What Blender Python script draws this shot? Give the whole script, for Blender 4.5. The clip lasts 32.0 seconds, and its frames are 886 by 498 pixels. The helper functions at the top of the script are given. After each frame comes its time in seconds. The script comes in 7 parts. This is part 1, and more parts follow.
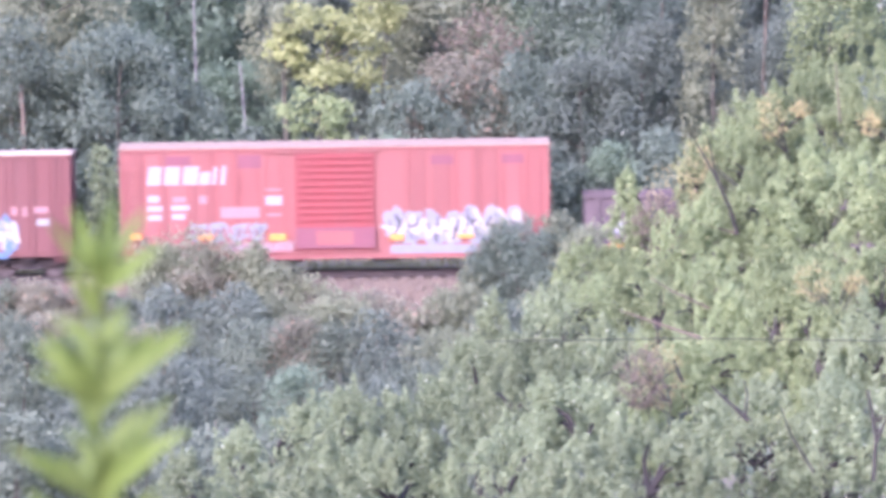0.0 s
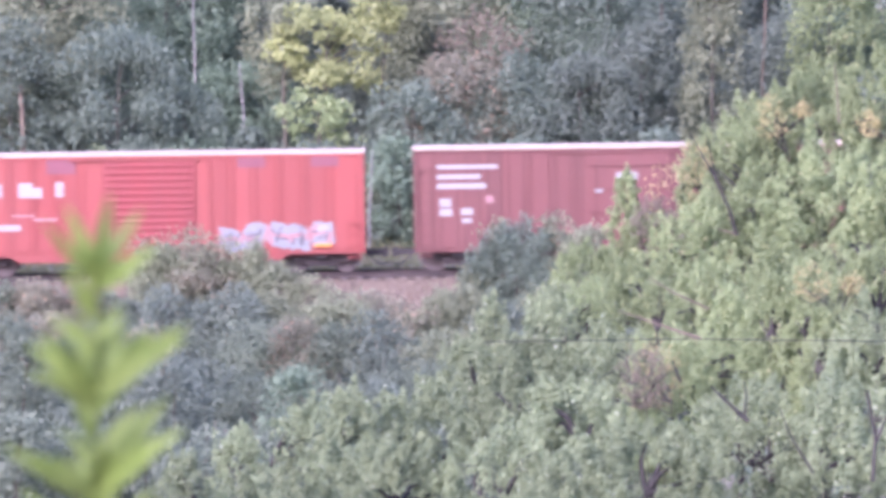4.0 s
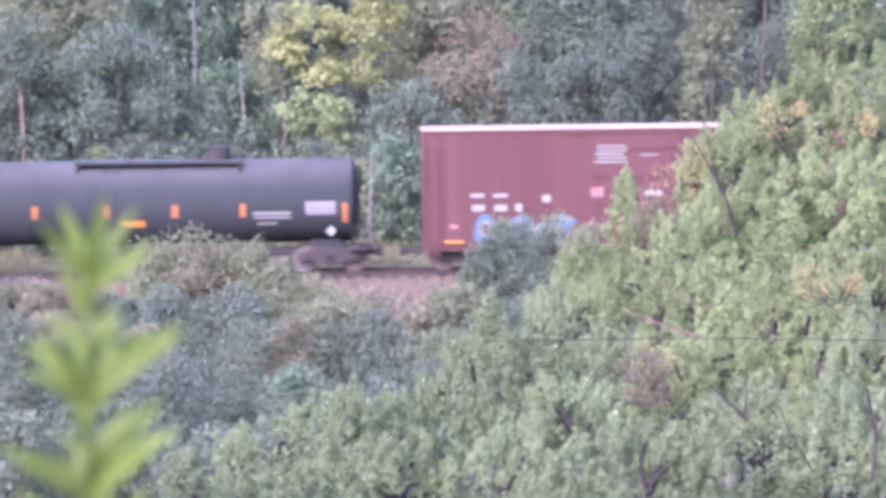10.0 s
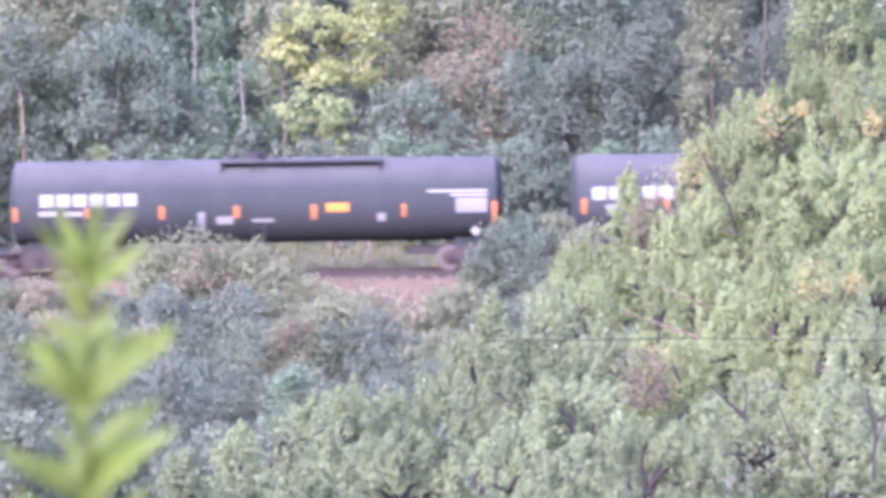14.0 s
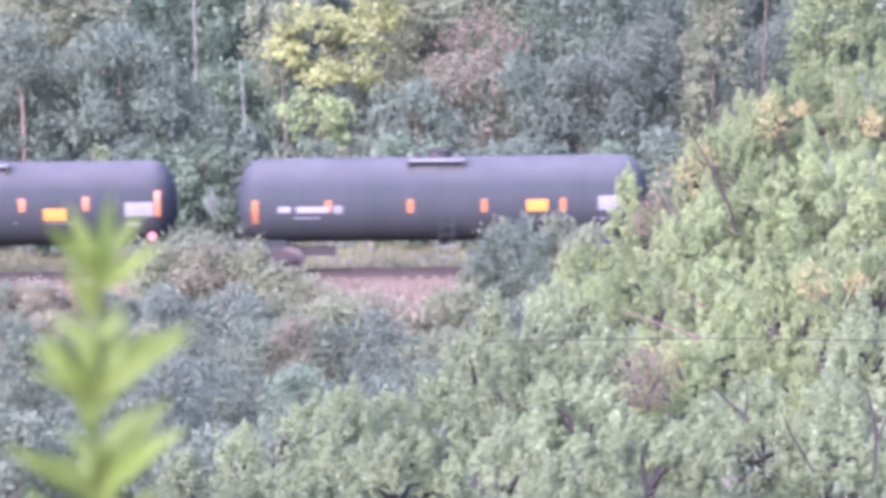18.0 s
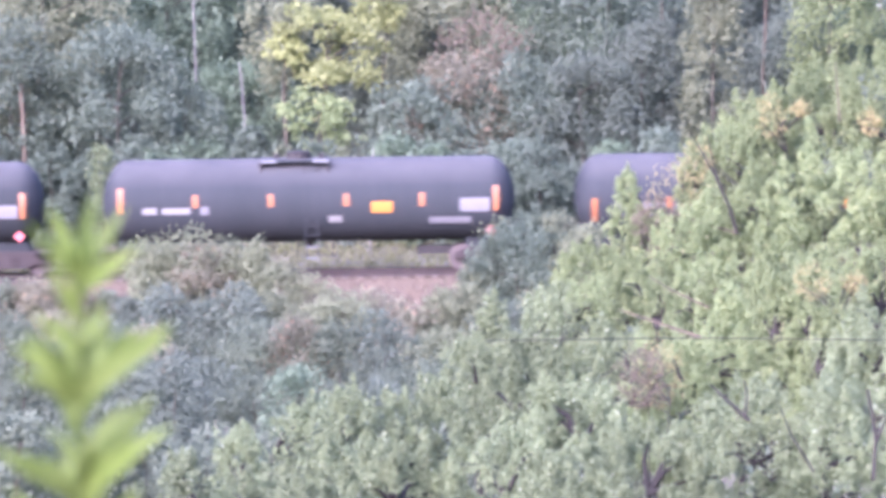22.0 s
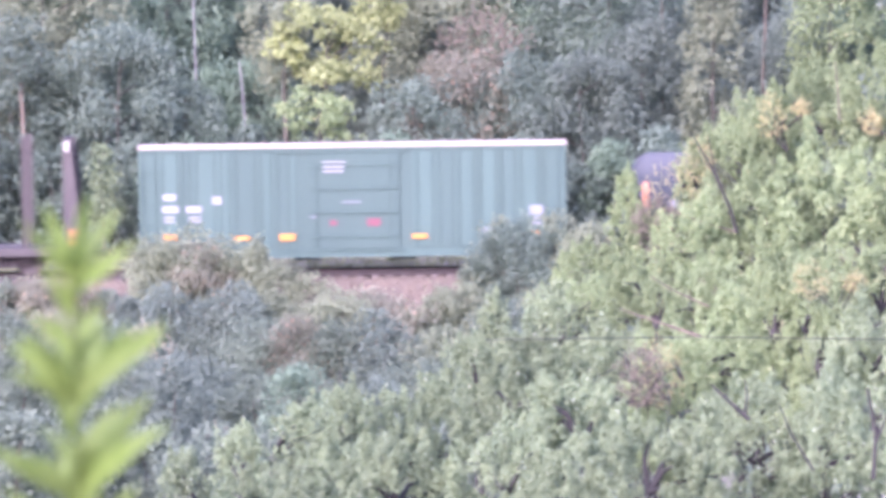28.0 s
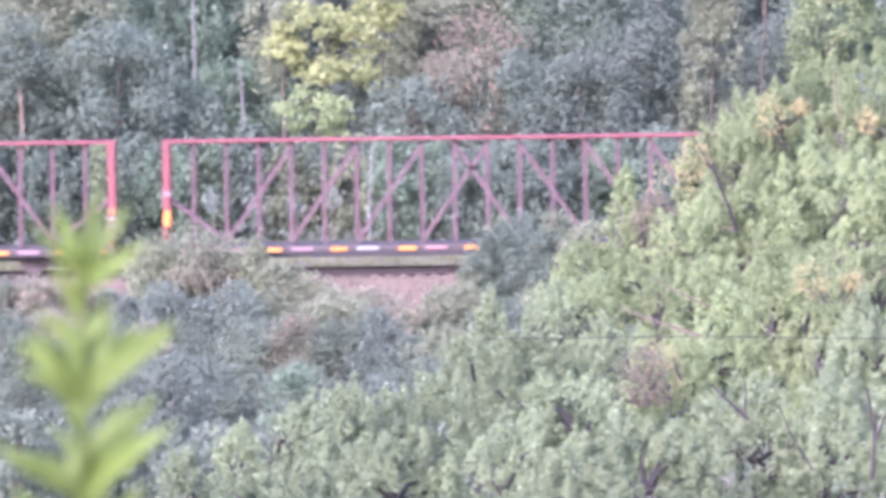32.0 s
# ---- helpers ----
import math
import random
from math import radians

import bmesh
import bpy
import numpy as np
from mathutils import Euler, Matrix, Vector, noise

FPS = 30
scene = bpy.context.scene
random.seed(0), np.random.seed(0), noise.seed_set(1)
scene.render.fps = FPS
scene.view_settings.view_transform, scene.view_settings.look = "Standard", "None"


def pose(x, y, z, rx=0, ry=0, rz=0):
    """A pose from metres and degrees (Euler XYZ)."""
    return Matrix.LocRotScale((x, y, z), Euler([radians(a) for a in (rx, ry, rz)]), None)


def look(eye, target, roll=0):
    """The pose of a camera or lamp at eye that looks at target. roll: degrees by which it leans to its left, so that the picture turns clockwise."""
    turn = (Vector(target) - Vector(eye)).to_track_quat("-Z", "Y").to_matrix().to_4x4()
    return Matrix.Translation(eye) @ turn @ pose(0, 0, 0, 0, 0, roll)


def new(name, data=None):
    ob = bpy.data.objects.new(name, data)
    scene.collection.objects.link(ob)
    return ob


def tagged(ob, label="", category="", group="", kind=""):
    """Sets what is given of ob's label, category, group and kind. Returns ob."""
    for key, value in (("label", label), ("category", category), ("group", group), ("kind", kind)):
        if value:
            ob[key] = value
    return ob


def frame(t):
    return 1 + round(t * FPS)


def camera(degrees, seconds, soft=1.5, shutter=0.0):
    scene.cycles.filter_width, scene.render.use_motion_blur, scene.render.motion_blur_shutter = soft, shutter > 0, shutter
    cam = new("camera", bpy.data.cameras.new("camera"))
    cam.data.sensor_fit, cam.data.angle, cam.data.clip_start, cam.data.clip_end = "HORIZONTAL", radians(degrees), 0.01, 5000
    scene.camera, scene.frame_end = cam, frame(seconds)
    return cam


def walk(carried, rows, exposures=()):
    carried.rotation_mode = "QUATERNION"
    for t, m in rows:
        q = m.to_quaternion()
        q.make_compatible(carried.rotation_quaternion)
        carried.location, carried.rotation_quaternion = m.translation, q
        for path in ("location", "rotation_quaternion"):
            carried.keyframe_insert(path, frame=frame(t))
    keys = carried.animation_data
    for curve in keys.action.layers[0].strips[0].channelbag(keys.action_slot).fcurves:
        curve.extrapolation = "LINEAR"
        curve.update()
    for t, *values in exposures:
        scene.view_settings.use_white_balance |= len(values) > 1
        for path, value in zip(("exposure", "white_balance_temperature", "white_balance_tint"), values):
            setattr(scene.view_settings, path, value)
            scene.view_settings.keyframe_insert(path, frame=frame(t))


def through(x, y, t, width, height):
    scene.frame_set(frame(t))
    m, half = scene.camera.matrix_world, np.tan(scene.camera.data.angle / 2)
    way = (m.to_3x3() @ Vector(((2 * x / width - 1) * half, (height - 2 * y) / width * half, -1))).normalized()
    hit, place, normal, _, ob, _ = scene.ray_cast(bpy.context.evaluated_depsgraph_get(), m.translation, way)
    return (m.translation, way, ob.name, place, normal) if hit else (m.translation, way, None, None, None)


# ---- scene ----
# ================= camera =================
EYE = (0.0, -200.0, 14.0)
cam = camera(9.3, 32.0, soft=4.3, shutter=0.4)
cam.data.dof.use_dof = True
cam.data.dof.focus_distance = 195.0
cam.data.dof.aperture_fstop = 10.5


def aim(dx, dz):
    return look(EYE, (dx, 0.0, 0.93 + dz), -0.75)


EXPOSURES = [(t, e - 1.95, 5200, 43) for t, e in ((0, 4.36), (2.2, 4.38), (3, 4.2), (10, 4.24), (10.8, 4.52), (12, 4.55), (13, 4.52), (32, 4.56))]
walk(cam, [
    (0, aim(-0.008, 0.020)),
    (0.5, aim(0.024, 0.036)),
    (1, aim(-0.000, -0.003)),
    (1.5, aim(-0.000, 0.036)),
    (2, aim(0.016, 0.036)),
    (2.5, aim(0.008, 0.012)),
    (3, aim(-0.016, 0.060)),
    (3.5, aim(-0.000, 0.028)),
    (5.5, aim(0.040, 0.091)),
    (6, aim(0.023, 0.068)),
    (6.5, aim(0.024, 0.084)),
    (7, aim(-0.016, 0.053)),
    (7.5, aim(-0.023, 0.053)),
    (8, aim(-0.000, 0.004)),
    (8.5, aim(0.055, -0.027)),
    (9, aim(-0.008, -0.012)),
    (9.5, aim(0.008, -0.043)),
    (10, aim(0.016, 0.004)),
    (10.5, aim(0.016, -0.027)),
    (11, aim(-0.008, 0.004)),
    (11.5, aim(0.024, -0.012)),
    (12, aim(0.016, 0.012)),
    (12.5, aim(0.016, -0.012)),
    (13, aim(-0.023, -0.012)),
    (13.5, aim(0.024, -0.028)),
    (14, aim(0.016, 0.012)),
    (14.5, aim(0.039, -0.004)),
    (16.5, aim(-0.032, 0.020)),
    (17, aim(-0.016, -0.003)),
    (17.5, aim(0.008, -0.035)),
    (18, aim(-0.008, 0.013)),
    (18.5, aim(-0.016, 0.020)),
    (19, aim(-0.023, -0.004)),
    (19.5, aim(0.024, 0.013)),
    (20, aim(-0.031, -0.004)),
    (20.5, aim(0.032, 0.004)),
    (21, aim(-0.016, 0.005)),
    (21.5, aim(-0.000, -0.012)),
    (22, aim(-0.000, -0.004)),
    (22.5, aim(0.008, -0.035)),
    (23, aim(-0.016, -0.059)),
    (23.5, aim(0.008, 0.028)),
    (24, aim(0.008, -0.012)),
    (24.5, aim(0.032, 0.004)),
    (25, aim(0.016, -0.012)),
    (25.5, aim(-0.000, 0.004)),
    (27.5, aim(-0.000, -0.027)),
    (28, aim(-0.000, -0.035)),
    (28.5, aim(-0.000, -0.012)),
    (29, aim(-0.000, -0.035)),
    (29.5, aim(-0.008, -0.027)),
    (30, aim(-0.047, -0.012)),
    (30.5, aim(-0.000, -0.043)),
    (31, aim(-0.008, -0.035)),
    (31.5, aim(-0.039, 0.020)),
    (32, aim(0.032, -0.059)),
], exposures=EXPOSURES)

# ================= light =================
SUN_EL, SUN_AZ = radians(32), radians(208)
world = bpy.data.worlds.new("sky")
scene.world = world
world.use_nodes = True
wn = world.node_tree
sky = wn.nodes.new("ShaderNodeTexSky")
sky.sky_type = "NISHITA"
sky.sun_disc = False
sky.sun_elevation = SUN_EL
sky.sun_rotation = SUN_AZ
sky.dust_density = 4.0
sky.air_density = 1.0
wn.links.new(sky.outputs[0], wn.nodes["Background"].inputs[0])
wn.nodes["Background"].inputs[1].default_value = 0.15
sun = new("sun", bpy.data.lights.new("sun", "SUN"))
sun.data.energy = 1.4
sun.data.angle = radians(32)
sun.data.color = (1.0, 0.95, 0.90)
sun_dir = Vector((math.cos(SUN_EL) * math.sin(SUN_AZ), math.cos(SUN_EL) * math.cos(SUN_AZ), math.sin(SUN_EL)))
sun.matrix_world = look(sun_dir * 300, (0, 0, 0))


# ================= materials =================
def mat(name, col, col2=None, rough=0.7, metal=0.0, scale=3.0, fine=40.0, bump=0.15, mix=0.6, streak=False, obj_random=0.0):
    """A surface with two scales of stain and a fine relief."""
    m = bpy.data.materials.new(name)
    m.use_nodes = True
    nt = m.node_tree
    n, l = nt.nodes, nt.links
    b = n["Principled BSDF"]
    b.inputs["Roughness"].default_value = rough
    b.inputs["Metallic"].default_value = metal
    b.inputs["Specular IOR Level"].default_value = 0.3
    col2 = col2 or tuple(c * 0.7 for c in col)
    tc = n.new("ShaderNodeTexCoord")
    mp = n.new("ShaderNodeMapping")
    if streak:
        mp.inputs["Scale"].default_value = (1.0, 1.0, 0.18)
    l.new(tc.outputs["Object"], mp.inputs[0])
    big = n.new("ShaderNodeTexNoise")
    big.inputs["Scale"].default_value = scale
    big.inputs["Detail"].default_value = 6
    big.inputs["Roughness"].default_value = 0.65
    small = n.new("ShaderNodeTexNoise")
    small.inputs["Scale"].default_value = fine
    small.inputs["Detail"].default_value = 3
    l.new(mp.outputs[0], big.inputs[0])
    l.new(tc.outputs["Object"], small.inputs[0])
    add = n.new("ShaderNodeMath")
    add.operation = "MULTIPLY_ADD"
    add.inputs[1].default_value = 0.35
    l.new(small.outputs[0], add.inputs[0])
    l.new(big.outputs[0], add.inputs[2])
    ramp = n.new("ShaderNodeValToRGB")
    ramp.color_ramp.elements[0].position = 0.5
    ramp.color_ramp.elements[1].position = 0.9
    ramp.color_ramp.elements[0].color = (*col, 1)
    end = tuple(a + (c - a) * mix for a, c in zip(col, col2))
    ramp.color_ramp.elements[1].color = (*end, 1)
    l.new(add.outputs[0], ramp.inputs[0])
    out = ramp.outputs[0]
    if obj_random:
        oi = n.new("ShaderNodeObjectInfo")
        hs = n.new("ShaderNodeHueSaturation")
        ma = n.new("ShaderNodeMapRange")
        ma.inputs["To Min"].default_value = 1 - obj_random
        ma.inputs["To Max"].default_value = 1 + obj_random
        l.new(oi.outputs["Random"], ma.inputs["Value"])
        l.new(ma.outputs[0], hs.inputs["Value"])
        l.new(out, hs.inputs["Color"])
        out = hs.outputs[0]
    l.new(out, b.inputs["Base Color"])
    bp = n.new("ShaderNodeBump")
    bp.inputs["Strength"].default_value = bump
    bp.inputs["Distance"].default_value = 0.02
    l.new(small.outputs[0], bp.inputs["Height"])
    l.new(bp.outputs[0], b.inputs["Normal"])
    return m


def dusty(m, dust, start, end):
    """Paler faces that look up: settled dust, and sky sheen put into the colour."""
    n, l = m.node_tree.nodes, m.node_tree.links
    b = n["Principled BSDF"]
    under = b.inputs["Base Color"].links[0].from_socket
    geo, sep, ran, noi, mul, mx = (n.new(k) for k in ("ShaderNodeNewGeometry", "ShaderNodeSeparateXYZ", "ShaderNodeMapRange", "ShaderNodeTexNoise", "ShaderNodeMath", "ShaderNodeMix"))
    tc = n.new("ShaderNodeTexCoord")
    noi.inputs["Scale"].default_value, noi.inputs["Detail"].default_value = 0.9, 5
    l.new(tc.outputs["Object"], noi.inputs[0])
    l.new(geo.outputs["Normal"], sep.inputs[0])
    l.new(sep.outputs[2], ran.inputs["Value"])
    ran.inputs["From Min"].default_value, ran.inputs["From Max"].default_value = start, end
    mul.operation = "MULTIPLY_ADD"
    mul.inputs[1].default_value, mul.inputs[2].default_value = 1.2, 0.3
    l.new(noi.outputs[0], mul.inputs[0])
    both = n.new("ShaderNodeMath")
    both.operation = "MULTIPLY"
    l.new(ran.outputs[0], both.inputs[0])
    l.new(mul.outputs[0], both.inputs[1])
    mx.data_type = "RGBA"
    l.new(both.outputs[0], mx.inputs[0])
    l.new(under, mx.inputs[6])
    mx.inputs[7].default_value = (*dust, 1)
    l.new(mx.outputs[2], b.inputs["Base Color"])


def leaf_mat(name, col, col2, accent=None, share=0.0, through=0.5, patch=0.35):
    """Leaves: each its own shade, in lighter and darker patches, letting light through."""
    m = bpy.data.materials.new(name)
    m.use_nodes = True
    nt = m.node_tree
    n, l = nt.nodes, nt.links
    n.remove(n["Principled BSDF"])
    geo = n.new("ShaderNodeNewGeometry")
    tc = n.new("ShaderNodeTexCoord")
    noi = n.new("ShaderNodeTexNoise")
    noi.inputs["Scale"].default_value = patch
    noi.inputs["Detail"].default_value = 3
    l.new(tc.outputs["Object"], noi.inputs[0])
    add = n.new("ShaderNodeMath")
    add.operation = "MULTIPLY_ADD"
    add.inputs[1].default_value = 0.10
    l.new(geo.outputs["Random Per Island"], add.inputs[0])
    l.new(noi.outputs[0], add.inputs[2])
    ramp = n.new("ShaderNodeValToRGB")
    e = ramp.color_ramp.elements
    e[0].position, e[1].position = 0.4, 0.88
    e[0].color, e[1].color = (*col, 1), (*col2, 1)
    l.new(add.outputs[0], ramp.inputs[0])
    out = ramp.outputs[0]
    if accent:
        gt = n.new("ShaderNodeMath")
        gt.operation = "GREATER_THAN"
        gt.inputs[1].default_value = 1 - share
        l.new(geo.outputs["Random Per Island"], gt.inputs[0])
        mx = n.new("ShaderNodeMix")
        mx.data_type = "RGBA"
        l.new(gt.outputs[0], mx.inputs[0])
        l.new(out, mx.inputs[6])
        mx.inputs[7].default_value = (*accent, 1)
        out = mx.outputs[2]
    oi, ma, hs = n.new("ShaderNodeObjectInfo"), n.new("ShaderNodeMapRange"), n.new("ShaderNodeHueSaturation")
    ma.inputs["To Min"].default_value, ma.inputs["To Max"].default_value = 0.84, 1.16
    l.new(oi.outputs["Random"], ma.inputs["Value"])
    l.new(ma.outputs[0], hs.inputs["Value"])
    l.new(out, hs.inputs["Color"])
    out = hs.outputs[0]
    d = n.new("ShaderNodeBsdfDiffuse")
    t = n.new("ShaderNodeBsdfTranslucent")
    g = n.new("ShaderNodeBsdfGlossy")
    g.inputs["Roughness"].default_value = 0.55
    l.new(out, d.inputs[0])
    l.new(out, t.inputs[0])
    m1, m2 = n.new("ShaderNodeMixShader"), n.new("ShaderNodeMixShader")
    m1.inputs[0].default_value = through
    l.new(d.outputs[0], m1.inputs[1])
    l.new(t.outputs[0], m1.inputs[2])
    m2.inputs[0].default_value = 0.01
    l.new(m1.outputs[0], m2.inputs[1])
    l.new(g.outputs[0], m2.inputs[2])
    l.new(m2.outputs[0], n["Material Output"].inputs["Surface"])
    return m


LEAF = {
    "blue": leaf_mat("blue green leaves", (0.130, 0.162, 0.118), (0.174, 0.212, 0.152)),
    "mid": leaf_mat("mid green leaves", (0.145, 0.192, 0.125), (0.200, 0.252, 0.162)),
    "dark": leaf_mat("dark green leaves", (0.126, 0.150, 0.113), (0.164, 0.192, 0.143)),
    "silver": leaf_mat("silver leaf undersides", (0.240, 0.260, 0.215), (0.360, 0.380, 0.320)),
    "deep": leaf_mat("deep green bank leaves", (0.135, 0.160, 0.110), (0.185, 0.212, 0.145)),
    "olive": leaf_mat("olive leaves", (0.175, 0.192, 0.118), (0.235, 0.252, 0.155)),
    "brown": leaf_mat("brownish leaves", (0.185, 0.178, 0.122), (0.260, 0.245, 0.170), (0.33, 0.23, 0.15), 0.04),
    "red": leaf_mat("withered reddish leaves", (0.175, 0.150, 0.108), (0.225, 0.185, 0.132)),
    "yellow": leaf_mat("yellow green leaves", (0.290, 0.315, 0.130), (0.400, 0.420, 0.185)),
    "pale": leaf_mat("pale green leaves", (0.198, 0.240, 0.112), (0.260, 0.305, 0.145), (0.40, 0.40, 0.20), 0.015),
    # the accent gives stray leaves a whitish glint as colour
    "light": leaf_mat("silvery green leaves", (0.176, 0.210, 0.113), (0.236, 0.274, 0.151), (0.40, 0.43, 0.30), 0.012),
    # golden glow of backlit crown edges, put into the leaf colour
    "gold": leaf_mat("sun-rim gold leaves", (0.330, 0.285, 0.130), (0.440, 0.380, 0.185)),
    "fresh": leaf_mat("fresh lime leaves", (0.108, 0.150, 0.028), (0.165, 0.210, 0.052), patch=22.0),
    "grass": leaf_mat("dry grass", (0.170, 0.180, 0.085), (0.280, 0.270, 0.145)),
}
BARK = mat("bark", (0.088, 0.078, 0.058), (0.058, 0.050, 0.037), 0.9, scale=4, fine=30, bump=0.5)
# a darker copy of the bark colour, for near trunks and branches
DARK_BARK = mat("darker bark", (0.032, 0.028, 0.024), (0.022, 0.019, 0.017), 0.9, scale=4, fine=30, bump=0.5)
BIRCH = mat("birch bark", (0.24, 0.22, 0.21), (0.12, 0.11, 0.11), 0.8, scale=5, fine=30)
TWIG = mat("bare twig bark", (0.112, 0.087, 0.062), (0.068, 0.051, 0.039), 0.9)
SOIL = mat("forest soil", (0.15, 0.135, 0.10), (0.11, 0.12, 0.08), 0.95, scale=0.6, fine=8, bump=0.6)
BALLAST = mat("pinkish ballast", (0.105, 0.08, 0.056), (0.074, 0.057, 0.043), 0.95, scale=2.0, fine=18, bump=0.9)
RAIL = mat("rusty rail steel", (0.03, 0.024, 0.023), (0.05, 0.032, 0.026), 0.8, 0.0)
TIE = mat("old tie wood", (0.10, 0.08, 0.07), (0.16, 0.13, 0.11), 0.9)
STEEL = mat("grimy black steel", (0.022, 0.021, 0.022), (0.045, 0.036, 0.032), 0.8, 0.0)
TRUCK = mat("dusty brown cast steel", (0.028, 0.022, 0.022), (0.047, 0.036, 0.033), 0.85, 0.0, scale=4)
TREAD = mat("worn wheel steel", (0.07, 0.058, 0.055), (0.10, 0.075, 0.068), 0.7, 0.2)
WHITE = mat("white lettering paint", (0.187, 0.180, 0.177), (0.143, 0.135, 0.132), 0.7, scale=2)
FADED = mat("faded pale paint", (0.198, 0.102, 0.102), (0.174, 0.118, 0.118), 0.75, scale=2)
GREY = mat("grey stencil paint", (0.15, 0.145, 0.155), (0.115, 0.11, 0.12), 0.7)
AMBER = mat("amber reflective tape", (0.42, 0.165, 0.03), (0.36, 0.15, 0.035), 0.4)
ORANGE = mat("orange reflective tape", (0.259, 0.100, 0.039), (0.202, 0.085, 0.052), 0.4)
REDSIGN = mat("red placard", (0.45, 0.08, 0.085), (0.42, 0.2, 0.2), 0.5)
PATCH = mat("brown patch panel", (0.13, 0.045, 0.055), (0.10, 0.045, 0.05), 0.8)
BLUE = mat("blue spray paint", (0.044, 0.083, 0.154), (0.083, 0.127, 0.187), 0.6)
TEAL = mat("teal spray paint", (0.094, 0.138, 0.138), (0.132, 0.165, 0.160), 0.6, scale=1.4)
SILVER = mat("silver spray paint", (0.139, 0.140, 0.147), (0.099, 0.102, 0.110), 0.6, scale=2)
CREAM = mat("cream spray paint", (0.238, 0.216, 0.185), (0.189, 0.167, 0.150), 0.6)
BLACKP = mat("black spray paint", (0.025, 0.025, 0.030), (0.060, 0.050, 0.055), 0.7)
CRIMSON = mat("crimson spray paint", (0.24, 0.035, 0.045), (0.19, 0.04, 0.05), 0.6)
PINKP = mat("dusty pink spray paint", (0.180, 0.114, 0.120), (0.132, 0.090, 0.099), 0.7)
ROOF_GREY = mat("weathered grey roof", (0.215, 0.152, 0.112), (0.13, 0.088, 0.064), 0.95, 0.0, scale=2.2)
ROOF_WHITE = mat("galvanised pale roof", (0.309, 0.247, 0.187), (0.225, 0.174, 0.132), 0.9, 0.0, scale=2.0)
PAINT = {
    # faded red, with the paleness of haze worked into the colour too
    "pink": mat("sun faded red paint", (0.159, 0.050, 0.044), (0.134, 0.057, 0.049), 0.7, scale=0.8, streak=True, obj_random=0.11),
    "brick": mat("brown red paint", (0.093, 0.033, 0.030), (0.082, 0.037, 0.034), 0.7, scale=0.8, streak=True, obj_random=0.11),
    "red": mat("bright red paint", (0.160, 0.033, 0.028), (0.134, 0.039, 0.034), 0.65, scale=0.8, streak=True, obj_random=0.11),
    "maroon": mat("maroon paint", (0.063, 0.022, 0.023), (0.055, 0.025, 0.026), 0.7, scale=0.8, streak=True, obj_random=0.11),
    "green": mat("blue green paint", (0.041, 0.066, 0.053), (0.050, 0.079, 0.064), 0.65, scale=0.8, streak=True, obj_random=0.11),
    "black": mat("black tank paint", (0.020, 0.023, 0.026), (0.030, 0.032, 0.036), 0.85, scale=1.2, streak=True, obj_random=0.11),
    "slate": mat("dusty slate tank paint", (0.039, 0.040, 0.044), (0.053, 0.053, 0.057), 0.85, scale=1.0, streak=True, obj_random=0.11),
    "rust": mat("rust brown gondola paint", (0.055, 0.042, 0.045), (0.09, 0.065, 0.06), 0.8, scale=1.0, streak=True, obj_random=0.11),
    "beam": mat("dull red frame paint", (0.135, 0.038, 0.04), (0.115, 0.045, 0.045), 0.7, scale=1.5, obj_random=0.06),
    "flat": mat("brown deck steel", (0.047, 0.039, 0.036), (0.066, 0.055, 0.050), 0.8, scale=1.5, obj_random=0.06),
}
# tank tops turn paler: dust plus the sky's sheen, mixed into the paint
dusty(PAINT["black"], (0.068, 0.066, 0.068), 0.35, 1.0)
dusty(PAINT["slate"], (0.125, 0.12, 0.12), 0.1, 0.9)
BEAMPOST = mat("faded brown red frame paint", (0.074, 0.044, 0.046), (0.066, 0.048, 0.050), 0.8, scale=1.5)
DOOR_RED = mat("orange red door paint", (0.159, 0.030, 0.030), (0.133, 0.036, 0.034), 0.7, scale=0.9, streak=True)


# ================= mesh tools =================
def mesh_np(name, verts, quads):
    me = bpy.data.meshes.new(name)
    nv, nf = len(verts), len(quads)
    me.vertices.add(nv)
    me.vertices.foreach_set("co", np.ascontiguousarray(verts, dtype=np.float32).ravel())
    me.loops.add(nf * 4)
    me.loops.foreach_set("vertex_index", np.ascontiguousarray(quads, dtype=np.int32).ravel())
    me.polygons.add(nf)
    me.polygons.foreach_set("loop_start", np.arange(0, nf * 4, 4, dtype=np.int32))
    me.update(calc_edges=True)
    return me


def part(name, bm, material, parent, label=""):
    """One mesh object under a thing or a part; bm is a bmesh or ready mesh data."""
    if isinstance(bm, bmesh.types.BMesh):
        me = bpy.data.meshes.new(name)
        bm.to_mesh(me)
        bm.free()
    else:
        me = bm
    if material and not me.materials:
        me.materials.append(material)
    ob = new(name, me)
    ob.parent = parent
    if label:
        ob["label"] = label
    return ob


def box(bm, x0, y0, z0, x1, y1, z1, bevel=0.0):
    m = Matrix.Translation(((x0 + x1) / 2, (y0 + y1) / 2, (z0 + z1) / 2)) @ Matrix.Diagonal((x1 - x0, y1 - y0, z1 - z0, 1))
    r = bmesh.ops.create_cube(bm, size=1, matrix=m)
    if bevel:
        es = {e for v in r["verts"] for e in v.link_edges}
        bmesh.ops.bevel(bm, geom=list(es), offset=bevel, segments=1, affect="EDGES")
    return bm


def boxm(x0, y0, z0, x1, y1, z1, bevel=0.0):
    return box(bmesh.new(), x0, y0, z0, x1, y1, z1, bevel)


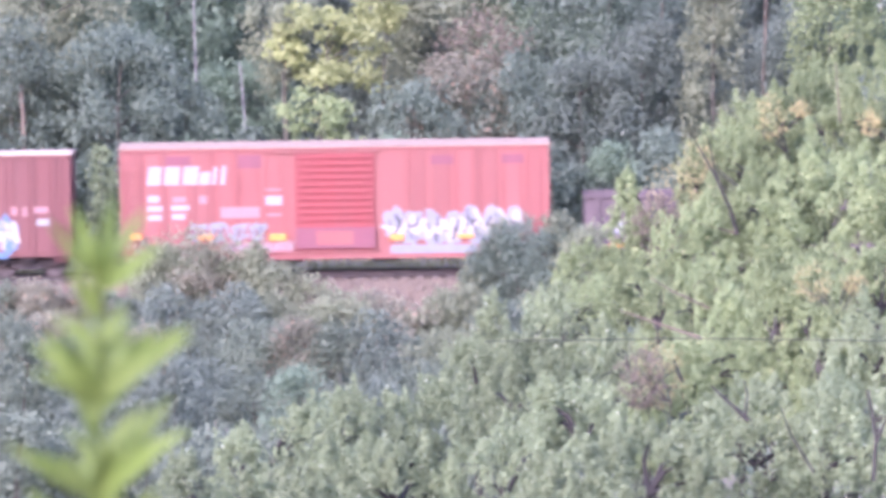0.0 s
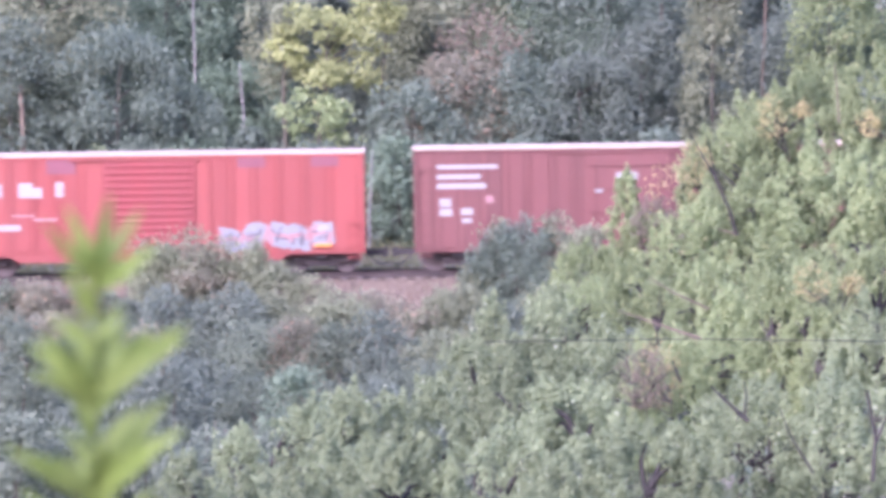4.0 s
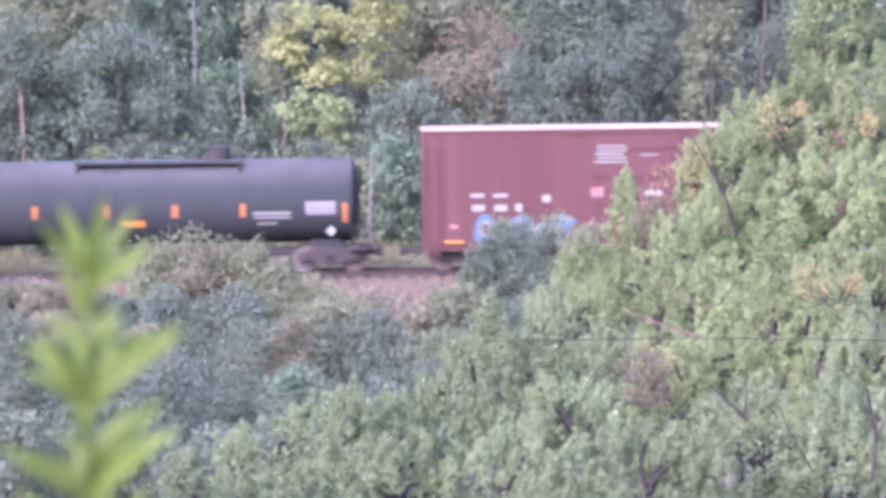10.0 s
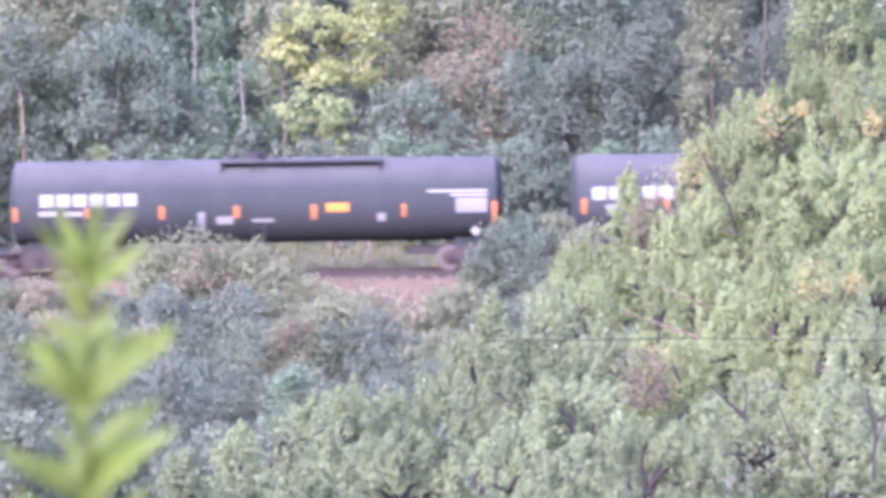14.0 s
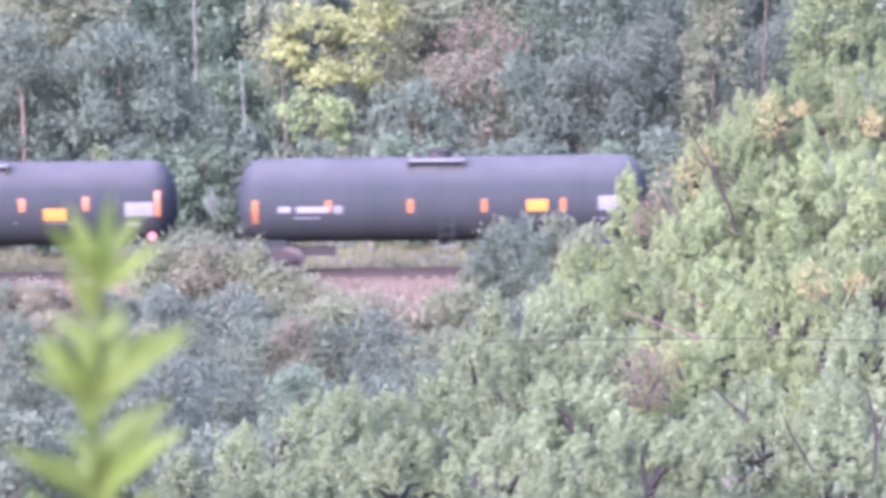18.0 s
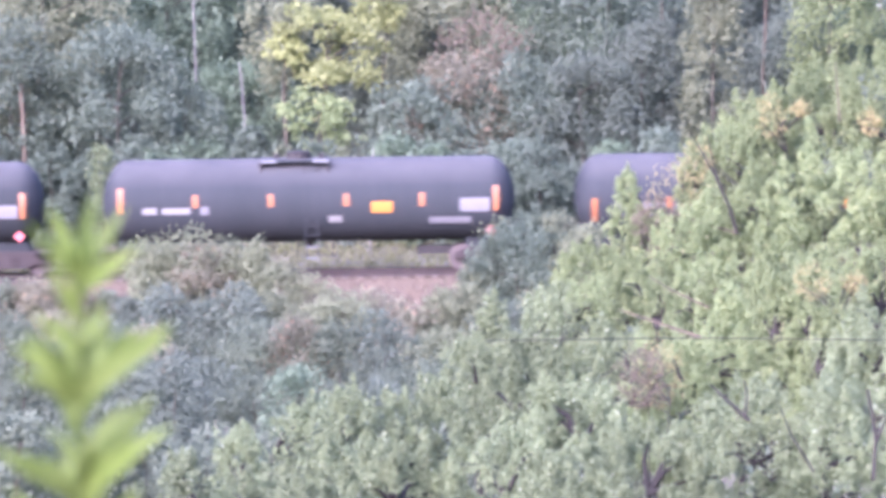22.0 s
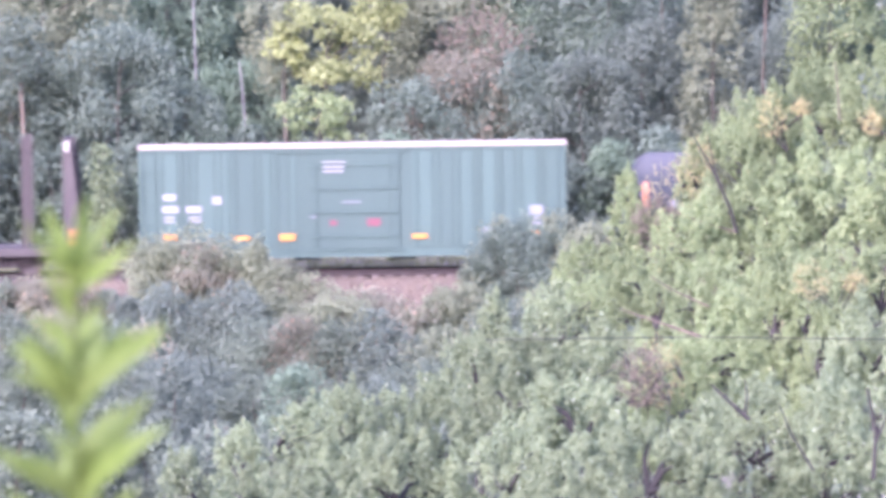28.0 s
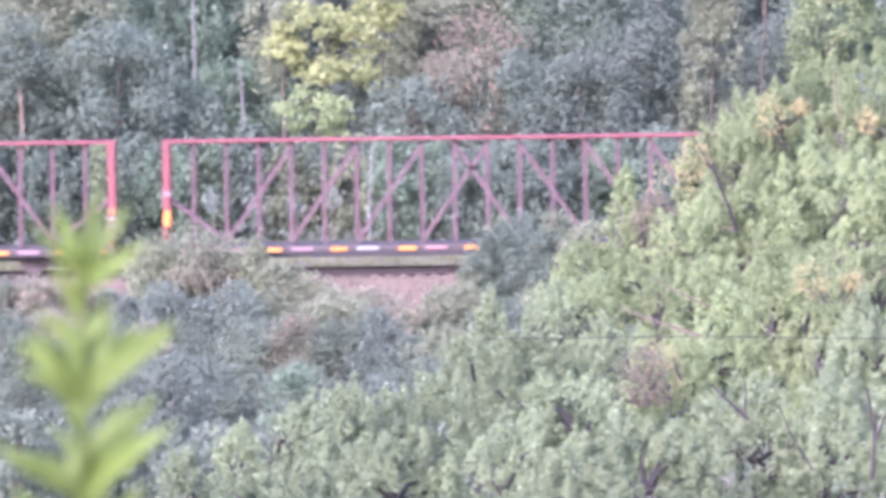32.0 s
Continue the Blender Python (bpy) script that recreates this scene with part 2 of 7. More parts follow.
def rod(bm, a, b, r0, r1=None, seg=10):
    a, b = Vector(a), Vector(b)
    d = b - a
    m = Matrix.Translation((a + b) / 2) @ d.to_track_quat("Z", "Y").to_matrix().to_4x4()
    bmesh.ops.create_cone(bm, cap_ends=True, segments=seg, radius1=r0, radius2=r0 if r1 is None else r1, depth=d.length, matrix=m)
    return bm


def slab(bm, pts, y0, y1):
    """A plate of outline pts (x, z), from depth y0 to y1."""
    front = [bm.verts.new((x, y0, z)) for x, z in pts]
    back = [bm.verts.new((x, y1, z)) for x, z in pts]
    bm.faces.new(front)
    bm.faces.new(back[::-1])
    n = len(pts)
    for i in range(n):
        bm.faces.new((front[i], back[i], back[(i + 1) % n], front[(i + 1) % n]))
    return bm


def smooth(ob):
    ob.data.shade_smooth()
    return ob


# ================= ground and track =================
RAIL_Z = 0.22
PROFILE = [(-600, 14.0), (-260, 12.6), (-193, 12.3), (-110, -9.0), (-45, -9.0), (-14, -3.6), (-5.6, -1.5), (-3.0, -0.75), (4.0, -0.7),
           (9, 0.2), (25, 3.6), (60, 10.0), (150, 26.0), (500, 48.0), (2500, 60.0)]


def ground_z(x, y):
    ys, zs = [p[0] for p in PROFILE], [p[1] for p in PROFILE]
    z = float(np.interp(y, ys, zs))
    far = min(1.0, max(0.0, (abs(y) - 5) / 12))
    return z + far * (0.35 * math.sin(x * 0.21 + y * 0.13) + 0.25 * math.sin(x * 0.47 - y * 0.31))


def build_ground():
    xs = sorted({*np.linspace(-60, 60, 81), *np.linspace(-1500, -60, 19), *np.linspace(60, 1500, 19)})
    ys = sorted({*np.linspace(-220, -120, 21), *np.linspace(-120, 40, 81), *np.linspace(40, 200, 17), *np.linspace(-600, -220, 7), *np.linspace(200, 2500, 12)})
    v = np.array([(x, y, ground_z(x, y)) for y in ys for x in xs])
    nx, ny = len(xs), len(ys)
    i = np.arange((ny - 1) * (nx - 1))
    r, c = i // (nx - 1), i % (nx - 1)
    q = np.stack([r * nx + c, r * nx + c + 1, (r + 1) * nx + c + 1, (r + 1) * nx + c], 1)
    me = mesh_np("ground", v, q)
    me.materials.append(SOIL)
    me.shade_smooth()
    tagged(new("ground", me), "sloping earth and leaf litter under woodland", "ground", kind="structure")


def build_track():
    bm = bmesh.new()
    prof = [(-5.2, -1.6), (-2.3, RAIL_Z - 0.26), (2.3, RAIL_Z - 0.26), (4.6, -1.1), (4.6, -2.2), (-5.2, -2.2)]
    a = [bm.verts.new((-160, y, z)) for y, z in prof]
    b = [bm.verts.new((160, y, z)) for y, z in prof]
    for i in range(6):
        j = (i + 1) % 6
        bm.faces.new((a[i], b[i], b[j], a[j]))
    bm.faces.new(a[::-1])
    bm.faces.new(b)
    bmesh.ops.recalc_face_normals(bm, faces=bm.faces)
    me = bpy.data.meshes.new("ballast_bed")
    bm.to_mesh(me)
    bm.free()
    me.materials.append(BALLAST)
    bed = tagged(new("ballast_bed", me), "pinkish crushed stone ballast bed beneath the track", "ballast", kind="structure")
    for y in (-0.76, 0.76):
        bm = bmesh.new()
        for w, low, high in ((0.075, -0.2, -0.165), (0.012, -0.165, -0.04), (0.037, -0.04, 0.0)):
            box(bm, -160, y - w, RAIL_Z + low, 160, y + w, RAIL_Z + high)
        me = bpy.data.meshes.new("rail")
        bm.to_mesh(me)
        bm.free()
        me.materials.append(RAIL)
        tagged(new("rail", me), "dark rusty steel rail on wooden ties", "rail", group="rails of the track", kind="structure")
    tie = bpy.data.meshes.new("tie")
    bm = boxm(-0.115, -1.3, -0.34, 0.115, 1.3, -0.2, 0.012)
    bm.to_mesh(tie)
    bm.free()
    tie.materials.append(TIE)
    for i in range(150):
        ob = part("tie", tie, TIE, bed)
        ob.location = (-41 + i * 0.55, 0, RAIL_Z)
    # crushed stones on the near shoulder
    rng = np.random.default_rng(5)
    n = 9000
    x = rng.uniform(-24, 24, n)
    y = rng.uniform(-5.1, -1.4, n)
    z = np.interp(y, [-5.2, -2.3, 0], [-1.6, RAIL_Z - 0.26, RAIL_Z - 0.26])
    s = rng.uniform(0.03, 0.075, n)
    base = np.stack([x, y, z], 1)
    t = rng.normal(size=(n, 3))
    t /= np.linalg.norm(t, axis=1)[:, None]
    u = np.cross(t, rng.normal(size=(n, 3)))
    u /= np.linalg.norm(u, axis=1)[:, None]
    w = np.cross(t, u)
    corners = []
    for a_, b_, c_ in ((-1, -1, -1), (1, -1, -1), (1, 1, -1), (-1, 1, -1), (-1, -1, 1), (1, -1, 1), (1, 1, 1), (-1, 1, 1)):
        corners.append(base + (t * a_ + u * b_ * 0.8 + w * c_ * 0.6) * s[:, None] * rng.uniform(0.6, 1, (n, 1)))
    v = np.stack(corners, 1).reshape(-1, 3)
    f = np.array([(0, 3, 2, 1), (4, 5, 6, 7), (0, 1, 5, 4), (1, 2, 6, 5), (2, 3, 7, 6), (3, 0, 4, 7)])
    q = (np.arange(n)[:, None, None] * 8 + f[None]).reshape(-1, 4)
    me = mesh_np("ballast_stones", v, q)
    me.materials.append(BALLAST)
    tagged(new("ballast_stones", me), "loose pinkish grey crushed stones on the shoulder", "gravel", kind="stuff")


build_ground()
build_track()


# ================= plants =================
def leaf_mesh(rng, pos, out, size, slim=0.5, turn=0.35):
    n = len(pos)
    nrm = out * 0.35 + rng.normal(size=(n, 3)) * 0.55 + np.array(sun_dir) * turn
    nrm /= np.linalg.norm(nrm, axis=1)[:, None]
    t = np.cross(nrm, rng.normal(size=(n, 3)))
    t /= np.linalg.norm(t, axis=1)[:, None] + 1e-9
    b = np.cross(nrm, t)
    s = (size * rng.uniform(0.6, 1.35, n))[:, None]
    v = np.stack([pos - t * s, pos + b * s * slim - nrm * s * 0.12, pos + t * s, pos - b * s * slim - nrm * s * 0.12], 1).reshape(-1, 3)
    q = np.arange(n * 4).reshape(n, 4)
    return v, q


def tube(points, radii, seg=6):
    p = np.array(points, float)
    k = len(p)
    d = np.gradient(p, axis=0)
    d /= np.linalg.norm(d, axis=1)[:, None] + 1e-9
    ref = np.where(np.abs(d[:, 2:3]) > 0.9, np.array([[1.0, 0, 0]]), np.array([[0, 0, 1.0]]))
    u = np.cross(d, ref)
    u /= np.linalg.norm(u, axis=1)[:, None]
    w = np.cross(d, u)
    a = np.linspace(0, 2 * np.pi, seg, endpoint=False)
    r = np.array(radii)[:, None, None]
    v = p[:, None] + r * (np.cos(a)[None, :, None] * u[:, None] + np.sin(a)[None, :, None] * w[:, None])
    i, j = np.meshgrid(np.arange(k - 1), np.arange(seg), indexing="ij")
    q = np.stack([i * seg + j, i * seg + (j + 1) % seg, (i + 1) * seg + (j + 1) % seg, (i + 1) * seg + j], -1).reshape(-1, 4)
    return v.reshape(-1, 3), q


def joined(pieces):
    vs, qs, n = [], [], 0
    for v, q in pieces:
        vs.append(v)
        qs.append(q + n)
        n += len(v)
    return np.concatenate(vs), np.concatenate(qs)


near_trees = []
TREE_WORDS = {
    "blue": "blue-green leafy tree at the wood's edge", "mid": "mid-green broadleaf tree on the hillside", "dark": "dark shaded tree deep in the wood",
    "olive": "dull olive broadleaf tree at the wood's edge", "brown": "brownish late summer shrub on the bank", "red": "withered reddish shrub in the wood",
    "yellow": "sunlit yellow-green tree at the wood's edge", "pale": "pale green tree with airy crown", "light": "silvery green tree with pale leaf undersides",
    "silver": "silvery pale shrub beyond the track", "deep": "deep green shrub in the valley", "gold": "half-bare branch with leaves coloured as a golden sun rim"}


def tree(x, y, h, rad, low, leaf, size, count, seed, z=None, name="tree", pointed=0.0, tiers=0):
    """A tree or shrub: bent tapered trunk, limbs, and a crown of leaf clumps with gaps."""
    rng = np.random.default_rng(seed)
    z0 = ground_z(x, y) - 0.15 if z is None else z
    top = new(name)
    top.location = (x, y, z0)
    zc, rz = h * (1 + low) / 2, h * (1 - low) / 2
    near = y < -58
    n = int(np.clip((20 + rz / rad * 26 + rad * rz * 3.2) * (2.6 if near else 1.0), 26, 330 if near else 150))
    d = rng.normal(size=(n, 3))
    d /= np.linalg.norm(d, axis=1)[:, None]
    ph = rng.uniform(0, 6.3, 4)
    az = np.arctan2(d[:, 1], d[:, 0])
    lob = 1 + 0.16 * np.sin(2 * az + ph[0] + 2 * d[:, 2]) + 0.11 * np.sin(3 * az + ph[1] - 4 * d[:, 2])
    r = rng.uniform(0.35, 1.0, n) ** 0.6 * lob
    hz = rng.uniform(-1, 1, n)
    side = (1 - np.abs(hz) ** 2.6) ** 0.5 * r
    c = np.stack([np.cos(az) * side * rad, np.sin(az) * side * rad, hz * rz], 1)
    if pointed:
        c[:, :2] *= (1 - pointed * np.clip((c[:, 2:3] / rz + 1) / 2, 0, 1))
    cr = rng.uniform(0.55, 1.2, n) * (0.25 * min(rad, rz) + 0.10) * (0.62 if near else 1.0)
    if tiers:
        c[:, 2] = (np.floor((c[:, 2] / rz + 1) / 2 * tiers) + rng.uniform(0.1, 0.9, n)) / tiers * 2 * rz - rz - 0.22 * c[:, 0] - 0.10 * np.abs(c[:, 0])
    c[:, 2] += zc
    c[:, 2] = np.maximum(c[:, 2], 0.15 + cr * 0.3)
    per = np.maximum(3 if leaf in ("gold", "silver") else 12, (count * cr ** 2 / np.sum(cr ** 2)).astype(int))
    idx = np.repeat(np.arange(n), per)
    m = len(idx)
    sprays = 9
    sd = rng.normal(size=(n, sprays, 3)) + 0.55 * (c - np.array([0, 0, zc]))[:, None] / np.array([rad, rad, rz]) + np.array([0, 0, 0.45])
    sd /= np.linalg.norm(sd, axis=2)[:, :, None]
    pick = rng.integers(0, sprays, m)
    along = rng.uniform(0.05, 1.0, m) ** 0.7
    e = rng.normal(size=(m, 3))
    e /= np.linalg.norm(e, axis=1)[:, None]
    reach = (cr[idx] * rng.uniform(0.9, 1.5, (n, sprays))[idx, pick])[:, None]
    if near:
        axis = rng.normal(size=(n, 3)) * 0.3 + 0.45 * (c - np.array([0, 0, zc])) / np.array([rad, rad, rz]) + np.array([0, 0, 0.9])
        pos = c[idx] + axis[idx] * (along * 1.6 * cr[idx])[:, None] + e * cr[idx][:, None] * (1.0 - 0.85 * along[:, None])
    else:
        pos = c[idx] + sd[idx, pick] * along[:, None] * reach + e * cr[idx][:, None] * (1.0 - 0.40 * along[:, None])
    if tiers:
        pos[:, 2] = c[idx, 2] + 0.6 * (pos[:, 2] - c[idx, 2])
    e = 0.5 * e + 0.5 * sd[idx, pick]
    v, q = leaf_mesh(rng, pos, e, size, turn=0.35 if near else 0.2)
    part("crown", mesh_np("crown", v, q), LEAF[leaf], top)
    lean = rng.normal(size=2) * 0.03 * h
    tz = np.linspace(0, h * 0.93, 7)
    tp = np.stack([lean[0] * (tz / h) ** 2 + 0.05 * np.sin(tz), lean[1] * (tz / h) ** 2 + 0.05 * np.cos(1.3 * tz), tz], 1)
    r0 = 0.03 if leaf == "gold" or near and leaf == "red" else 0.011 * h + 0.02
    pieces = [tube(tp, r0 * (1 - 0.9 * tz / tz[-1]) + 0.006)]
    for i in rng.permutation(n)[: min(n, 9)]:
        zz = max(0.1 * h, min(c[i, 2] - 0.3 * rad * rng.uniform(0.3, 1.2), h * 0.96))
        a = np.array([np.interp(zz, tz, tp[:, k]) for k in range(3)])
        mid = (a + c[i]) / 2 + np.array([0, 0, 0.12 * rad]) + rng.normal(size=3) * 0.05 * rad
        pieces.append(tube([a, mid, c[i]], [r0 * 0.38, r0 * 0.24, 0.008], 5))
    part("trunk", mesh_np("trunk", *joined(pieces)), DARK_BARK if near else BARK, top)
    tagged(top, TREE_WORDS[leaf], "tree" if name == "tree" else "shrub", group="trees of the wood" if name == "tree" else "shrubs on the bank")
    if y < -58:
        near_trees.append((top, (x, y, z0), seed))
    return top


tree(-16.10, 17.0, 11.53, 2.93, 0.20, "olive", 0.100, 21113, 2)
tree(-16.75, 13.0, 8.17, 1.99, 0.10, "blue", 0.100, 10785, 3)
tree(-12.68, 13.0, 7.55, 2.43, 0.05, "blue", 0.100, 13995, 4)
tree(-14.76, 20.0, 8.95, 2.28, 0.20, "mid", 0.100, 12805, 5)
tree(-11.04, 24.0, 9.78, 2.79, 0.15, "mid", 0.100, 18533, 6)
tree(-8.89, 28.0, 8.00, 2.84, 0.10, "blue", 0.100, 17488, 7)
tree(-8.21, 20.0, 4.04, 2.17, 0.10, "mid", 0.100, 8275, 8)
tree(-10.04, 15.0, 5.10, 1.78, 0.05, "blue", 0.100, 7179, 9)
tree(-7.01, 26.0, 3.85, 1.88, 0.10, "dark", 0.100, 6476, 10)
tree(-2.40, 16.0, 8.80, 0.95, 0.78, "yellow", 0.115, 1300, 11, tiers=4)
tree(-4.45, 15.0, 7.85, 2.15, 0.66, "yellow", 0.115, 3300, 12, tiers=5)
tree(-6.20, 15.4, 7.00, 0.80, 0.86, "yellow", 0.115, 600, 13, tiers=2)
tree(-6.24, 17.0, 8.97, 1.35, 0.50, "olive", 0.100, 3716, 14)
tree(-4.80, 13.4, 5.00, 1.20, 0.56, "pale", 0.115, 1500, 15, tiers=4)
tree(-2.33, 34.0, 7.82, 2.91, 0.10, "dark", 0.125, 12807, 16)
tree(-2.81, 28.0, 3.77, 2.37, 0.00, "dark", 0.100, 9625, 17)
tree(0.31, 24.0, 9.17, 3.02, 0.20, "olive", 0.100, 19335, 18)
tree(1.61, 18.0, 6.45, 1.70, 0.50, "red", 0.100, 1611, 19)
tree(0.90, 16.0, 5.07, 2.46, 0.10, "brown", 0.100, 8958, 20)
tree(-0.89, 13.0, 5.02, 1.66, 0.10, "blue", 0.100, 6210, 21)
tree(3.13, 15.0, 5.38, 2.12, 0.05, "blue", 0.100, 9476, 22)
tree(4.25, 24.0, 8.51, 3.02, 0.10, "mid", 0.100, 19801, 23)
tree(6.75, 22.0, 9.95, 3.22, 0.05, "blue", 0.100, 24533, 24)
tree(5.55, 14.0, 5.89, 2.11, 0.05, "dark", 0.100, 9906, 25)
tree(8.12, 17.0, 6.82, 2.14, 0.05, "dark", 0.100, 11011, 26)
tree(10.75, 15.0, 9.64, 1.34, 0.20, "olive", 0.100, 6654, 27, pointed=0.20)
tree(13.90, 34.0, 7.06, 2.91, 0.00, "dark", 0.125, 12834, 28)
tree(9.85, 30.0, 7.50, 2.15, 0.00, "dark", 0.100, 12124, 29)
tree(15.79, 20.0, 8.14, 1.94, 0.30, "pale", 0.100, 8891, 30)
tree(18.34, 26.0, 7.88, 2.81, 0.20, "mid", 0.100, 16060, 31)
tree(14.43, 24.0, 5.24, 2.32, 0.00, "dark", 0.100, 10999, 32)
tree(10.72, 20.0, 3.88, 1.83, 0.00, "dark", 0.100, 6575, 33)
tree(-17.91, 9.9, 4.46, 1.12, 0.00, "blue", 0.110, 3319, 34, name="shrub")
tree(-16.84, 12.0, 3.35, 1.08, 0.00, "blue", 0.110, 2614, 35, name="shrub")
tree(-15.06, 9.9, 3.88, 1.06, 0.00, "blue", 0.110, 2804, 36, name="shrub")
tree(-13.67, 11.1, 3.05, 0.93, 0.00, "blue", 0.110, 2024, 37, name="shrub")
tree(-11.73, 11.1, 4.17, 1.08, 0.00, "blue", 0.110, 3025, 38, name="shrub")
tree(-10.91, 10.8, 3.64, 1.27, 0.00, "mid", 0.110, 3466, 39, name="shrub")
tree(-9.35, 11.5, 3.85, 1.42, 0.00, "mid", 0.110, 4189, 40, name="shrub")
tree(-7.36, 11.3, 4.21, 1.07, 0.00, "blue", 0.110, 3015, 41, name="shrub")
tree(-5.91, 11.0, 3.40, 1.14, 0.00, "olive", 0.110, 2845, 42, name="shrub")
tree(-4.82, 11.5, 3.56, 1.06, 0.00, "blue", 0.110, 2649, 43, name="shrub")
tree(-3.72, 10.8, 3.09, 1.07, 0.00, "olive", 0.110, 2454, 44, name="shrub")
tree(-1.68, 9.7, 4.06, 1.27, 0.00, "mid", 0.110, 3682, 45, name="shrub")
tree(-0.31, 10.6, 3.40, 1.01, 0.00, "mid", 0.110, 2428, 46, name="shrub")
tree(0.85, 9.8, 3.48, 1.39, 0.00, "blue", 0.110, 3825, 47, name="shrub")
tree(2.65, 11.7, 3.40, 1.23, 0.00, "blue", 0.110, 3179, 48, name="shrub")
tree(3.74, 9.6, 4.11, 1.15, 0.00, "blue", 0.110, 3266, 49, name="shrub")
tree(5.72, 11.9, 2.43, 1.31, 0.00, "blue", 0.110, 2925, 50, name="shrub")
tree(6.65, 11.1, 3.52, 1.00, 0.00, "mid", 0.110, 2436, 51, name="shrub")
tree(8.44, 11.7, 3.65, 1.25, 0.00, "blue", 0.110, 3384, 52, name="shrub")
tree(9.34, 10.3, 3.48, 1.42, 0.00, "blue", 0.110, 3959, 53, name="shrub")
tree(11.04, 11.5, 3.15, 1.11, 0.00, "blue", 0.110, 2643, 54, name="shrub")
tree(12.69, 11.8, 3.17, 1.03, 0.00, "blue", 0.110, 2386, 55, name="shrub")
tree(13.66, 11.2, 3.94, 1.01, 0.00, "mid", 0.110, 2654, 56, name="shrub")
tree(15.52, 10.3, 3.52, 1.22, 0.00, "blue", 0.110, 3214, 57, name="shrub")
tree(-13.01, 8.2, 4.61, 0.48, 0.30, "light", 0.100, 1059, 58, name="shrub")
tree(-8.79, 8.0, 2.82, 0.24, 0.74, "silver", 0.060, 110, 59, name="shrub")
tree(-7.02, 8.2, 2.67, 0.40, 0.74, "silver", 0.060, 110, 60, name="shrub")
tree(-5.57, 8.1, 2.39, 0.29, 0.74, "silver", 0.060, 110, 61, name="shrub")
tree(-4.21, 8.3, 2.60, 0.26, 0.74, "silver", 0.060, 110, 62, name="shrub")
tree(-30.60, 47.9, 4.27, 3.10, 0.00, "dark", 0.250, 1938, 63)
tree(-27.78, 39.3, 8.07, 2.53, 0.00, "mid", 0.250, 1984, 64)
tree(-27.80, 51.4, 5.05, 2.89, 0.00, "dark", 0.250, 1872, 65)
tree(-25.52, 39.6, 8.43, 2.74, 0.00, "dark", 0.250, 2284, 66)
tree(-23.81, 39.9, 7.76, 3.60, 0.00, "blue", 0.250, 3217, 67)
tree(-24.34, 61.7, 3.42, 3.94, 0.00, "dark", 0.250, 2660, 68)
tree(-20.55, 34.8, 9.68, 3.50, 0.00, "dark", 0.250, 3492, 69)
tree(-20.82, 51.7, 3.31, 3.45, 0.00, "mid", 0.250, 2107, 70)
tree(-19.17, 51.6, 3.80, 2.96, 0.00, "mid", 0.250, 1722, 71)
tree(-16.12, 34.2, 5.41, 3.60, 0.00, "dark", 0.250, 2713, 72)
tree(-17.24, 59.0, 6.07, 3.99, 0.00, "dark", 0.250, 3350, 73)
tree(-14.55, 52.6, 4.87, 3.24, 0.00, "mid", 0.250, 2200, 74)
tree(-12.28, 38.6, 9.29, 3.62, 0.00, "dark", 0.250, 3574, 75)
tree(-11.33, 39.7, 7.23, 3.44, 0.00, "mid", 0.250, 2907, 76)
tree(-10.09, 48.5, 3.97, 2.84, 0.00, "blue", 0.250, 1638, 77)
tree(-8.74, 48.9, 4.31, 3.76, 0.00, "mid", 0.250, 2665, 78)
tree(-7.61, 33.0, 7.89, 3.01, 0.00, "blue", 0.250, 2503, 79)
tree(-5.78, 36.2, 8.69, 3.39, 0.00, "dark", 0.250, 3137, 80)
tree(-4.84, 42.4, 9.02, 3.72, 0.00, "mid", 0.250, 3666, 81)
tree(-3.58, 55.6, 4.96, 2.96, 0.00, "mid", 0.250, 1928, 82)
tree(-1.54, 44.0, 8.79, 3.69, 0.00, "blue", 0.250, 3569, 83)
tree(-0.55, 45.0, 4.56, 3.53, 0.00, "dark", 0.250, 2452, 84)
tree(1.04, 60.2, 1.86, 3.95, 0.00, "mid", 0.250, 2311, 85)
tree(2.29, 56.0, 5.15, 3.82, 0.00, "dark", 0.250, 2917, 86)
tree(3.79, 41.8, 4.46, 2.83, 0.00, "dark", 0.250, 1715, 87)
tree(4.99, 32.2, 9.71, 3.06, 0.00, "mid", 0.250, 2903, 88)
tree(6.87, 50.0, 4.36, 3.27, 0.00, "mid", 0.250, 2130, 89)
tree(8.10, 42.7, 4.63, 3.76, 0.00, "dark", 0.250, 2731, 90)
tree(9.62, 50.3, 5.28, 3.78, 0.00, "mid", 0.250, 2905, 91)
tree(11.07, 49.1, 2.42, 3.24, 0.00, "mid", 0.250, 1723, 92)
tree(12.17, 45.3, 7.48, 3.53, 0.00, "blue", 0.250, 3064, 93)
tree(13.75, 42.2, 6.39, 3.27, 0.00, "dark", 0.250, 2533, 94)
tree(15.51, 60.2, 4.66, 3.77, 0.00, "dark", 0.250, 2751, 95)
tree(16.17, 51.4, 2.87, 3.04, 0.00, "blue", 0.250, 1626, 96)
tree(17.16, 41.0, 8.41, 2.53, 0.00, "dark", 0.250, 2034, 97)
tree(20.17, 56.2, 1.73, 2.87, 0.00, "mid", 0.250, 1282, 98)
tree(21.98, 61.8, 4.94, 3.97, 0.00, "dark", 0.250, 3063, 99)
tree(21.56, 46.4, 3.53, 2.84, 0.00, "blue", 0.250, 1563, 100)
tree(24.26, 52.6, 2.17, 2.93, 0.00, "mid", 0.250, 1409, 101)
tree(24.42, 41.3, 8.20, 2.91, 0.00, "mid", 0.250, 2443, 102)
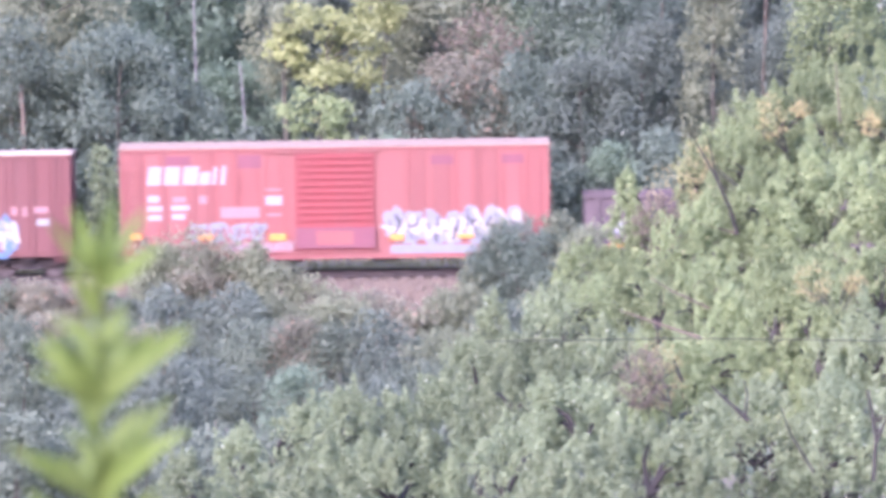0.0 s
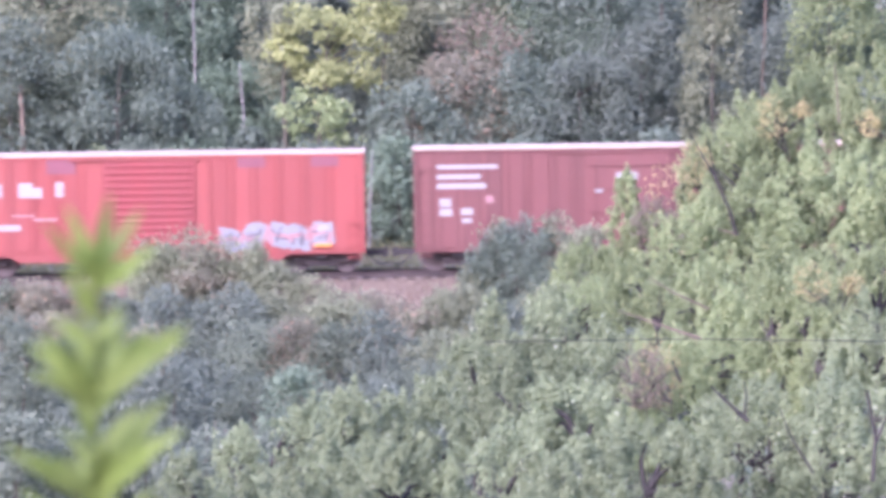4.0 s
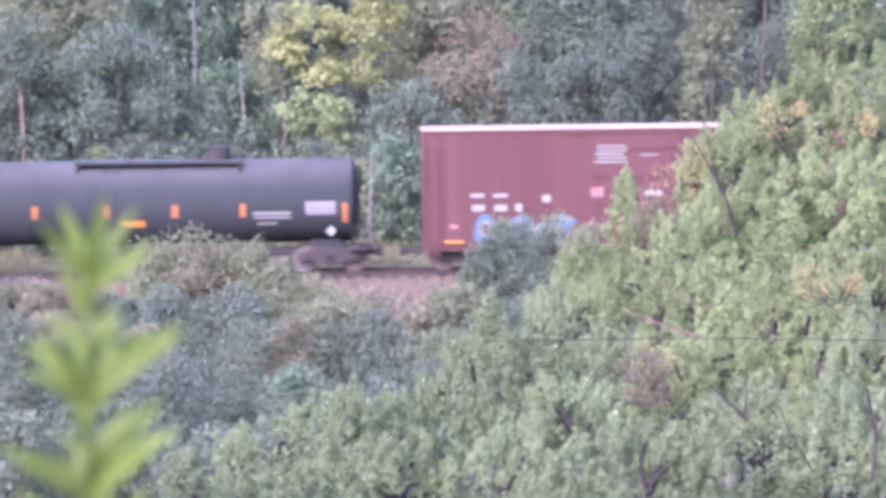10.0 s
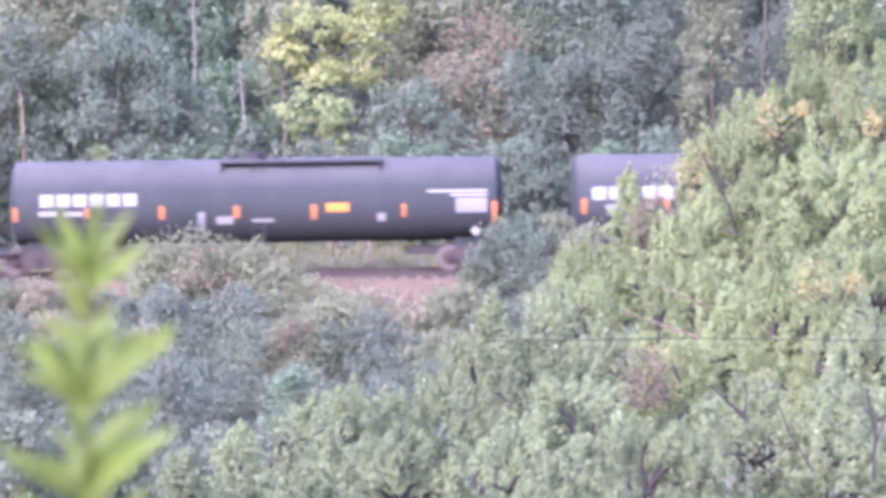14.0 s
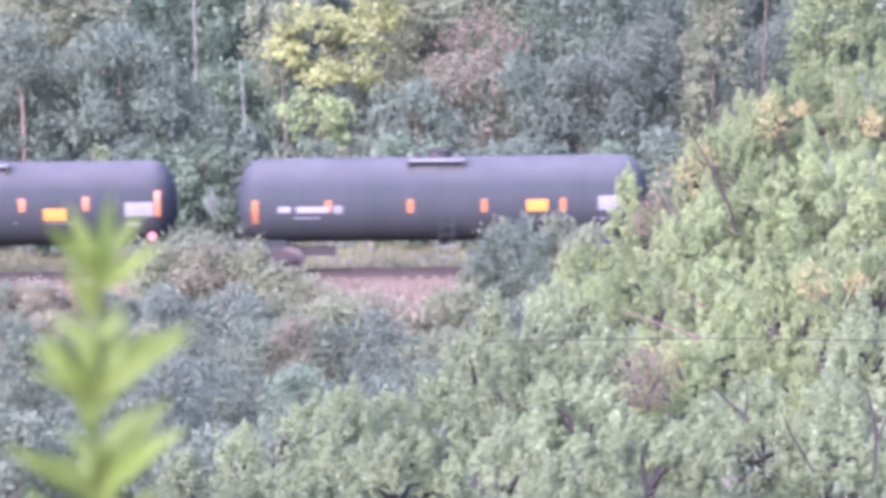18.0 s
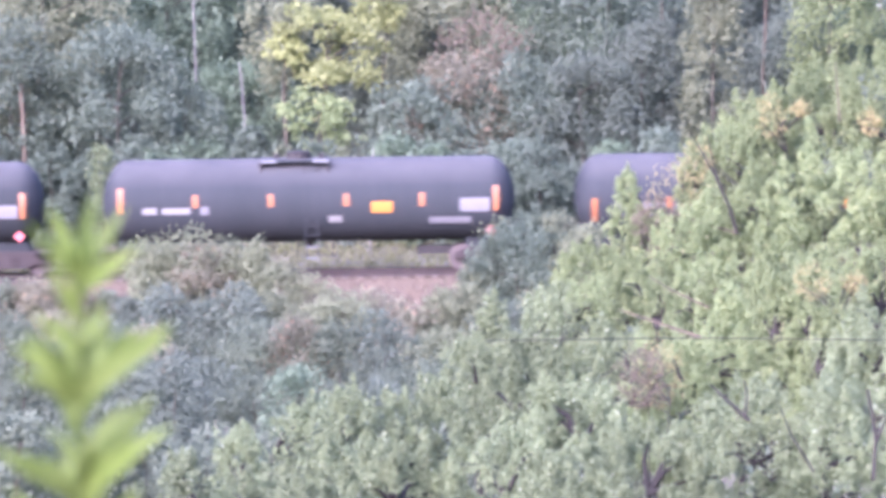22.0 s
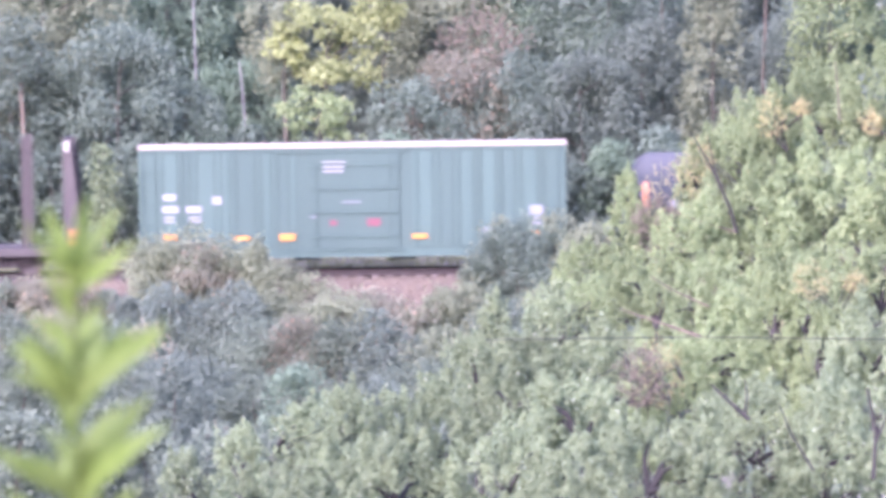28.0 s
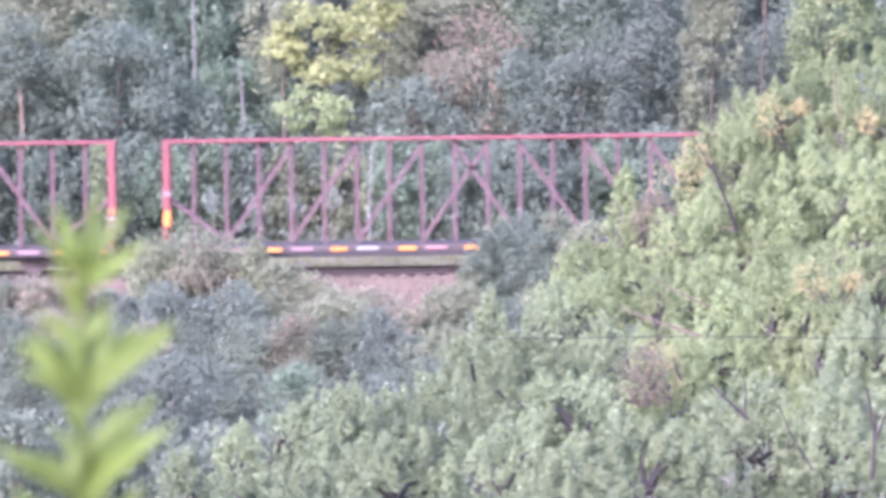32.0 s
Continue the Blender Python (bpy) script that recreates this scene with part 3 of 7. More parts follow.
tree(26.28, 44.0, 6.86, 3.57, 0.00, "blue", 0.250, 2984, 103)
tree(27.83, 49.6, 6.27, 3.75, 0.00, "mid", 0.250, 3091, 104)
tree(29.61, 50.4, 5.42, 3.83, 0.00, "dark", 0.250, 3000, 105)
tree(28.46, 34.0, 5.52, 3.63, 0.00, "blue", 0.250, 2772, 106)
tree(-28.69, 13.3, 9.06, 2.27, 0.05, "mid", 0.220, 3289, 107)
tree(-26.91, 18.7, 8.60, 2.62, 0.05, "dark", 0.220, 3882, 108)
tree(-24.11, 16.2, 10.68, 2.23, 0.05, "dark", 0.220, 3598, 109)
tree(-22.18, 21.5, 9.58, 2.80, 0.05, "mid", 0.220, 4529, 110)
tree(-19.73, 22.5, 10.10, 2.30, 0.05, "blue", 0.220, 3611, 111)
tree(19.11, 13.7, 11.56, 2.28, 0.05, "dark", 0.220, 3900, 112)
tree(22.21, 20.5, 5.75, 2.65, 0.05, "blue", 0.220, 3144, 113)
tree(25.27, 25.3, 5.32, 2.72, 0.05, "dark", 0.220, 3143, 114)
tree(27.44, 22.1, 6.69, 2.71, 0.05, "blue", 0.220, 3529, 115)
tree(30.21, 23.8, 6.60, 2.23, 0.05, "olive", 0.220, 2646, 116)
tree(-10.50, -6.6, 3.12, 1.00, 0.00, "olive", 0.075, 4882, 117, name="shrub")
tree(-9.52, -6.8, 3.28, 1.24, 0.00, "olive", 0.075, 6805, 118, name="shrub")
tree(-8.40, -7.2, 3.39, 1.24, 0.00, "brown", 0.075, 6908, 119, name="shrub")
tree(-7.51, -6.8, 3.22, 0.90, 0.00, "olive", 0.075, 4299, 120, name="shrub")
tree(-6.56, -7.6, 3.53, 0.56, 0.00, "olive", 0.075, 2465, 121, name="shrub")
tree(1.69, -7.5, 3.85, 0.88, 0.00, "blue", 0.075, 4681, 122, name="shrub")
tree(2.62, -8.0, 4.14, 1.20, 0.00, "blue", 0.075, 7414, 123, name="shrub")
tree(3.75, -8.5, 4.34, 1.03, 0.00, "blue", 0.075, 6279, 124, name="shrub")
tree(4.99, -9.0, 4.41, 1.15, 0.00, "olive", 0.075, 7318, 125, name="shrub")
tree(1.12, -7.0, 2.61, 0.80, 0.00, "olive", 0.075, 3200, 126, name="shrub")
tree(-5.88, -8.0, 3.07, 0.92, 0.00, "olive", 0.075, 4261, 127, name="shrub")
tree(-4.68, -8.5, 2.55, 0.99, 0.00, "olive", 0.075, 4281, 128, name="shrub")
tree(-10.14, -6.4, 3.60, 1.16, 0.00, "olive", 0.075, 1639, 129, name="shrub")
tree(-8.82, -6.6, 3.73, 1.32, 0.00, "olive", 0.075, 2005, 130, name="shrub")
tree(-7.61, -6.7, 3.74, 0.96, 0.00, "olive", 0.075, 828, 131, name="shrub")
tree(-6.56, -7.4, 3.87, 0.48, 0.00, "olive", 0.075, 700, 132, name="shrub")
tree(1.93, -7.4, 4.35, 0.80, 0.00, "olive", 0.075, 1806, 133, name="shrub")
tree(2.93, -7.8, 4.57, 0.80, 0.00, "blue", 0.075, 1867, 134, name="shrub")
tree(4.02, -8.3, 4.93, 0.80, 0.00, "olive", 0.075, 1724, 135, name="shrub")
tree(5.22, -8.8, 4.78, 0.79, 0.00, "olive", 0.075, 1918, 136, name="shrub")
tree(-16.73, -9.8, 1.55, 1.01, 0.00, "dark", 0.075, 3428, 137, name="shrub")
tree(-15.38, -11.6, 2.12, 1.09, 0.00, "olive", 0.080, 2793, 138, name="shrub")
tree(-14.24, -12.0, 2.42, 1.28, 0.00, "brown", 0.080, 3763, 139, name="shrub")
tree(-13.26, -12.0, 2.45, 1.17, 0.00, "brown", 0.080, 3335, 140, name="shrub")
tree(-11.85, -11.5, 2.20, 1.22, 0.00, "dark", 0.080, 3346, 141, name="shrub")
tree(-10.50, -9.7, 2.34, 1.31, 0.00, "dark", 0.075, 6184, 142, name="shrub")
tree(-9.60, -11.5, 3.30, 1.15, 0.00, "dark", 0.080, 3793, 143, name="shrub")
tree(-8.32, -10.4, 2.48, 1.06, 0.00, "dark", 0.080, 2903, 144, name="shrub")
tree(-7.10, -11.4, 3.27, 1.19, 0.00, "dark", 0.080, 3958, 145, name="shrub")
tree(-5.86, -10.0, 2.54, 1.27, 0.00, "olive", 0.075, 6166, 146, name="shrub")
tree(-4.61, -10.4, 2.34, 1.29, 0.00, "olive", 0.080, 3766, 147, name="shrub")
tree(-3.58, -11.1, 2.81, 1.33, 0.00, "olive", 0.080, 4294, 148, name="shrub")
tree(-2.66, -9.9, 2.78, 1.15, 0.00, "brown", 0.075, 5553, 149, name="shrub")
tree(-1.56, -10.5, 2.60, 1.08, 0.00, "brown", 0.080, 3023, 150, name="shrub")
tree(0.02, -9.9, 2.76, 1.33, 0.00, "olive", 0.075, 6864, 151, name="shrub")
tree(0.83, -9.6, 2.63, 1.06, 0.00, "olive", 0.075, 4752, 152, name="shrub")
tree(1.96, -11.4, 3.03, 1.02, 0.00, "dark", 0.080, 3070, 153, name="shrub")
tree(3.64, -10.5, 2.88, 1.10, 0.00, "olive", 0.080, 3290, 154, name="shrub")
tree(4.43, -10.7, 2.80, 0.97, 0.00, "dark", 0.080, 2711, 155, name="shrub")
tree(5.86, -10.2, 2.64, 1.03, 0.00, "dark", 0.080, 2852, 156, name="shrub")
tree(6.84, -9.7, 2.51, 1.30, 0.00, "dark", 0.075, 6290, 157, name="shrub")
tree(8.11, -9.7, 1.82, 1.32, 0.00, "dark", 0.075, 5603, 158, name="shrub")
tree(9.24, -10.7, 2.27, 1.04, 0.00, "olive", 0.080, 2690, 159, name="shrub")
tree(10.49, -10.4, 2.11, 1.21, 0.00, "dark", 0.080, 3244, 160, name="shrub")
tree(11.40, -11.8, 2.35, 1.00, 0.00, "brown", 0.080, 2582, 161, name="shrub")
tree(-15.87, -16.8, 3.75, 1.07, 0.00, "deep", 0.080, 3704, 162, name="shrub")
tree(-14.60, -19.0, 4.51, 1.24, 0.00, "deep", 0.080, 5120, 163, name="shrub")
tree(-13.89, -15.1, 2.70, 1.02, 0.00, "olive", 0.080, 2862, 164, name="shrub")
tree(-12.18, -16.3, 3.12, 1.03, 0.00, "dark", 0.080, 3174, 165, name="shrub")
tree(-10.92, -16.0, 2.75, 1.36, 0.00, "dark", 0.080, 4392, 166, name="shrub")
tree(-10.00, -16.3, 2.87, 1.29, 0.00, "brown", 0.080, 4154, 167, name="shrub")
tree(-8.41, -16.2, 2.43, 1.04, 0.00, "deep", 0.080, 2774, 168, name="shrub")
tree(-7.13, -15.1, 2.24, 1.33, 0.00, "deep", 0.080, 3843, 169, name="shrub")
tree(-5.96, -16.6, 3.30, 1.44, 0.00, "deep", 0.080, 5275, 170, name="shrub")
tree(-5.00, -17.6, 3.84, 1.02, 0.00, "brown", 0.080, 3544, 171, name="shrub")
tree(-3.52, -18.0, 4.05, 1.17, 0.00, "deep", 0.080, 4430, 172, name="shrub")
tree(-2.11, -18.9, 4.69, 1.02, 0.00, "dark", 0.080, 4061, 173, name="shrub")
tree(-1.11, -16.6, 3.39, 1.45, 0.00, "deep", 0.080, 5400, 174, name="shrub")
tree(0.15, -19.0, 3.97, 1.44, 0.00, "olive", 0.080, 5809, 175, name="shrub")
tree(1.29, -19.4, 4.18, 0.95, 0.00, "olive", 0.080, 3404, 176, name="shrub")
tree(2.92, -17.5, 3.45, 1.44, 0.00, "deep", 0.080, 5411, 177, name="shrub")
tree(4.20, -19.2, 3.68, 1.36, 0.00, "deep", 0.080, 5144, 178, name="shrub")
tree(5.34, -16.5, 3.42, 0.95, 0.00, "deep", 0.080, 3012, 179, name="shrub")
tree(6.21, -17.9, 3.34, 1.33, 0.00, "deep", 0.080, 4731, 180, name="shrub")
tree(7.56, -19.6, 4.23, 0.96, 0.00, "dark", 0.080, 3513, 181, name="shrub")
tree(9.30, -16.9, 3.37, 1.05, 0.00, "brown", 0.080, 3382, 182, name="shrub")
tree(10.13, -18.1, 4.25, 1.29, 0.00, "dark", 0.080, 5229, 183, name="shrub")
tree(11.58, -19.1, 4.39, 0.96, 0.00, "olive", 0.080, 3588, 184, name="shrub")
tree(12.57, -18.1, 3.40, 1.23, 0.00, "olive", 0.080, 4257, 185, name="shrub")
tree(-14.92, -28.3, 4.62, 1.39, 0.00, "deep", 0.080, 6056, 186, name="shrub")
tree(-13.96, -28.6, 5.14, 1.32, 0.00, "deep", 0.080, 6069, 187, name="shrub")
tree(-12.72, -25.7, 3.65, 1.32, 0.00, "deep", 0.080, 4898, 188, name="shrub")
tree(-10.80, -32.6, 6.28, 1.52, 0.00, "dark", 0.080, 8394, 189, name="shrub")
tree(-10.11, -25.3, 4.24, 1.50, 0.00, "deep", 0.080, 6409, 190, name="shrub")
tree(-8.38, -32.5, 6.34, 1.44, 0.00, "dark", 0.080, 7879, 191, name="shrub")
tree(-7.67, -25.3, 4.42, 1.31, 0.00, "dark", 0.080, 5450, 192, name="shrub")
tree(-6.12, -26.5, 4.02, 1.33, 0.00, "deep", 0.080, 5259, 193, name="shrub")
tree(-4.48, -34.0, 6.07, 1.21, 0.00, "mid", 0.080, 6106, 194, name="shrub")
tree(-3.43, -32.0, 4.91, 1.20, 0.00, "deep", 0.080, 5183, 195, name="shrub")
tree(-2.07, -32.0, 5.14, 1.03, 0.00, "dark", 0.080, 4376, 196, name="shrub")
tree(-0.82, -24.8, 3.84, 1.56, 0.00, "deep", 0.080, 6394, 197, name="shrub")
tree(0.05, -28.8, 5.10, 1.19, 0.00, "deep", 0.080, 5239, 198, name="shrub")
tree(1.33, -32.3, 5.83, 1.19, 0.00, "dark", 0.080, 5757, 199, name="shrub")
tree(2.80, -33.4, 6.05, 1.36, 0.00, "deep", 0.080, 7059, 200, name="shrub")
tree(-13.22, -32.0, 7.48, 1.05, 0.20, "deep", 0.085, 4392, 201)
tree(-10.30, -45.0, 8.07, 1.29, 0.20, "deep", 0.085, 6038, 202)
tree(-12.16, -48.0, 8.24, 1.42, 0.20, "deep", 0.085, 6960, 203)
tree(-14.59, -42.4, 7.07, 1.83, 0.10, "deep", 0.090, 8430, 204)
tree(-12.06, -49.2, 8.58, 1.49, 0.10, "deep", 0.090, 7338, 205)
tree(-10.41, -45.8, 8.13, 1.64, 0.10, "deep", 0.090, 7993, 206)
tree(-8.57, -44.3, 7.68, 1.45, 0.10, "deep", 0.090, 6547, 207)
tree(-6.55, -46.1, 8.31, 1.73, 0.10, "deep", 0.090, 8708, 208)
tree(-4.52, -49.5, 8.32, 1.58, 0.10, "deep", 0.090, 7737, 209)
tree(-2.77, -42.0, 7.03, 1.88, 0.10, "deep", 0.090, 8709, 210)
tree(-0.77, -46.3, 7.50, 1.63, 0.10, "deep", 0.090, 7532, 211)
tree(1.15, -46.3, 7.60, 1.64, 0.10, "deep", 0.090, 7624, 212)
tree(3.02, -48.7, 7.66, 1.55, 0.10, "dark", 0.090, 7115, 213)
tree(11.24, -62.0, 18.61, 1.65, 0.76, "pale", 0.050, 23556, 214, pointed=0.10)
tree(9.81, -60.0, 18.36, 1.38, 0.77, "pale", 0.050, 17802, 215, pointed=0.15)
tree(8.48, -61.0, 17.87, 1.04, 0.80, "pale", 0.050, 10813, 216, pointed=0.20)
tree(7.48, -62.0, 17.20, 0.89, 0.83, "pale", 0.050, 7626, 217, pointed=0.25)
tree(6.64, -63.0, 17.15, 0.65, 0.84, "pale", 0.050, 3839, 218, pointed=0.30)
tree(6.33, -63.5, 16.97, 0.57, 0.85, "pale", 0.050, 4249, 220, pointed=0.20)
tree(4.63, -64.0, 16.22, 0.59, 0.86, "pale", 0.050, 3746, 221, pointed=0.50)
tree(5.14, -65.0, 15.27, 1.05, 0.85, "pale", 0.050, 7516, 222, pointed=0.20)
tree(7.62, -66.0, 16.06, 1.81, 0.78, "pale", 0.050, 23730, 223, pointed=0.05)
tree(9.57, -68.0, 16.32, 2.05, 0.74, "pale", 0.050, 29040, 224, pointed=0.05)
tree(6.13, -68.0, 15.66, 1.23, 0.78, "pale", 0.050, 11918, 225, pointed=0.10)
tree(3.50, -66.0, 14.52, 1.08, 0.82, "pale", 0.050, 9438, 226, pointed=0.25)
tree(4.54, -70.0, 14.72, 1.28, 0.79, "pale", 0.050, 13221, 227, pointed=0.10)
tree(6.41, -73.0, 14.25, 1.45, 0.79, "pale", 0.050, 15585, 228, pointed=0.10)
tree(8.07, -74.0, 14.58, 1.44, 0.77, "pale", 0.050, 16379, 229, pointed=0.10)
tree(9.87, -76.0, 14.79, 1.42, 0.79, "pale", 0.050, 15528, 230, pointed=0.10)
tree(2.62, -74.0, 14.03, 0.92, 0.82, "light", 0.050, 7256, 231, pointed=0.20)
tree(6.09, -84.0, 14.41, 0.79, 0.79, "pale", 0.045, 8120, 232, pointed=0.35)
tree(7.02, -85.0, 14.92, 0.72, 0.78, "pale", 0.045, 7543, 233, pointed=0.35)
tree(7.75, -85.5, 15.26, 0.83, 0.75, "pale", 0.045, 10164, 234, pointed=0.35)
tree(8.91, -88.0, 14.07, 1.28, 0.77, "light", 0.045, 16551, 235, pointed=0.10)
tree(8.16, -87.0, 14.22, 0.82, 0.77, "pale", 0.045, 9121, 236, pointed=0.20)
tree(4.91, -86.0, 13.37, 1.24, 0.79, "pale", 0.045, 14735, 237, pointed=0.10)
tree(3.92, -80.0, 13.06, 1.06, 0.78, "light", 0.045, 11819, 238, pointed=0.10)
tree(2.30, -77.0, 13.67, 1.02, 0.77, "light", 0.045, 12002, 239, pointed=0.30)
tree(1.10, -78.0, 13.80, 0.63, 0.82, "light", 0.045, 5363, 240, pointed=0.50)
tree(0.55, -80.0, 12.81, 0.87, 0.82, "light", 0.045, 7827, 241, pointed=0.30)
tree(1.62, -84.0, 12.74, 1.32, 0.76, "light", 0.045, 17037, 242, pointed=0.10)
tree(2.51, -92.0, 12.97, 1.40, 0.79, "light", 0.045, 17416, 243, pointed=0.10)
tree(-0.18, -88.0, 12.30, 0.93, 0.78, "light", 0.045, 9571, 244, pointed=0.30)
tree(-1.13, -89.0, 12.19, 0.86, 0.80, "light", 0.045, 8066, 245, pointed=0.30)
tree(-1.97, -90.0, 12.49, 0.86, 0.80, "light", 0.045, 8143, 246, pointed=0.35)
tree(-2.68, -94.0, 12.93, 0.88, 0.84, "light", 0.045, 7653, 247, pointed=0.30)
tree(-3.94, -96.0, 12.89, 0.71, 0.86, "light", 0.045, 5108, 248, pointed=0.40)
tree(-4.96, -98.0, 12.78, 0.59, 0.90, "light", 0.045, 3282, 249, pointed=0.50)
tree(-0.89, -104.0, 13.48, 1.20, 0.88, "light", 0.040, 13383, 250, pointed=0.10)
tree(0.92, -104.0, 13.38, 1.24, 0.86, "light", 0.040, 15148, 251, pointed=0.10)
tree(3.58, -105.0, 13.55, 1.43, 0.86, "light", 0.040, 19077, 252, pointed=0.10)
tree(5.64, -102.0, 13.60, 1.27, 0.81, "light", 0.040, 18358, 253, pointed=0.10)
tree(7.20, -103.0, 13.96, 1.26, 0.81, "light", 0.040, 18345, 254, pointed=0.10)
tree(-2.93, -106.0, 13.39, 1.02, 0.91, "light", 0.040, 9452, 255, pointed=0.20)
tree(2.24, -107.0, 13.57, 1.16, 0.88, "light", 0.040, 12720, 256, pointed=0.10)
tree(12.68, -70.0, 18.78, 1.89, 0.40, "pale", 0.088, 16550, 257)
tree(10.93, -90.0, 14.67, 1.60, 0.40, "light", 0.088, 11168, 258)
# gold sprigs at the crown edges carry the painted rim light
tree(6.35, -64.2, 17.12, 0.40, 0.95, "gold", 0.036, 60, 259)
tree(8.28, -62.8, 18.04, 0.35, 0.95, "gold", 0.036, 60, 260)
tree(9.10, -62.5, 17.93, 0.21, 0.98, "gold", 0.036, 60, 261)
tree(10.76, -63.5, 17.43, 0.25, 0.97, "gold", 0.036, 60, 262)
tree(7.22, -63.2, 17.28, 0.51, 0.85, "pale", 0.044, 4378, 263)
tree(7.96, -62.4, 17.60, 0.60, 0.82, "pale", 0.044, 6028, 264)
tree(7.74, -86.4, 15.30, 0.42, 0.96, "gold", 0.036, 60, 265)
tree(8.58, -86.6, 15.09, 0.20, 0.98, "gold", 0.036, 60, 266)
tree(4.44, -87.4, 13.55, 0.50, 0.91, "gold", 0.036, 60, 267)
tree(8.20, -58.6, 17.20, 1.20, 0.80, "pale", 0.050, 11880, 280, pointed=0.15)
tree(5.70, -65.2, 16.60, 0.72, 0.87, "gold", 0.038, 420, 277)
tree(5.30, -65.6, 15.90, 0.55, 0.90, "red", 0.040, 300, 278)
tree(4.05, -88.2, 13.45, 0.42, 0.92, "red", 0.034, 170, 279)
tree(-16.62, -7.6, 1.91, 0.77, 0.00, "olive", 0.075, 2515, 268, name="shrub")
tree(-15.75, -7.6, 2.24, 0.67, 0.00, "deep", 0.075, 2287, 269, name="shrub")
tree(-15.11, -7.6, 2.25, 0.78, 0.00, "brown", 0.075, 2812, 270, name="shrub")
tree(-14.27, -8.4, 2.52, 0.79, 0.00, "brown", 0.075, 3100, 271, name="shrub")
tree(-13.62, -7.6, 1.90, 0.77, 0.00, "brown", 0.075, 2536, 272, name="shrub")
tree(-12.77, -7.9, 2.36, 0.79, 0.00, "brown", 0.075, 2957, 273, name="shrub")
tree(-11.89, -7.8, 2.02, 0.68, 0.00, "deep", 0.075, 2202, 274, name="shrub")
tree(3.29, -76.0, 14.33, 0.44, 0.94, "pale", 0.040, 924, 275)
tree(4.82, -78.0, 14.18, 0.33, 0.95, "pale", 0.040, 924, 276)


def undergrowth(name, label, x0, x1, y0, y1, n, height, leaf, size, seed, slim=0.5):
    """Low growth that covers the ground, taller in tufts."""
    rng = np.random.default_rng(seed)
    x, y = rng.uniform(x0, x1, n), rng.uniform(y0, y1, n)
    g = np.array([ground_z(a, b) for a, b in zip(x, y)])
    tuft = 0.5 + 0.5 * np.sin(x * 1.7 + 2.1 * np.sin(y * 0.9)) * np.sin(y * 1.3 + 1.5 * np.sin(x * 0.6))
    z = g + rng.uniform(0, 1, n) * height * (0.25 + 0.75 * tuft)
    out = rng.normal(size=(n, 3)) * 0.5 + np.array([0, -0.5, 0.3])
    v, q = leaf_mesh(rng, np.stack([x, y, z], 1), out, size, slim)
    me = mesh_np(name, v, q)
    me.materials.append(LEAF[leaf])
    tagged(new(name, me), label, "undergrowth", kind="stuff")


undergrowth("undergrowth", "dark green undergrowth on the wood floor", -30, 30, 9, 34, 38000, 1.5, "dark", 0.17, 71)
undergrowth("trackside_grass", "dry yellowish grass beyond the track", -26, 26, 4.0, 9.5, 20000, 0.55, "grass", 0.12, 72, 0.22)
undergrowth("bank_weeds", "olive weeds on the bank below the ballast", -26, 26, -13, -4.3, 34000, 0.75, "olive", 0.095, 73, 0.4)
undergrowth("valley_growth", "low green growth on the valley floor", -30, 30, -60, -12, 40000, 1.6, "blue", 0.17, 74)



def stem(name, label, pts, r0, r1, material):
    """A bare stem or dead branch standing among the leaves."""
    v, q = tube(pts, np.linspace(r0, r1, len(pts)), 7)
    me = mesh_np(name, v - np.array(pts[0]), q)
    me.materials.append(material)
    ob = new(name, me)
    ob.location = pts[0]
    return tagged(ob, label, "branch" if "branch" in name else "wire" if "wire" in name else "tree trunk")


stem("birch_trunk", "slender pale birch trunk among the trees", [(-9.82, 18.50, 2.44), (-9.82, 18.50, 6.69), (-9.86, 18.50, 8.50), (-9.88, 18.50, 11.22)], 0.035, 0.020, BIRCH)
stem("birch_trunk", "slender pale birch trunk among the trees", [(-7.73, 14.50, 1.15), (-7.73, 14.50, 4.88), (-7.84, 14.50, 6.58), (-7.91, 14.50, 7.47)], 0.035, 0.018, BIRCH)
stem("birch_trunk", "slender pale birch trunk among the trees", [(-2.78, 8.60, 0.14), (-2.78, 8.60, 1.86), (-2.67, 8.60, 3.68), (-2.61, 8.60, 4.33)], 0.040, 0.015, BIRCH)
stem("bare_trunk", "reddish bare tree trunk at the wood edge", [(-16.22, 11.50, 0.59), (-16.22, 11.50, 4.37), (-16.26, 11.50, 5.91), (-16.33, 11.50, 6.79)], 0.120, 0.080, TWIG)
stem("bare_trunk", "reddish bare tree trunk at the wood edge", [(9.01, 21.00, 2.11), (9.01, 21.00, 8.19), (8.99, 21.00, 10.94)], 0.050, 0.040, TWIG)
stem("bare_trunk", "reddish bare tree trunk at the wood edge", [(13.13, 22.00, 2.50), (13.13, 22.00, 6.50), (13.24, 22.00, 8.11), (13.35, 22.00, 10.87)], 0.050, 0.040, TWIG)
stem("dead_branch", "bare dead branch above the pale trees", [(7.15, -68.00, 5.64), (6.98, -68.00, 6.26), (6.62, -68.00, 7.09), (6.04, -68.00, 8.12)], 0.050, 0.012, DARK_BARK)
stem("dead_branch", "bare dead branch above the pale trees", [(6.96, -68.30, 6.28), (6.60, -68.30, 7.24), (6.44, -68.30, 8.06)], 0.022, 0.008, DARK_BARK)
stem("dead_branch", "bare dead branch above the pale trees", [(7.10, -68.20, 5.69), (6.39, -68.20, 5.89), (5.44, -68.20, 6.26)], 0.025, 0.010, TWIG)
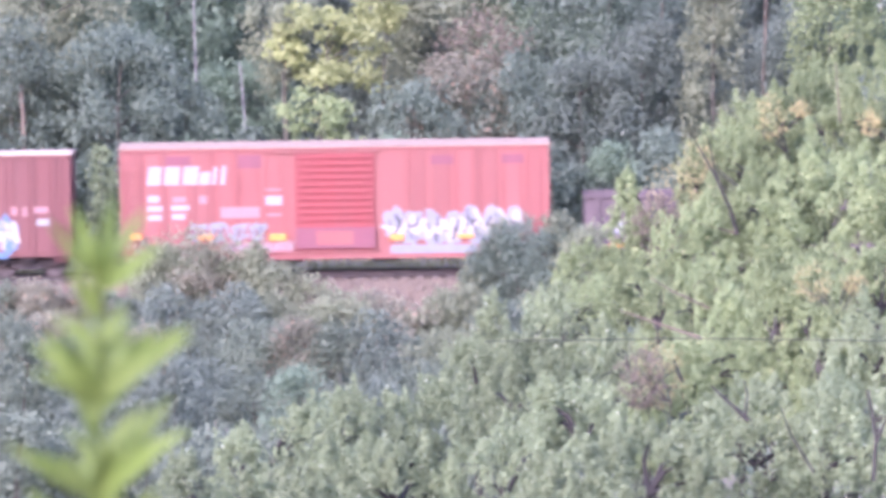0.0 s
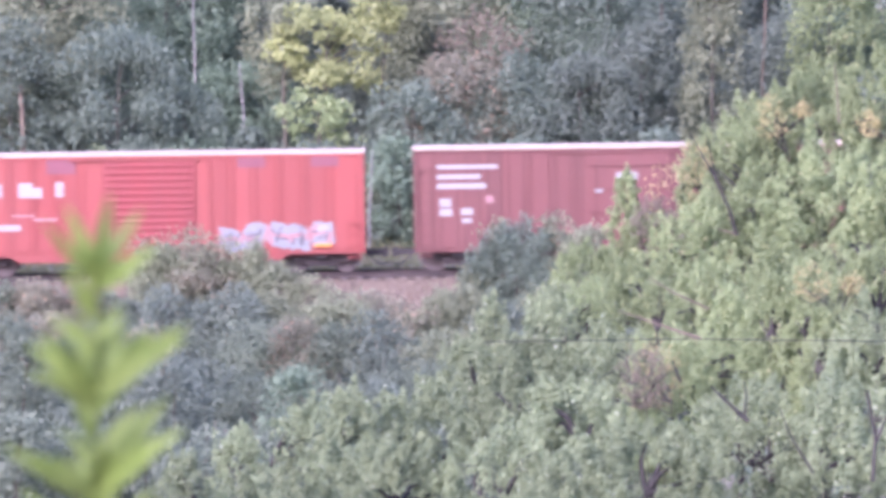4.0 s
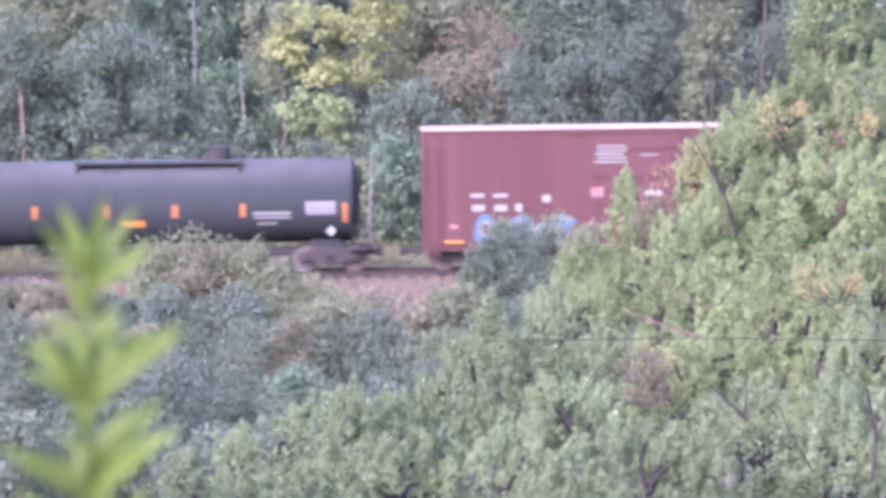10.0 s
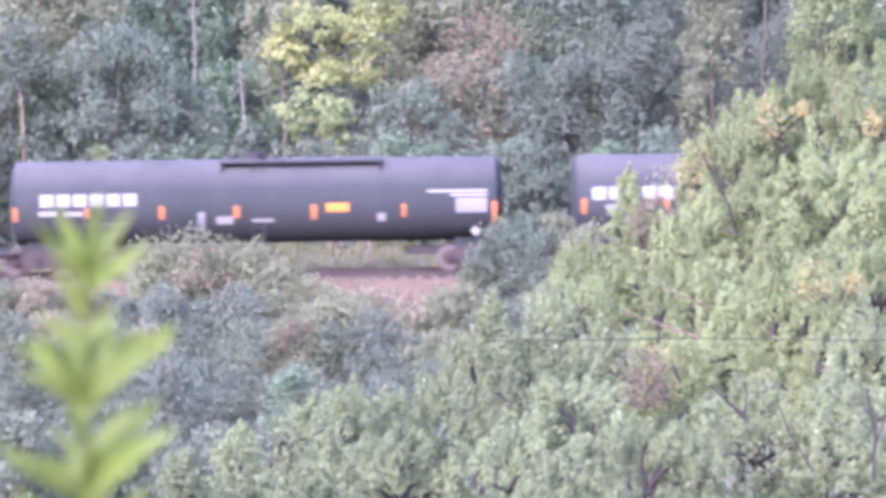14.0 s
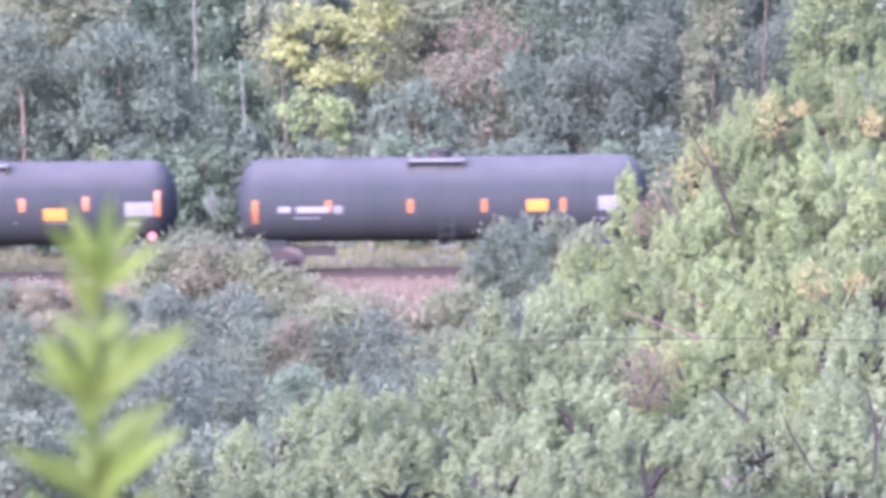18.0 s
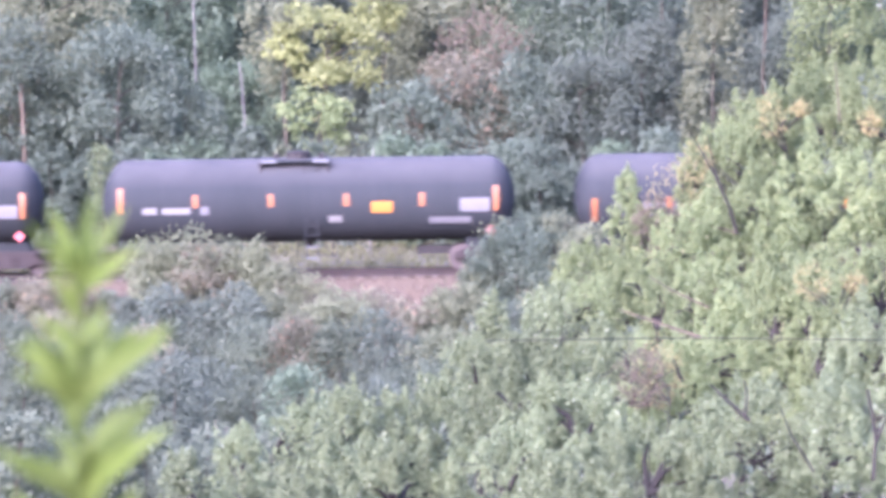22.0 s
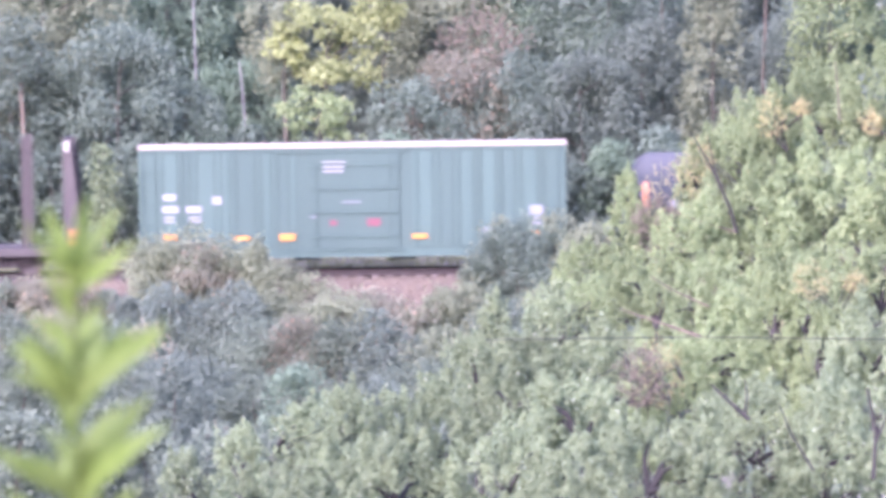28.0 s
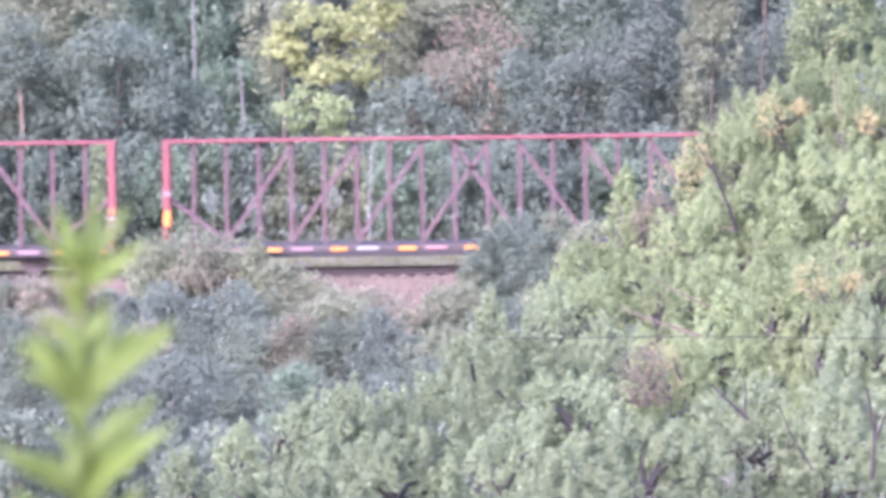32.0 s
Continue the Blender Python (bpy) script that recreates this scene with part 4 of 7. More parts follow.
stem("dead_branch", "pale fallen branch among the leaves", [(5.29, -88.00, 4.78), (4.42, -88.00, 5.09), (3.61, -88.00, 5.38)], 0.035, 0.012, TWIG)
stem("dead_branch", "pale fallen branch among the leaves", [(5.77, -82.00, 4.93), (4.97, -82.00, 5.31), (4.48, -82.00, 5.63)], 0.024, 0.010, TWIG)
stem("dead_branch", "dark forked branch showing through leaves", [(5.32, -105.00, 4.71), (4.97, -105.00, 5.04), (4.66, -105.00, 5.34)], 0.040, 0.016, DARK_BARK)
stem("dead_branch", "dark forked branch showing through leaves", [(5.25, -105.00, 4.76), (5.29, -105.00, 5.15), (5.25, -105.00, 5.43)], 0.025, 0.012, DARK_BARK)
stem("dead_branch", "dark forked branch showing through leaves", [(7.41, -106.00, 3.74), (7.46, -106.00, 4.53), (7.32, -106.00, 5.32)], 0.040, 0.025, DARK_BARK)
stem("dead_branch", "dark forked branch showing through leaves", [(7.44, -106.00, 4.33), (7.64, -106.00, 4.82), (7.86, -106.00, 5.31)], 0.030, 0.016, DARK_BARK)
stem("dead_branch", "dark forked branch showing through leaves", [(6.38, -106.00, 3.90), (5.99, -106.00, 4.55), (5.80, -106.00, 5.04)], 0.024, 0.010, DARK_BARK)
stem("dead_branch", "slim bare branch above the pale trees", [(9.99, -63.50, 8.16), (9.94, -63.50, 8.94), (9.89, -63.50, 9.65)], 0.024, 0.010, TWIG)
stem("overhead_wire", "thin dark wire crossing before the pale trees", [(0.71, -108.00, 6.42), (4.35, -108.00, 6.42), (8.18, -108.00, 6.32)], 0.009, 0.009, DARK_BARK)


def build_sapling():
    """The young shoot close to the lens, in whorls of lance-shaped leaves; it sways about its root."""
    rng = np.random.default_rng(11)
    top = new("young_shoot")
    zs = np.linspace(0, 1.29, 14)
    v, q = tube(np.stack([0.004 * np.sin(zs * 5), 0 * zs, zs], 1), np.linspace(0.007, 0.002, 14), 8)
    part("stem", mesh_np("stem", v, q), LEAF["fresh"], top, "thin green stem")
    # each whorl: its height, and the sideways lean (degrees) and length of its leaves
    whorls = [
        (1.248, [(4, 0.122), (-12, 0.112), (-30, 0.104), (24, 0.110), (43, 0.098), (-52, 0.05), (10, 0.06)]),
        (1.130, [(-25, 0.112), (-48, 0.075), (16, 0.108), (-8, 0.10), (30, 0.112), (42, 0.150), (52, 0.122), (-58, 0.09), (5, 0.065), (-48, 0.10)]),
        (1.022, [(-54, 0.125), (-40, 0.108), (-17, 0.082), (22, 0.08), (30, 0.148), (40, 0.125), (52, 0.125), (5, 0.075), (-56, 0.09)]),
        (0.930, [(-60, 0.14), (-36, 0.13), (-14, 0.12), (8, 0.12), (28, 0.13), (50, 0.14), (64, 0.12)]),
        (0.830, [(-55, 0.13), (-20, 0.11), (15, 0.11), (48, 0.13)]),
        (0.720, [(-50, 0.12), (-10, 0.10), (35, 0.11)]),
    ]
    whorls += [(z, [(rng.uniform(-46, 46), rng.uniform(0.05, 0.10))]) for z in np.linspace(0.88, 1.225, 40)]
    for z, leaves in whorls:
        for k, (lean, ln) in enumerate(leaves):
            ln *= 0.92
            fore = radians(rng.uniform(-38, 38))
            side = radians(lean)
            d = np.array([math.sin(side), math.cos(side) * math.sin(fore), math.cos(side) * math.cos(fore)])
            base = np.array([0.004 * math.sin(z * 5), 0.0, z + rng.uniform(-0.008, 0.014)])
            face = np.array([rng.normal() * 0.5, -1.0, 0.25 + rng.normal() * 0.3])
            across = np.cross(d, face)
            across /= np.linalg.norm(across)
            nrm = np.cross(across, d)
            u = np.linspace(0, 1, 10)
            wide = ln * rng.uniform(0.08, 0.115) * np.sin(np.pi * np.clip(u, 0.03, 0.985) ** 0.85) ** 0.9
            mid = base + d * (ln * u)[:, None] + np.array([math.copysign(1, lean), 0, -0.4]) * (0.10 * ln * u ** 2.2)[:, None]
            p = np.stack([mid + across * (g * wide)[:, None] + nrm * (abs(g) * 0.3 * wide)[:, None] for g in (-1, 0, 1)], 1).reshape(-1, 3)
            i, j = np.meshgrid(np.arange(9), np.arange(2), indexing="ij")
            fq = np.stack([i * 3 + j, i * 3 + j + 1, (i + 1) * 3 + j + 1, (i + 1) * 3 + j], -1).reshape(-1, 4)
            me = mesh_np("leaf", p, fq)
            me.shade_smooth()
            part("leaf", me, LEAF["fresh"], top)
    tagged(top, "bright lime-green leafy shoot close to the lens", "plant")
    return top


sapling = build_sapling()


# ================= rolling stock =================
wheelsets = {-0.89: [], 0.89: []}


def build_truck(parent, x, wheel_meshes):
    """A two-axle truck: bolster, side frames, wheelsets."""
    at, x = x, 0.0
    t = part("truck", boxm(x - 0.28, -1.1, 0.45, x + 0.28, 1.1, 0.75, 0.03), TRUCK, parent, "grimy cast steel truck")
    t.location = (at, 0, RAIL_Z)
    for sy in (-1, 1):
        bm = bmesh.new()
        y = sy * 1.0
        pts = [(x - 1.15, 0.62), (x - 1.05, 0.68), (x - 0.5, 0.88), (x + 0.5, 0.88), (x + 1.05, 0.68), (x + 1.15, 0.62), (x + 1.15, 0.42),
               (x + 0.7, 0.40), (x + 0.35, 0.24), (x - 0.35, 0.24), (x - 0.7, 0.40), (x - 1.15, 0.42)]
        slab(bm, pts, y - 0.09, y + 0.09)
        bmesh.ops.recalc_face_normals(bm, faces=bm.faces)
        part("side_frame", bm, TRUCK, t)
        bm = bmesh.new()
        for dx in (-0.12, 0.0, 0.12):
            rod(bm, (x + dx, y + sy * 0.1, 0.34), (x + dx, y + sy * 0.1, 0.66), 0.05, seg=8)
        part("spring", bm, TRUCK, t)
        for dx in (-0.89, 0.89):
            part("axle_cap", rod(bmesh.new(), (x + dx, y + sy * 0.09, 0.5), (x + dx, y + sy * 0.2, 0.5), 0.11, seg=10), TRUCK, t)
    for dx in (-0.89, 0.89):
        w = part("wheelset", wheel_meshes, TREAD, t)
        w.location = (x + dx, 0, 0.457)
        wheelsets[dx].append(w)
    return t


def wheelset_mesh():
    bm = bmesh.new()
    rod(bm, (0, -1.0, 0), (0, 1.0, 0), 0.085, seg=8)
    for s in (-1, 1):
        rod(bm, (0, s * 0.70, 0), (0, s * 0.83, 0), 0.457, seg=24)
        rod(bm, (0, s * 0.67, 0), (0, s * 0.70, 0), 0.485, seg=24)
        rod(bm, (0, s * 0.83, 0), (0, s * 0.86, 0), 0.17, seg=12)
    me = bpy.data.meshes.new("wheelset")
    bm.to_mesh(me)
    bm.free()
    return me


WHEELS = wheelset_mesh()
FACE = -1.5
cars = []


def running_gear(top, length, inset=1.6):
    hl = length / 2
    for s in (-1, 1):
        build_truck(top, s * (hl - inset), WHEELS)
        bm = bmesh.new()
        box(bm, min(s * hl, s * (hl + 0.75)), -0.14, 0.78, max(s * hl, s * (hl + 0.75)), 0.14, 1.0, 0.03)
        box(bm, min(s * (hl + 0.62), s * (hl + 0.86)), -0.2, 0.72, max(s * (hl + 0.62), s * (hl + 0.86)), 0.17, 1.06, 0.04)
        part("coupler", bm, STEEL, top, "rusty knuckle coupler")
        bm = bmesh.new()
        rod(bm, (s * (hl + 0.1), -0.35, 0.85), (s * (hl + 0.55), -0.42, 0.45), 0.03, seg=6)
        rod(bm, (s * (hl + 0.55), -0.42, 0.45), (s * (hl + 0.9), -0.38, 0.55), 0.03, seg=6)
        part("air_hose", bm, STEEL, top)


def ladder(top, x, z0, z1, y=FACE, material=None, w=0.42):
    bm = bmesh.new()
    for dx in (-w / 2, w / 2):
        box(bm, x + dx - 0.02, y - 0.07, z0, x + dx + 0.02, y - 0.05, z1)
    z = z0 + 0.15
    while z < z1:
        rod(bm, (x - w / 2, y - 0.06, z), (x + w / 2, y - 0.06, z), 0.012, seg=5)
        z += 0.38
    for zz in (z0 + 0.1, z1 - 0.1):
        box(bm, x - w / 2 - 0.02, y - 0.055, zz - 0.02, x + w / 2 + 0.02, y + 0.01, zz + 0.02)
    part("ladder", bm, material or STEEL, top)


def mark(top, name, material, x0, z0, x1, z1, y=FACE, thick=0.05, slant=0.0):
    """A painted or fixed panel standing a little proud of the side."""
    bm = bmesh.new()
    slab(bm, [(x0, z0), (x1, z0), (x1 + slant, z1), (x0 + slant, z1)], y - thick, y + 0.002)
    bmesh.ops.recalc_face_normals(bm, faces=bm.faces)
    return part(name, bm, material, top)


def disc(top, name, material, x, z, rx, rz, seg=14, y=FACE, thick=0.05, turn=0.0):
    bm = bmesh.new()
    slab(bm, [(x + rx * math.cos(a * 2 * math.pi / seg + turn), z + rz * math.sin(a * 2 * math.pi / seg + turn)) for a in range(seg)], y - thick, y + 0.002)
    bmesh.ops.recalc_face_normals(bm, faces=bm.faces)
    return part(name, bm, material, top)


def lettering(top, material, x0, z0, x1, z1, slots, slant=0.0):
    """A painted emblem as plain blocks: slots are (start, width, height) shares of the whole."""
    w, h = x1 - x0, z1 - z0
    for s, ww, hh in slots:
        mark(top, "emblem_block", material, x0 + s * w, z0, x0 + (s + ww) * w, z0 + hh * h, slant=slant)


def graffiti(top, x0, z0, x1, z1, count, back, fill, line, seed, lift=0.0):
    """Sprayed bubble shapes: an outlined row of swollen blobs crossed by strokes."""
    rng = random.Random(seed)
    w = (x1 - x0) / count
    h = z1 - z0

    def shape(pts, depth, material, parent):
        bm = slab(bmesh.new(), pts, FACE - depth - lift, FACE + 0.002)
        bmesh.ops.recalc_face_normals(bm, faces=bm.faces)
        return part("graffiti_shape", bm, material, parent)

    for i in range(count):
        cx = x0 + (i + 0.5) * w + rng.uniform(-0.1, 0.1) * w
        cz = (z0 + z1) / 2 + rng.uniform(-0.09, 0.09) * h
        pts = []
        n = 14
        for k in range(n):
            a = 2 * math.pi * k / n
            c, s = math.cos(a), math.sin(a)
            q = (abs(c) ** 3.2 + abs(s) ** 3.2) ** (-1 / 3.2) * rng.uniform(0.74, 1.14)
            pts.append((c * q, s * q))
        lean = rng.uniform(-0.3, 0.3)
        blob = shape([(cx + (px + lean * pz) * w * 0.56, cz + pz * h * 0.56) for px, pz in pts], 0.046 + 0.0004 * (i % 3), back, top)
        for k, m in enumerate((fill, line, fill, BLACKP, line, fill)):
            ax, az = cx + (-0.38 + 0.15 * k + rng.uniform(-0.08, 0.08)) * w, cz + rng.uniform(-0.14, 0.14) * h
            an = rng.choice((0.25, 1.05, 1.25, 1.5, 1.85, 2.1, 2.9))
            ln, th = rng.uniform(0.35, 0.8) * h, rng.uniform(0.05, 0.11) * h * (0.45 if m is BLACKP else 1)
            if an < 0.5 or an > 2.5:
                ln = min(ln, 0.6 * w)
            c, s = math.cos(an), math.sin(an)
            ends = ((-ln / 2, -th * 0.6), (ln / 2, -th), (ln / 2 + th * 0.6, th * 0.5), (-ln / 2 + th * 0.3, th))
            shape([(ax + c * u - s * q, az + s * u + c * q) for u, q in ends], 0.050 + 0.0009 * k, m, blob)


def sprayed_word(top, text, x0, z0, x1, z1, back, fill, grow=(0.11, 0.05), shift=0.0):
    """A sprayed word in fat letters over an outline or a drop shade."""
    for grow, d, m, shift in ((grow[0], 0.047, back, shift), (grow[1], 0.053, fill, 0.0)):
        cu = bpy.data.curves.new("graffiti", "FONT")
        cu.body = text
        cu.extrude = 0.01
        cu.offset = grow
        cu.space_character = 1.2
        tmp = bpy.data.objects.new("tmp", cu)
        scene.collection.objects.link(tmp)
        me = bpy.data.meshes.new_from_object(tmp.evaluated_get(bpy.context.evaluated_depsgraph_get()))
        bpy.data.objects.remove(tmp)
        co = np.empty(len(me.vertices) * 3, dtype=np.float32)
        me.vertices.foreach_get("co", co)
        co = co.reshape(-1, 3)
        lo, hi = co.min(0), co.max(0)
        s = (co - lo) / (hi - lo)
        wob = 0.15 * (z1 - z0) * np.sin(s[:, 0] * 17)
        out = np.stack([x0 + shift + s[:, 0] * (x1 - x0), np.where(s[:, 2] > 0.5, FACE - d, FACE), z0 - shift * 0.6 + s[:, 1] * (z1 - z0) + wob], 1)
        me.vertices.foreach_set("co", out.astype(np.float32).ravel())
        me.update()
        me.materials.clear()
        part("graffiti", me, m, top)


def boxcar(label, length, z0, z1, paint, roof, ribs, door, corrugated=0, door_paint=None, proud=0.045, rise=0.2):
    """A boxcar. ribs: places of the side posts; door: its two ends along the car."""
    top = new("boxcar")
    hl = length / 2
    P = PAINT[paint]
    part("body", boxm(-hl, FACE, z0, hl, -FACE, z1, 0.02), P, top)
    for x in ribs:
        part("side_post", boxm(x - 0.08, FACE - proud, z0 + 0.12, x + 0.08, FACE, z1 - 0.10, 0.008), P, top)
        part("side_post", boxm(x - 0.05, -FACE, z0 + 0.12, x + 0.05, -FACE + proud, z1 - 0.10, 0.008), P, top)
    for xa, xb in zip([-hl + 0.12, *ribs], [*ribs, hl - 0.12]):
        if xb - xa > 0.3 and (xb <= door[0] or xa >= door[1]):
            for y in (FACE - 0.034, -FACE):
                part("side_sheet", boxm(xa + 0.15, y, z0 + 0.16, xb - 0.15, y + 0.034, z1 - 0.15, 0.012), P, top)
    for x in (-hl + 0.05, hl - 0.05):
        part("corner_post", boxm(x - 0.06, FACE - 0.03, z0, x + 0.06, FACE + 0.05, z1 - 0.02, 0.01), P, top)
    part("top_chord", boxm(-hl, FACE - 0.045, z1 - 0.10, hl, FACE, z1 + 0.01, 0.01), P, top)
    e = hl - 2.75
    bm = slab(bmesh.new(), [(-hl, z0 + 0.10), (-hl, z0), (-e, z0), (-e + 0.35, z0 - 0.21), (e - 0.35, z0 - 0.21), (e, z0), (hl, z0), (hl, z0 + 0.10)], FACE - 0.035, FACE + 0.04)
    bmesh.ops.recalc_face_normals(bm, faces=bm.faces)
    part("side_sill", bm, P, top)
    bm = bmesh.new()
    a = [(FACE - 0.07, z1), (FACE - 0.07, z1 + 0.045), (0, z1 + rise), (-FACE + 0.07, z1 + 0.045), (-FACE + 0.07, z1)]
    va = [bm.verts.new((-hl - 0.05, y, z)) for y, z in a]
    vb = [bm.verts.new((hl + 0.05, y, z)) for y, z in a]
    bm.faces.new(va[::-1])
    bm.faces.new(vb)
    for i in range(5):
        j = (i + 1) % 5
        bm.faces.new((va[i], va[j], vb[j], vb[i]))
    bmesh.ops.recalc_face_normals(bm, faces=bm.faces)
    rf = part("roof", bm, roof, top, "weathered pale metal roof")
    n = 14
    for i in range(n + 1):
        x = -hl + i * length / n
        for s in (-1, 1):
            bm = bmesh.new()
            v = [bm.verts.new(c) for c in ((x - 0.03, s * 1.56, z1 + 0.05), (x + 0.03, s * 1.56, z1 + 0.05), (x + 0.03, 0, z1 + rise + 0.03), (x - 0.03, 0, z1 + rise + 0.03),
                                           (x - 0.03, s * 1.56, z1 + 0.0), (x + 0.03, s * 1.56, z1 + 0.0), (x + 0.03, 0, z1 + 0.02), (x - 0.03, 0, z1 + 0.02))]
            for f in ((0, 1, 2, 3), (4, 7, 6, 5), (0, 4, 5, 1), (2, 6, 7, 3), (1, 5, 6, 2), (0, 3, 7, 4)):
                bm.faces.new([v[k] for k in f])
            bmesh.ops.recalc_face_normals(bm, faces=bm.faces)
            part("roof_seam", bm, roof, rf)
    dp = door_paint or P
    d0, d1 = door
    for s in (1, -1):
        y = s * FACE
        ya, yb = (y - 0.075, y - 0.005) if s > 0 else (y + 0.005, y + 0.075)
        dr = part("door", boxm(d0, ya, z0 + 0.10, d1, yb, z1 - 0.22, 0.012), dp, top, "sliding side door")
        if s > 0:
            k = corrugated or 4
            for i in range(k):
                z = z0 + 0.10 + (i + 0.5) * (z1 - z0 - 0.32) / k
                t = 0.055 if corrugated else 0.025
                part("door_rib", boxm(d0 + 0.08, ya - (0.065 if corrugated else 0.05), z - t, d1 - 0.08, ya, z + t, 0.012), dp, dr)
            for dx in (d0 + 0.35, d1 - 0.35):
                bm = rod(bmesh.new(), (dx, ya - 0.05, z0 + 0.15), (dx, ya - 0.05, z1 - 0.35), 0.016, seg=6)
                part("lock_bar", bm, dp, dr)
                part("lock_handle", boxm(dx - 0.04, ya - 0.075, z0 + 1.1, dx + 0.04, ya, z0 + 1.25), dp, dr)
        part("door_track", boxm(d0 - 1.2, ya - 0.015, z1 - 0.20, d1 + 0.2, yb, z1 - 0.12, 0.008), P, top)
        part("door_track", boxm(d0 - 1.2, ya - 0.015, z0 + 0.0, d1 + 0.2, yb, z0 + 0.09, 0.008), P, top)
    part("underframe", boxm(-hl + 0.3, -0.4, z0 - 0.28, hl - 0.3, 0.4, z0 - 0.02, 0.02), STEEL, top)
    for x in (-2.2, 1.3):
        part("brake_tank", rod(bmesh.new(), (x, 0.6, z0 - 0.25), (x + 1.0, 0.6, z0 - 0.25), 0.19, seg=12), STEEL, top)
    for s in (-1, 1):
        part("bolster", boxm(s * (hl - 1.6) - 0.2, -1.35, z0 - 0.2, s * (hl - 1.6) + 0.2, 1.35, z0 - 0.02, 0.02), STEEL, top)
        ladder(top, s * (hl - 0.38), z0 - 0.25, z1 - 0.6 if s < 0 else z0 + 1.2, material=P)
    running_gear(top, length)
    return tagged(top, label, "freight car", group="cars of the train")


def tankcar(label, length, radius, axis, paint, dome_x, walk0, walk1, round_head, rail):
    """A tank car: shell with domed heads, walkway, manway housing, saddles, trucks."""
    top = new("tank_car")
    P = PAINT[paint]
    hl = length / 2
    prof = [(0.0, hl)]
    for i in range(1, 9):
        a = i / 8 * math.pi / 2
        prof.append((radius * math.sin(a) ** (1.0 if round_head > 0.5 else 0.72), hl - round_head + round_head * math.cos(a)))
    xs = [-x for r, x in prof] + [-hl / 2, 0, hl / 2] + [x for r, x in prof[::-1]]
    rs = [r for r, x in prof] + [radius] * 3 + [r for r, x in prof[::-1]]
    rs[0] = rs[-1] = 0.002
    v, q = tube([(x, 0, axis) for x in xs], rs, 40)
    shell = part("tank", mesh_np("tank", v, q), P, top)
    smooth(shell)
    for f in (-0.34, -0.17, 0.0, 0.17, 0.34):
        v, q = tube([(f * length - 0.03, 0, axis), (f * length, 0, axis), (f * length + 0.03, 0, axis)], [radius - 0.002, radius + 0.008, radius - 0.002], 40)
        part("weld_band", mesh_np("weld_band", v, q), P, top)
    zt = axis + radius
    cap = 0.40 if rail else 0.2
    bm = bmesh.new()
    for s in (-1, 1):
        box(bm, walk0, min(s * 0.55, s * 1.15), zt - 0.02 - 0.10, walk1, max(s * 0.55, s * 1.15), zt - 0.02, 0.01)
    part("walkway", bm, P, top, "dark grated walkway along the tank top")
    for x in (walk0 + 0.05, walk1 - 0.05):
        bm = bmesh.new()
        for s in (-1, 1):
            box(bm, x - 0.04, min(s * 0.4, s * 1.1), zt - 0.55, x + 0.04, max(s * 0.4, s * 1.1), zt - 0.1)
        part("walkway_bracket", bm, STEEL, top)
    bm = bmesh.new()
    rod(bm, (dome_x, 0, zt - 0.15), (dome_x, 0, zt + cap), 0.46, seg=20)
    rod(bm, (dome_x, 0, zt + cap), (dome_x, 0, zt + cap + 0.06), 0.5, 0.34, seg=20)
    part("manway_housing", bm, STEEL, top, "dark round manway housing")
    for x in (dome_x - 0.8, dome_x + 0.85):
        part("valve", rod(bmesh.new(), (x, 0, zt - 0.1), (x, 0, zt + 0.16), 0.12, seg=10), STEEL, top)
    if rail:
        bm = bmesh.new()
        for s in (-1, 1):
            y = s * 1.12
            rod(bm, (walk0, y, zt + 0.62), (walk1, y, zt + 0.62), 0.018, seg=6)
            k = 6
            for i in range(k + 1):
                x = walk0 + i * (walk1 - walk0) / k
                rod(bm, (x, y, zt - 0.1), (x, y, zt + 0.62), 0.015, seg=5)
        part("safety_rail", bm, STEEL, top, "thin steel safety rail")
    bm = bmesh.new()
    rod(bm, (0.35, FACE - 0.02, axis - radius + 0.1), (0.35, -1.05, zt - 0.12), 0.02, seg=5)
    rod(bm, (-0.1, FACE - 0.02, axis - radius + 0.1), (-0.1, -1.05, zt - 0.12), 0.02, seg=5)
    zz = axis - radius + 0.3
    while zz < zt - 0.2:
        f = (zz - (axis - radius + 0.1)) / (2 * radius - 0.22)
        rod(bm, (-0.1, FACE - 0.02 + f * 0.43, zz), (0.35, FACE - 0.02 + f * 0.43, zz), 0.012, seg=5)
        zz += 0.34
    part("ladder", bm, P, top)
    bm = bmesh.new()
    for x in (-0.1, 0.35):
        rod(bm, (x, FACE - 0.02, 0.74), (x, FACE - 0.02, axis - radius + 0.12), 0.015, seg=5)
    part("step_hanger", bm, STEEL, top)
    for z in (0.72, 1.13):
        part("step", boxm(-0.14, FACE - 0.12, z, 0.39, FACE + 0.02, z + 0.05), SILVER, top, "pale step")
    part("stub_sill", boxm(-hl - 0.1, -0.3, 0.78, -hl + 3.6, 0.3, 1.08, 0.02), STEEL, top)
    part("stub_sill", boxm(hl - 3.6, -0.3, 0.78, hl + 0.1, 0.3, 1.08, 0.02), STEEL, top)
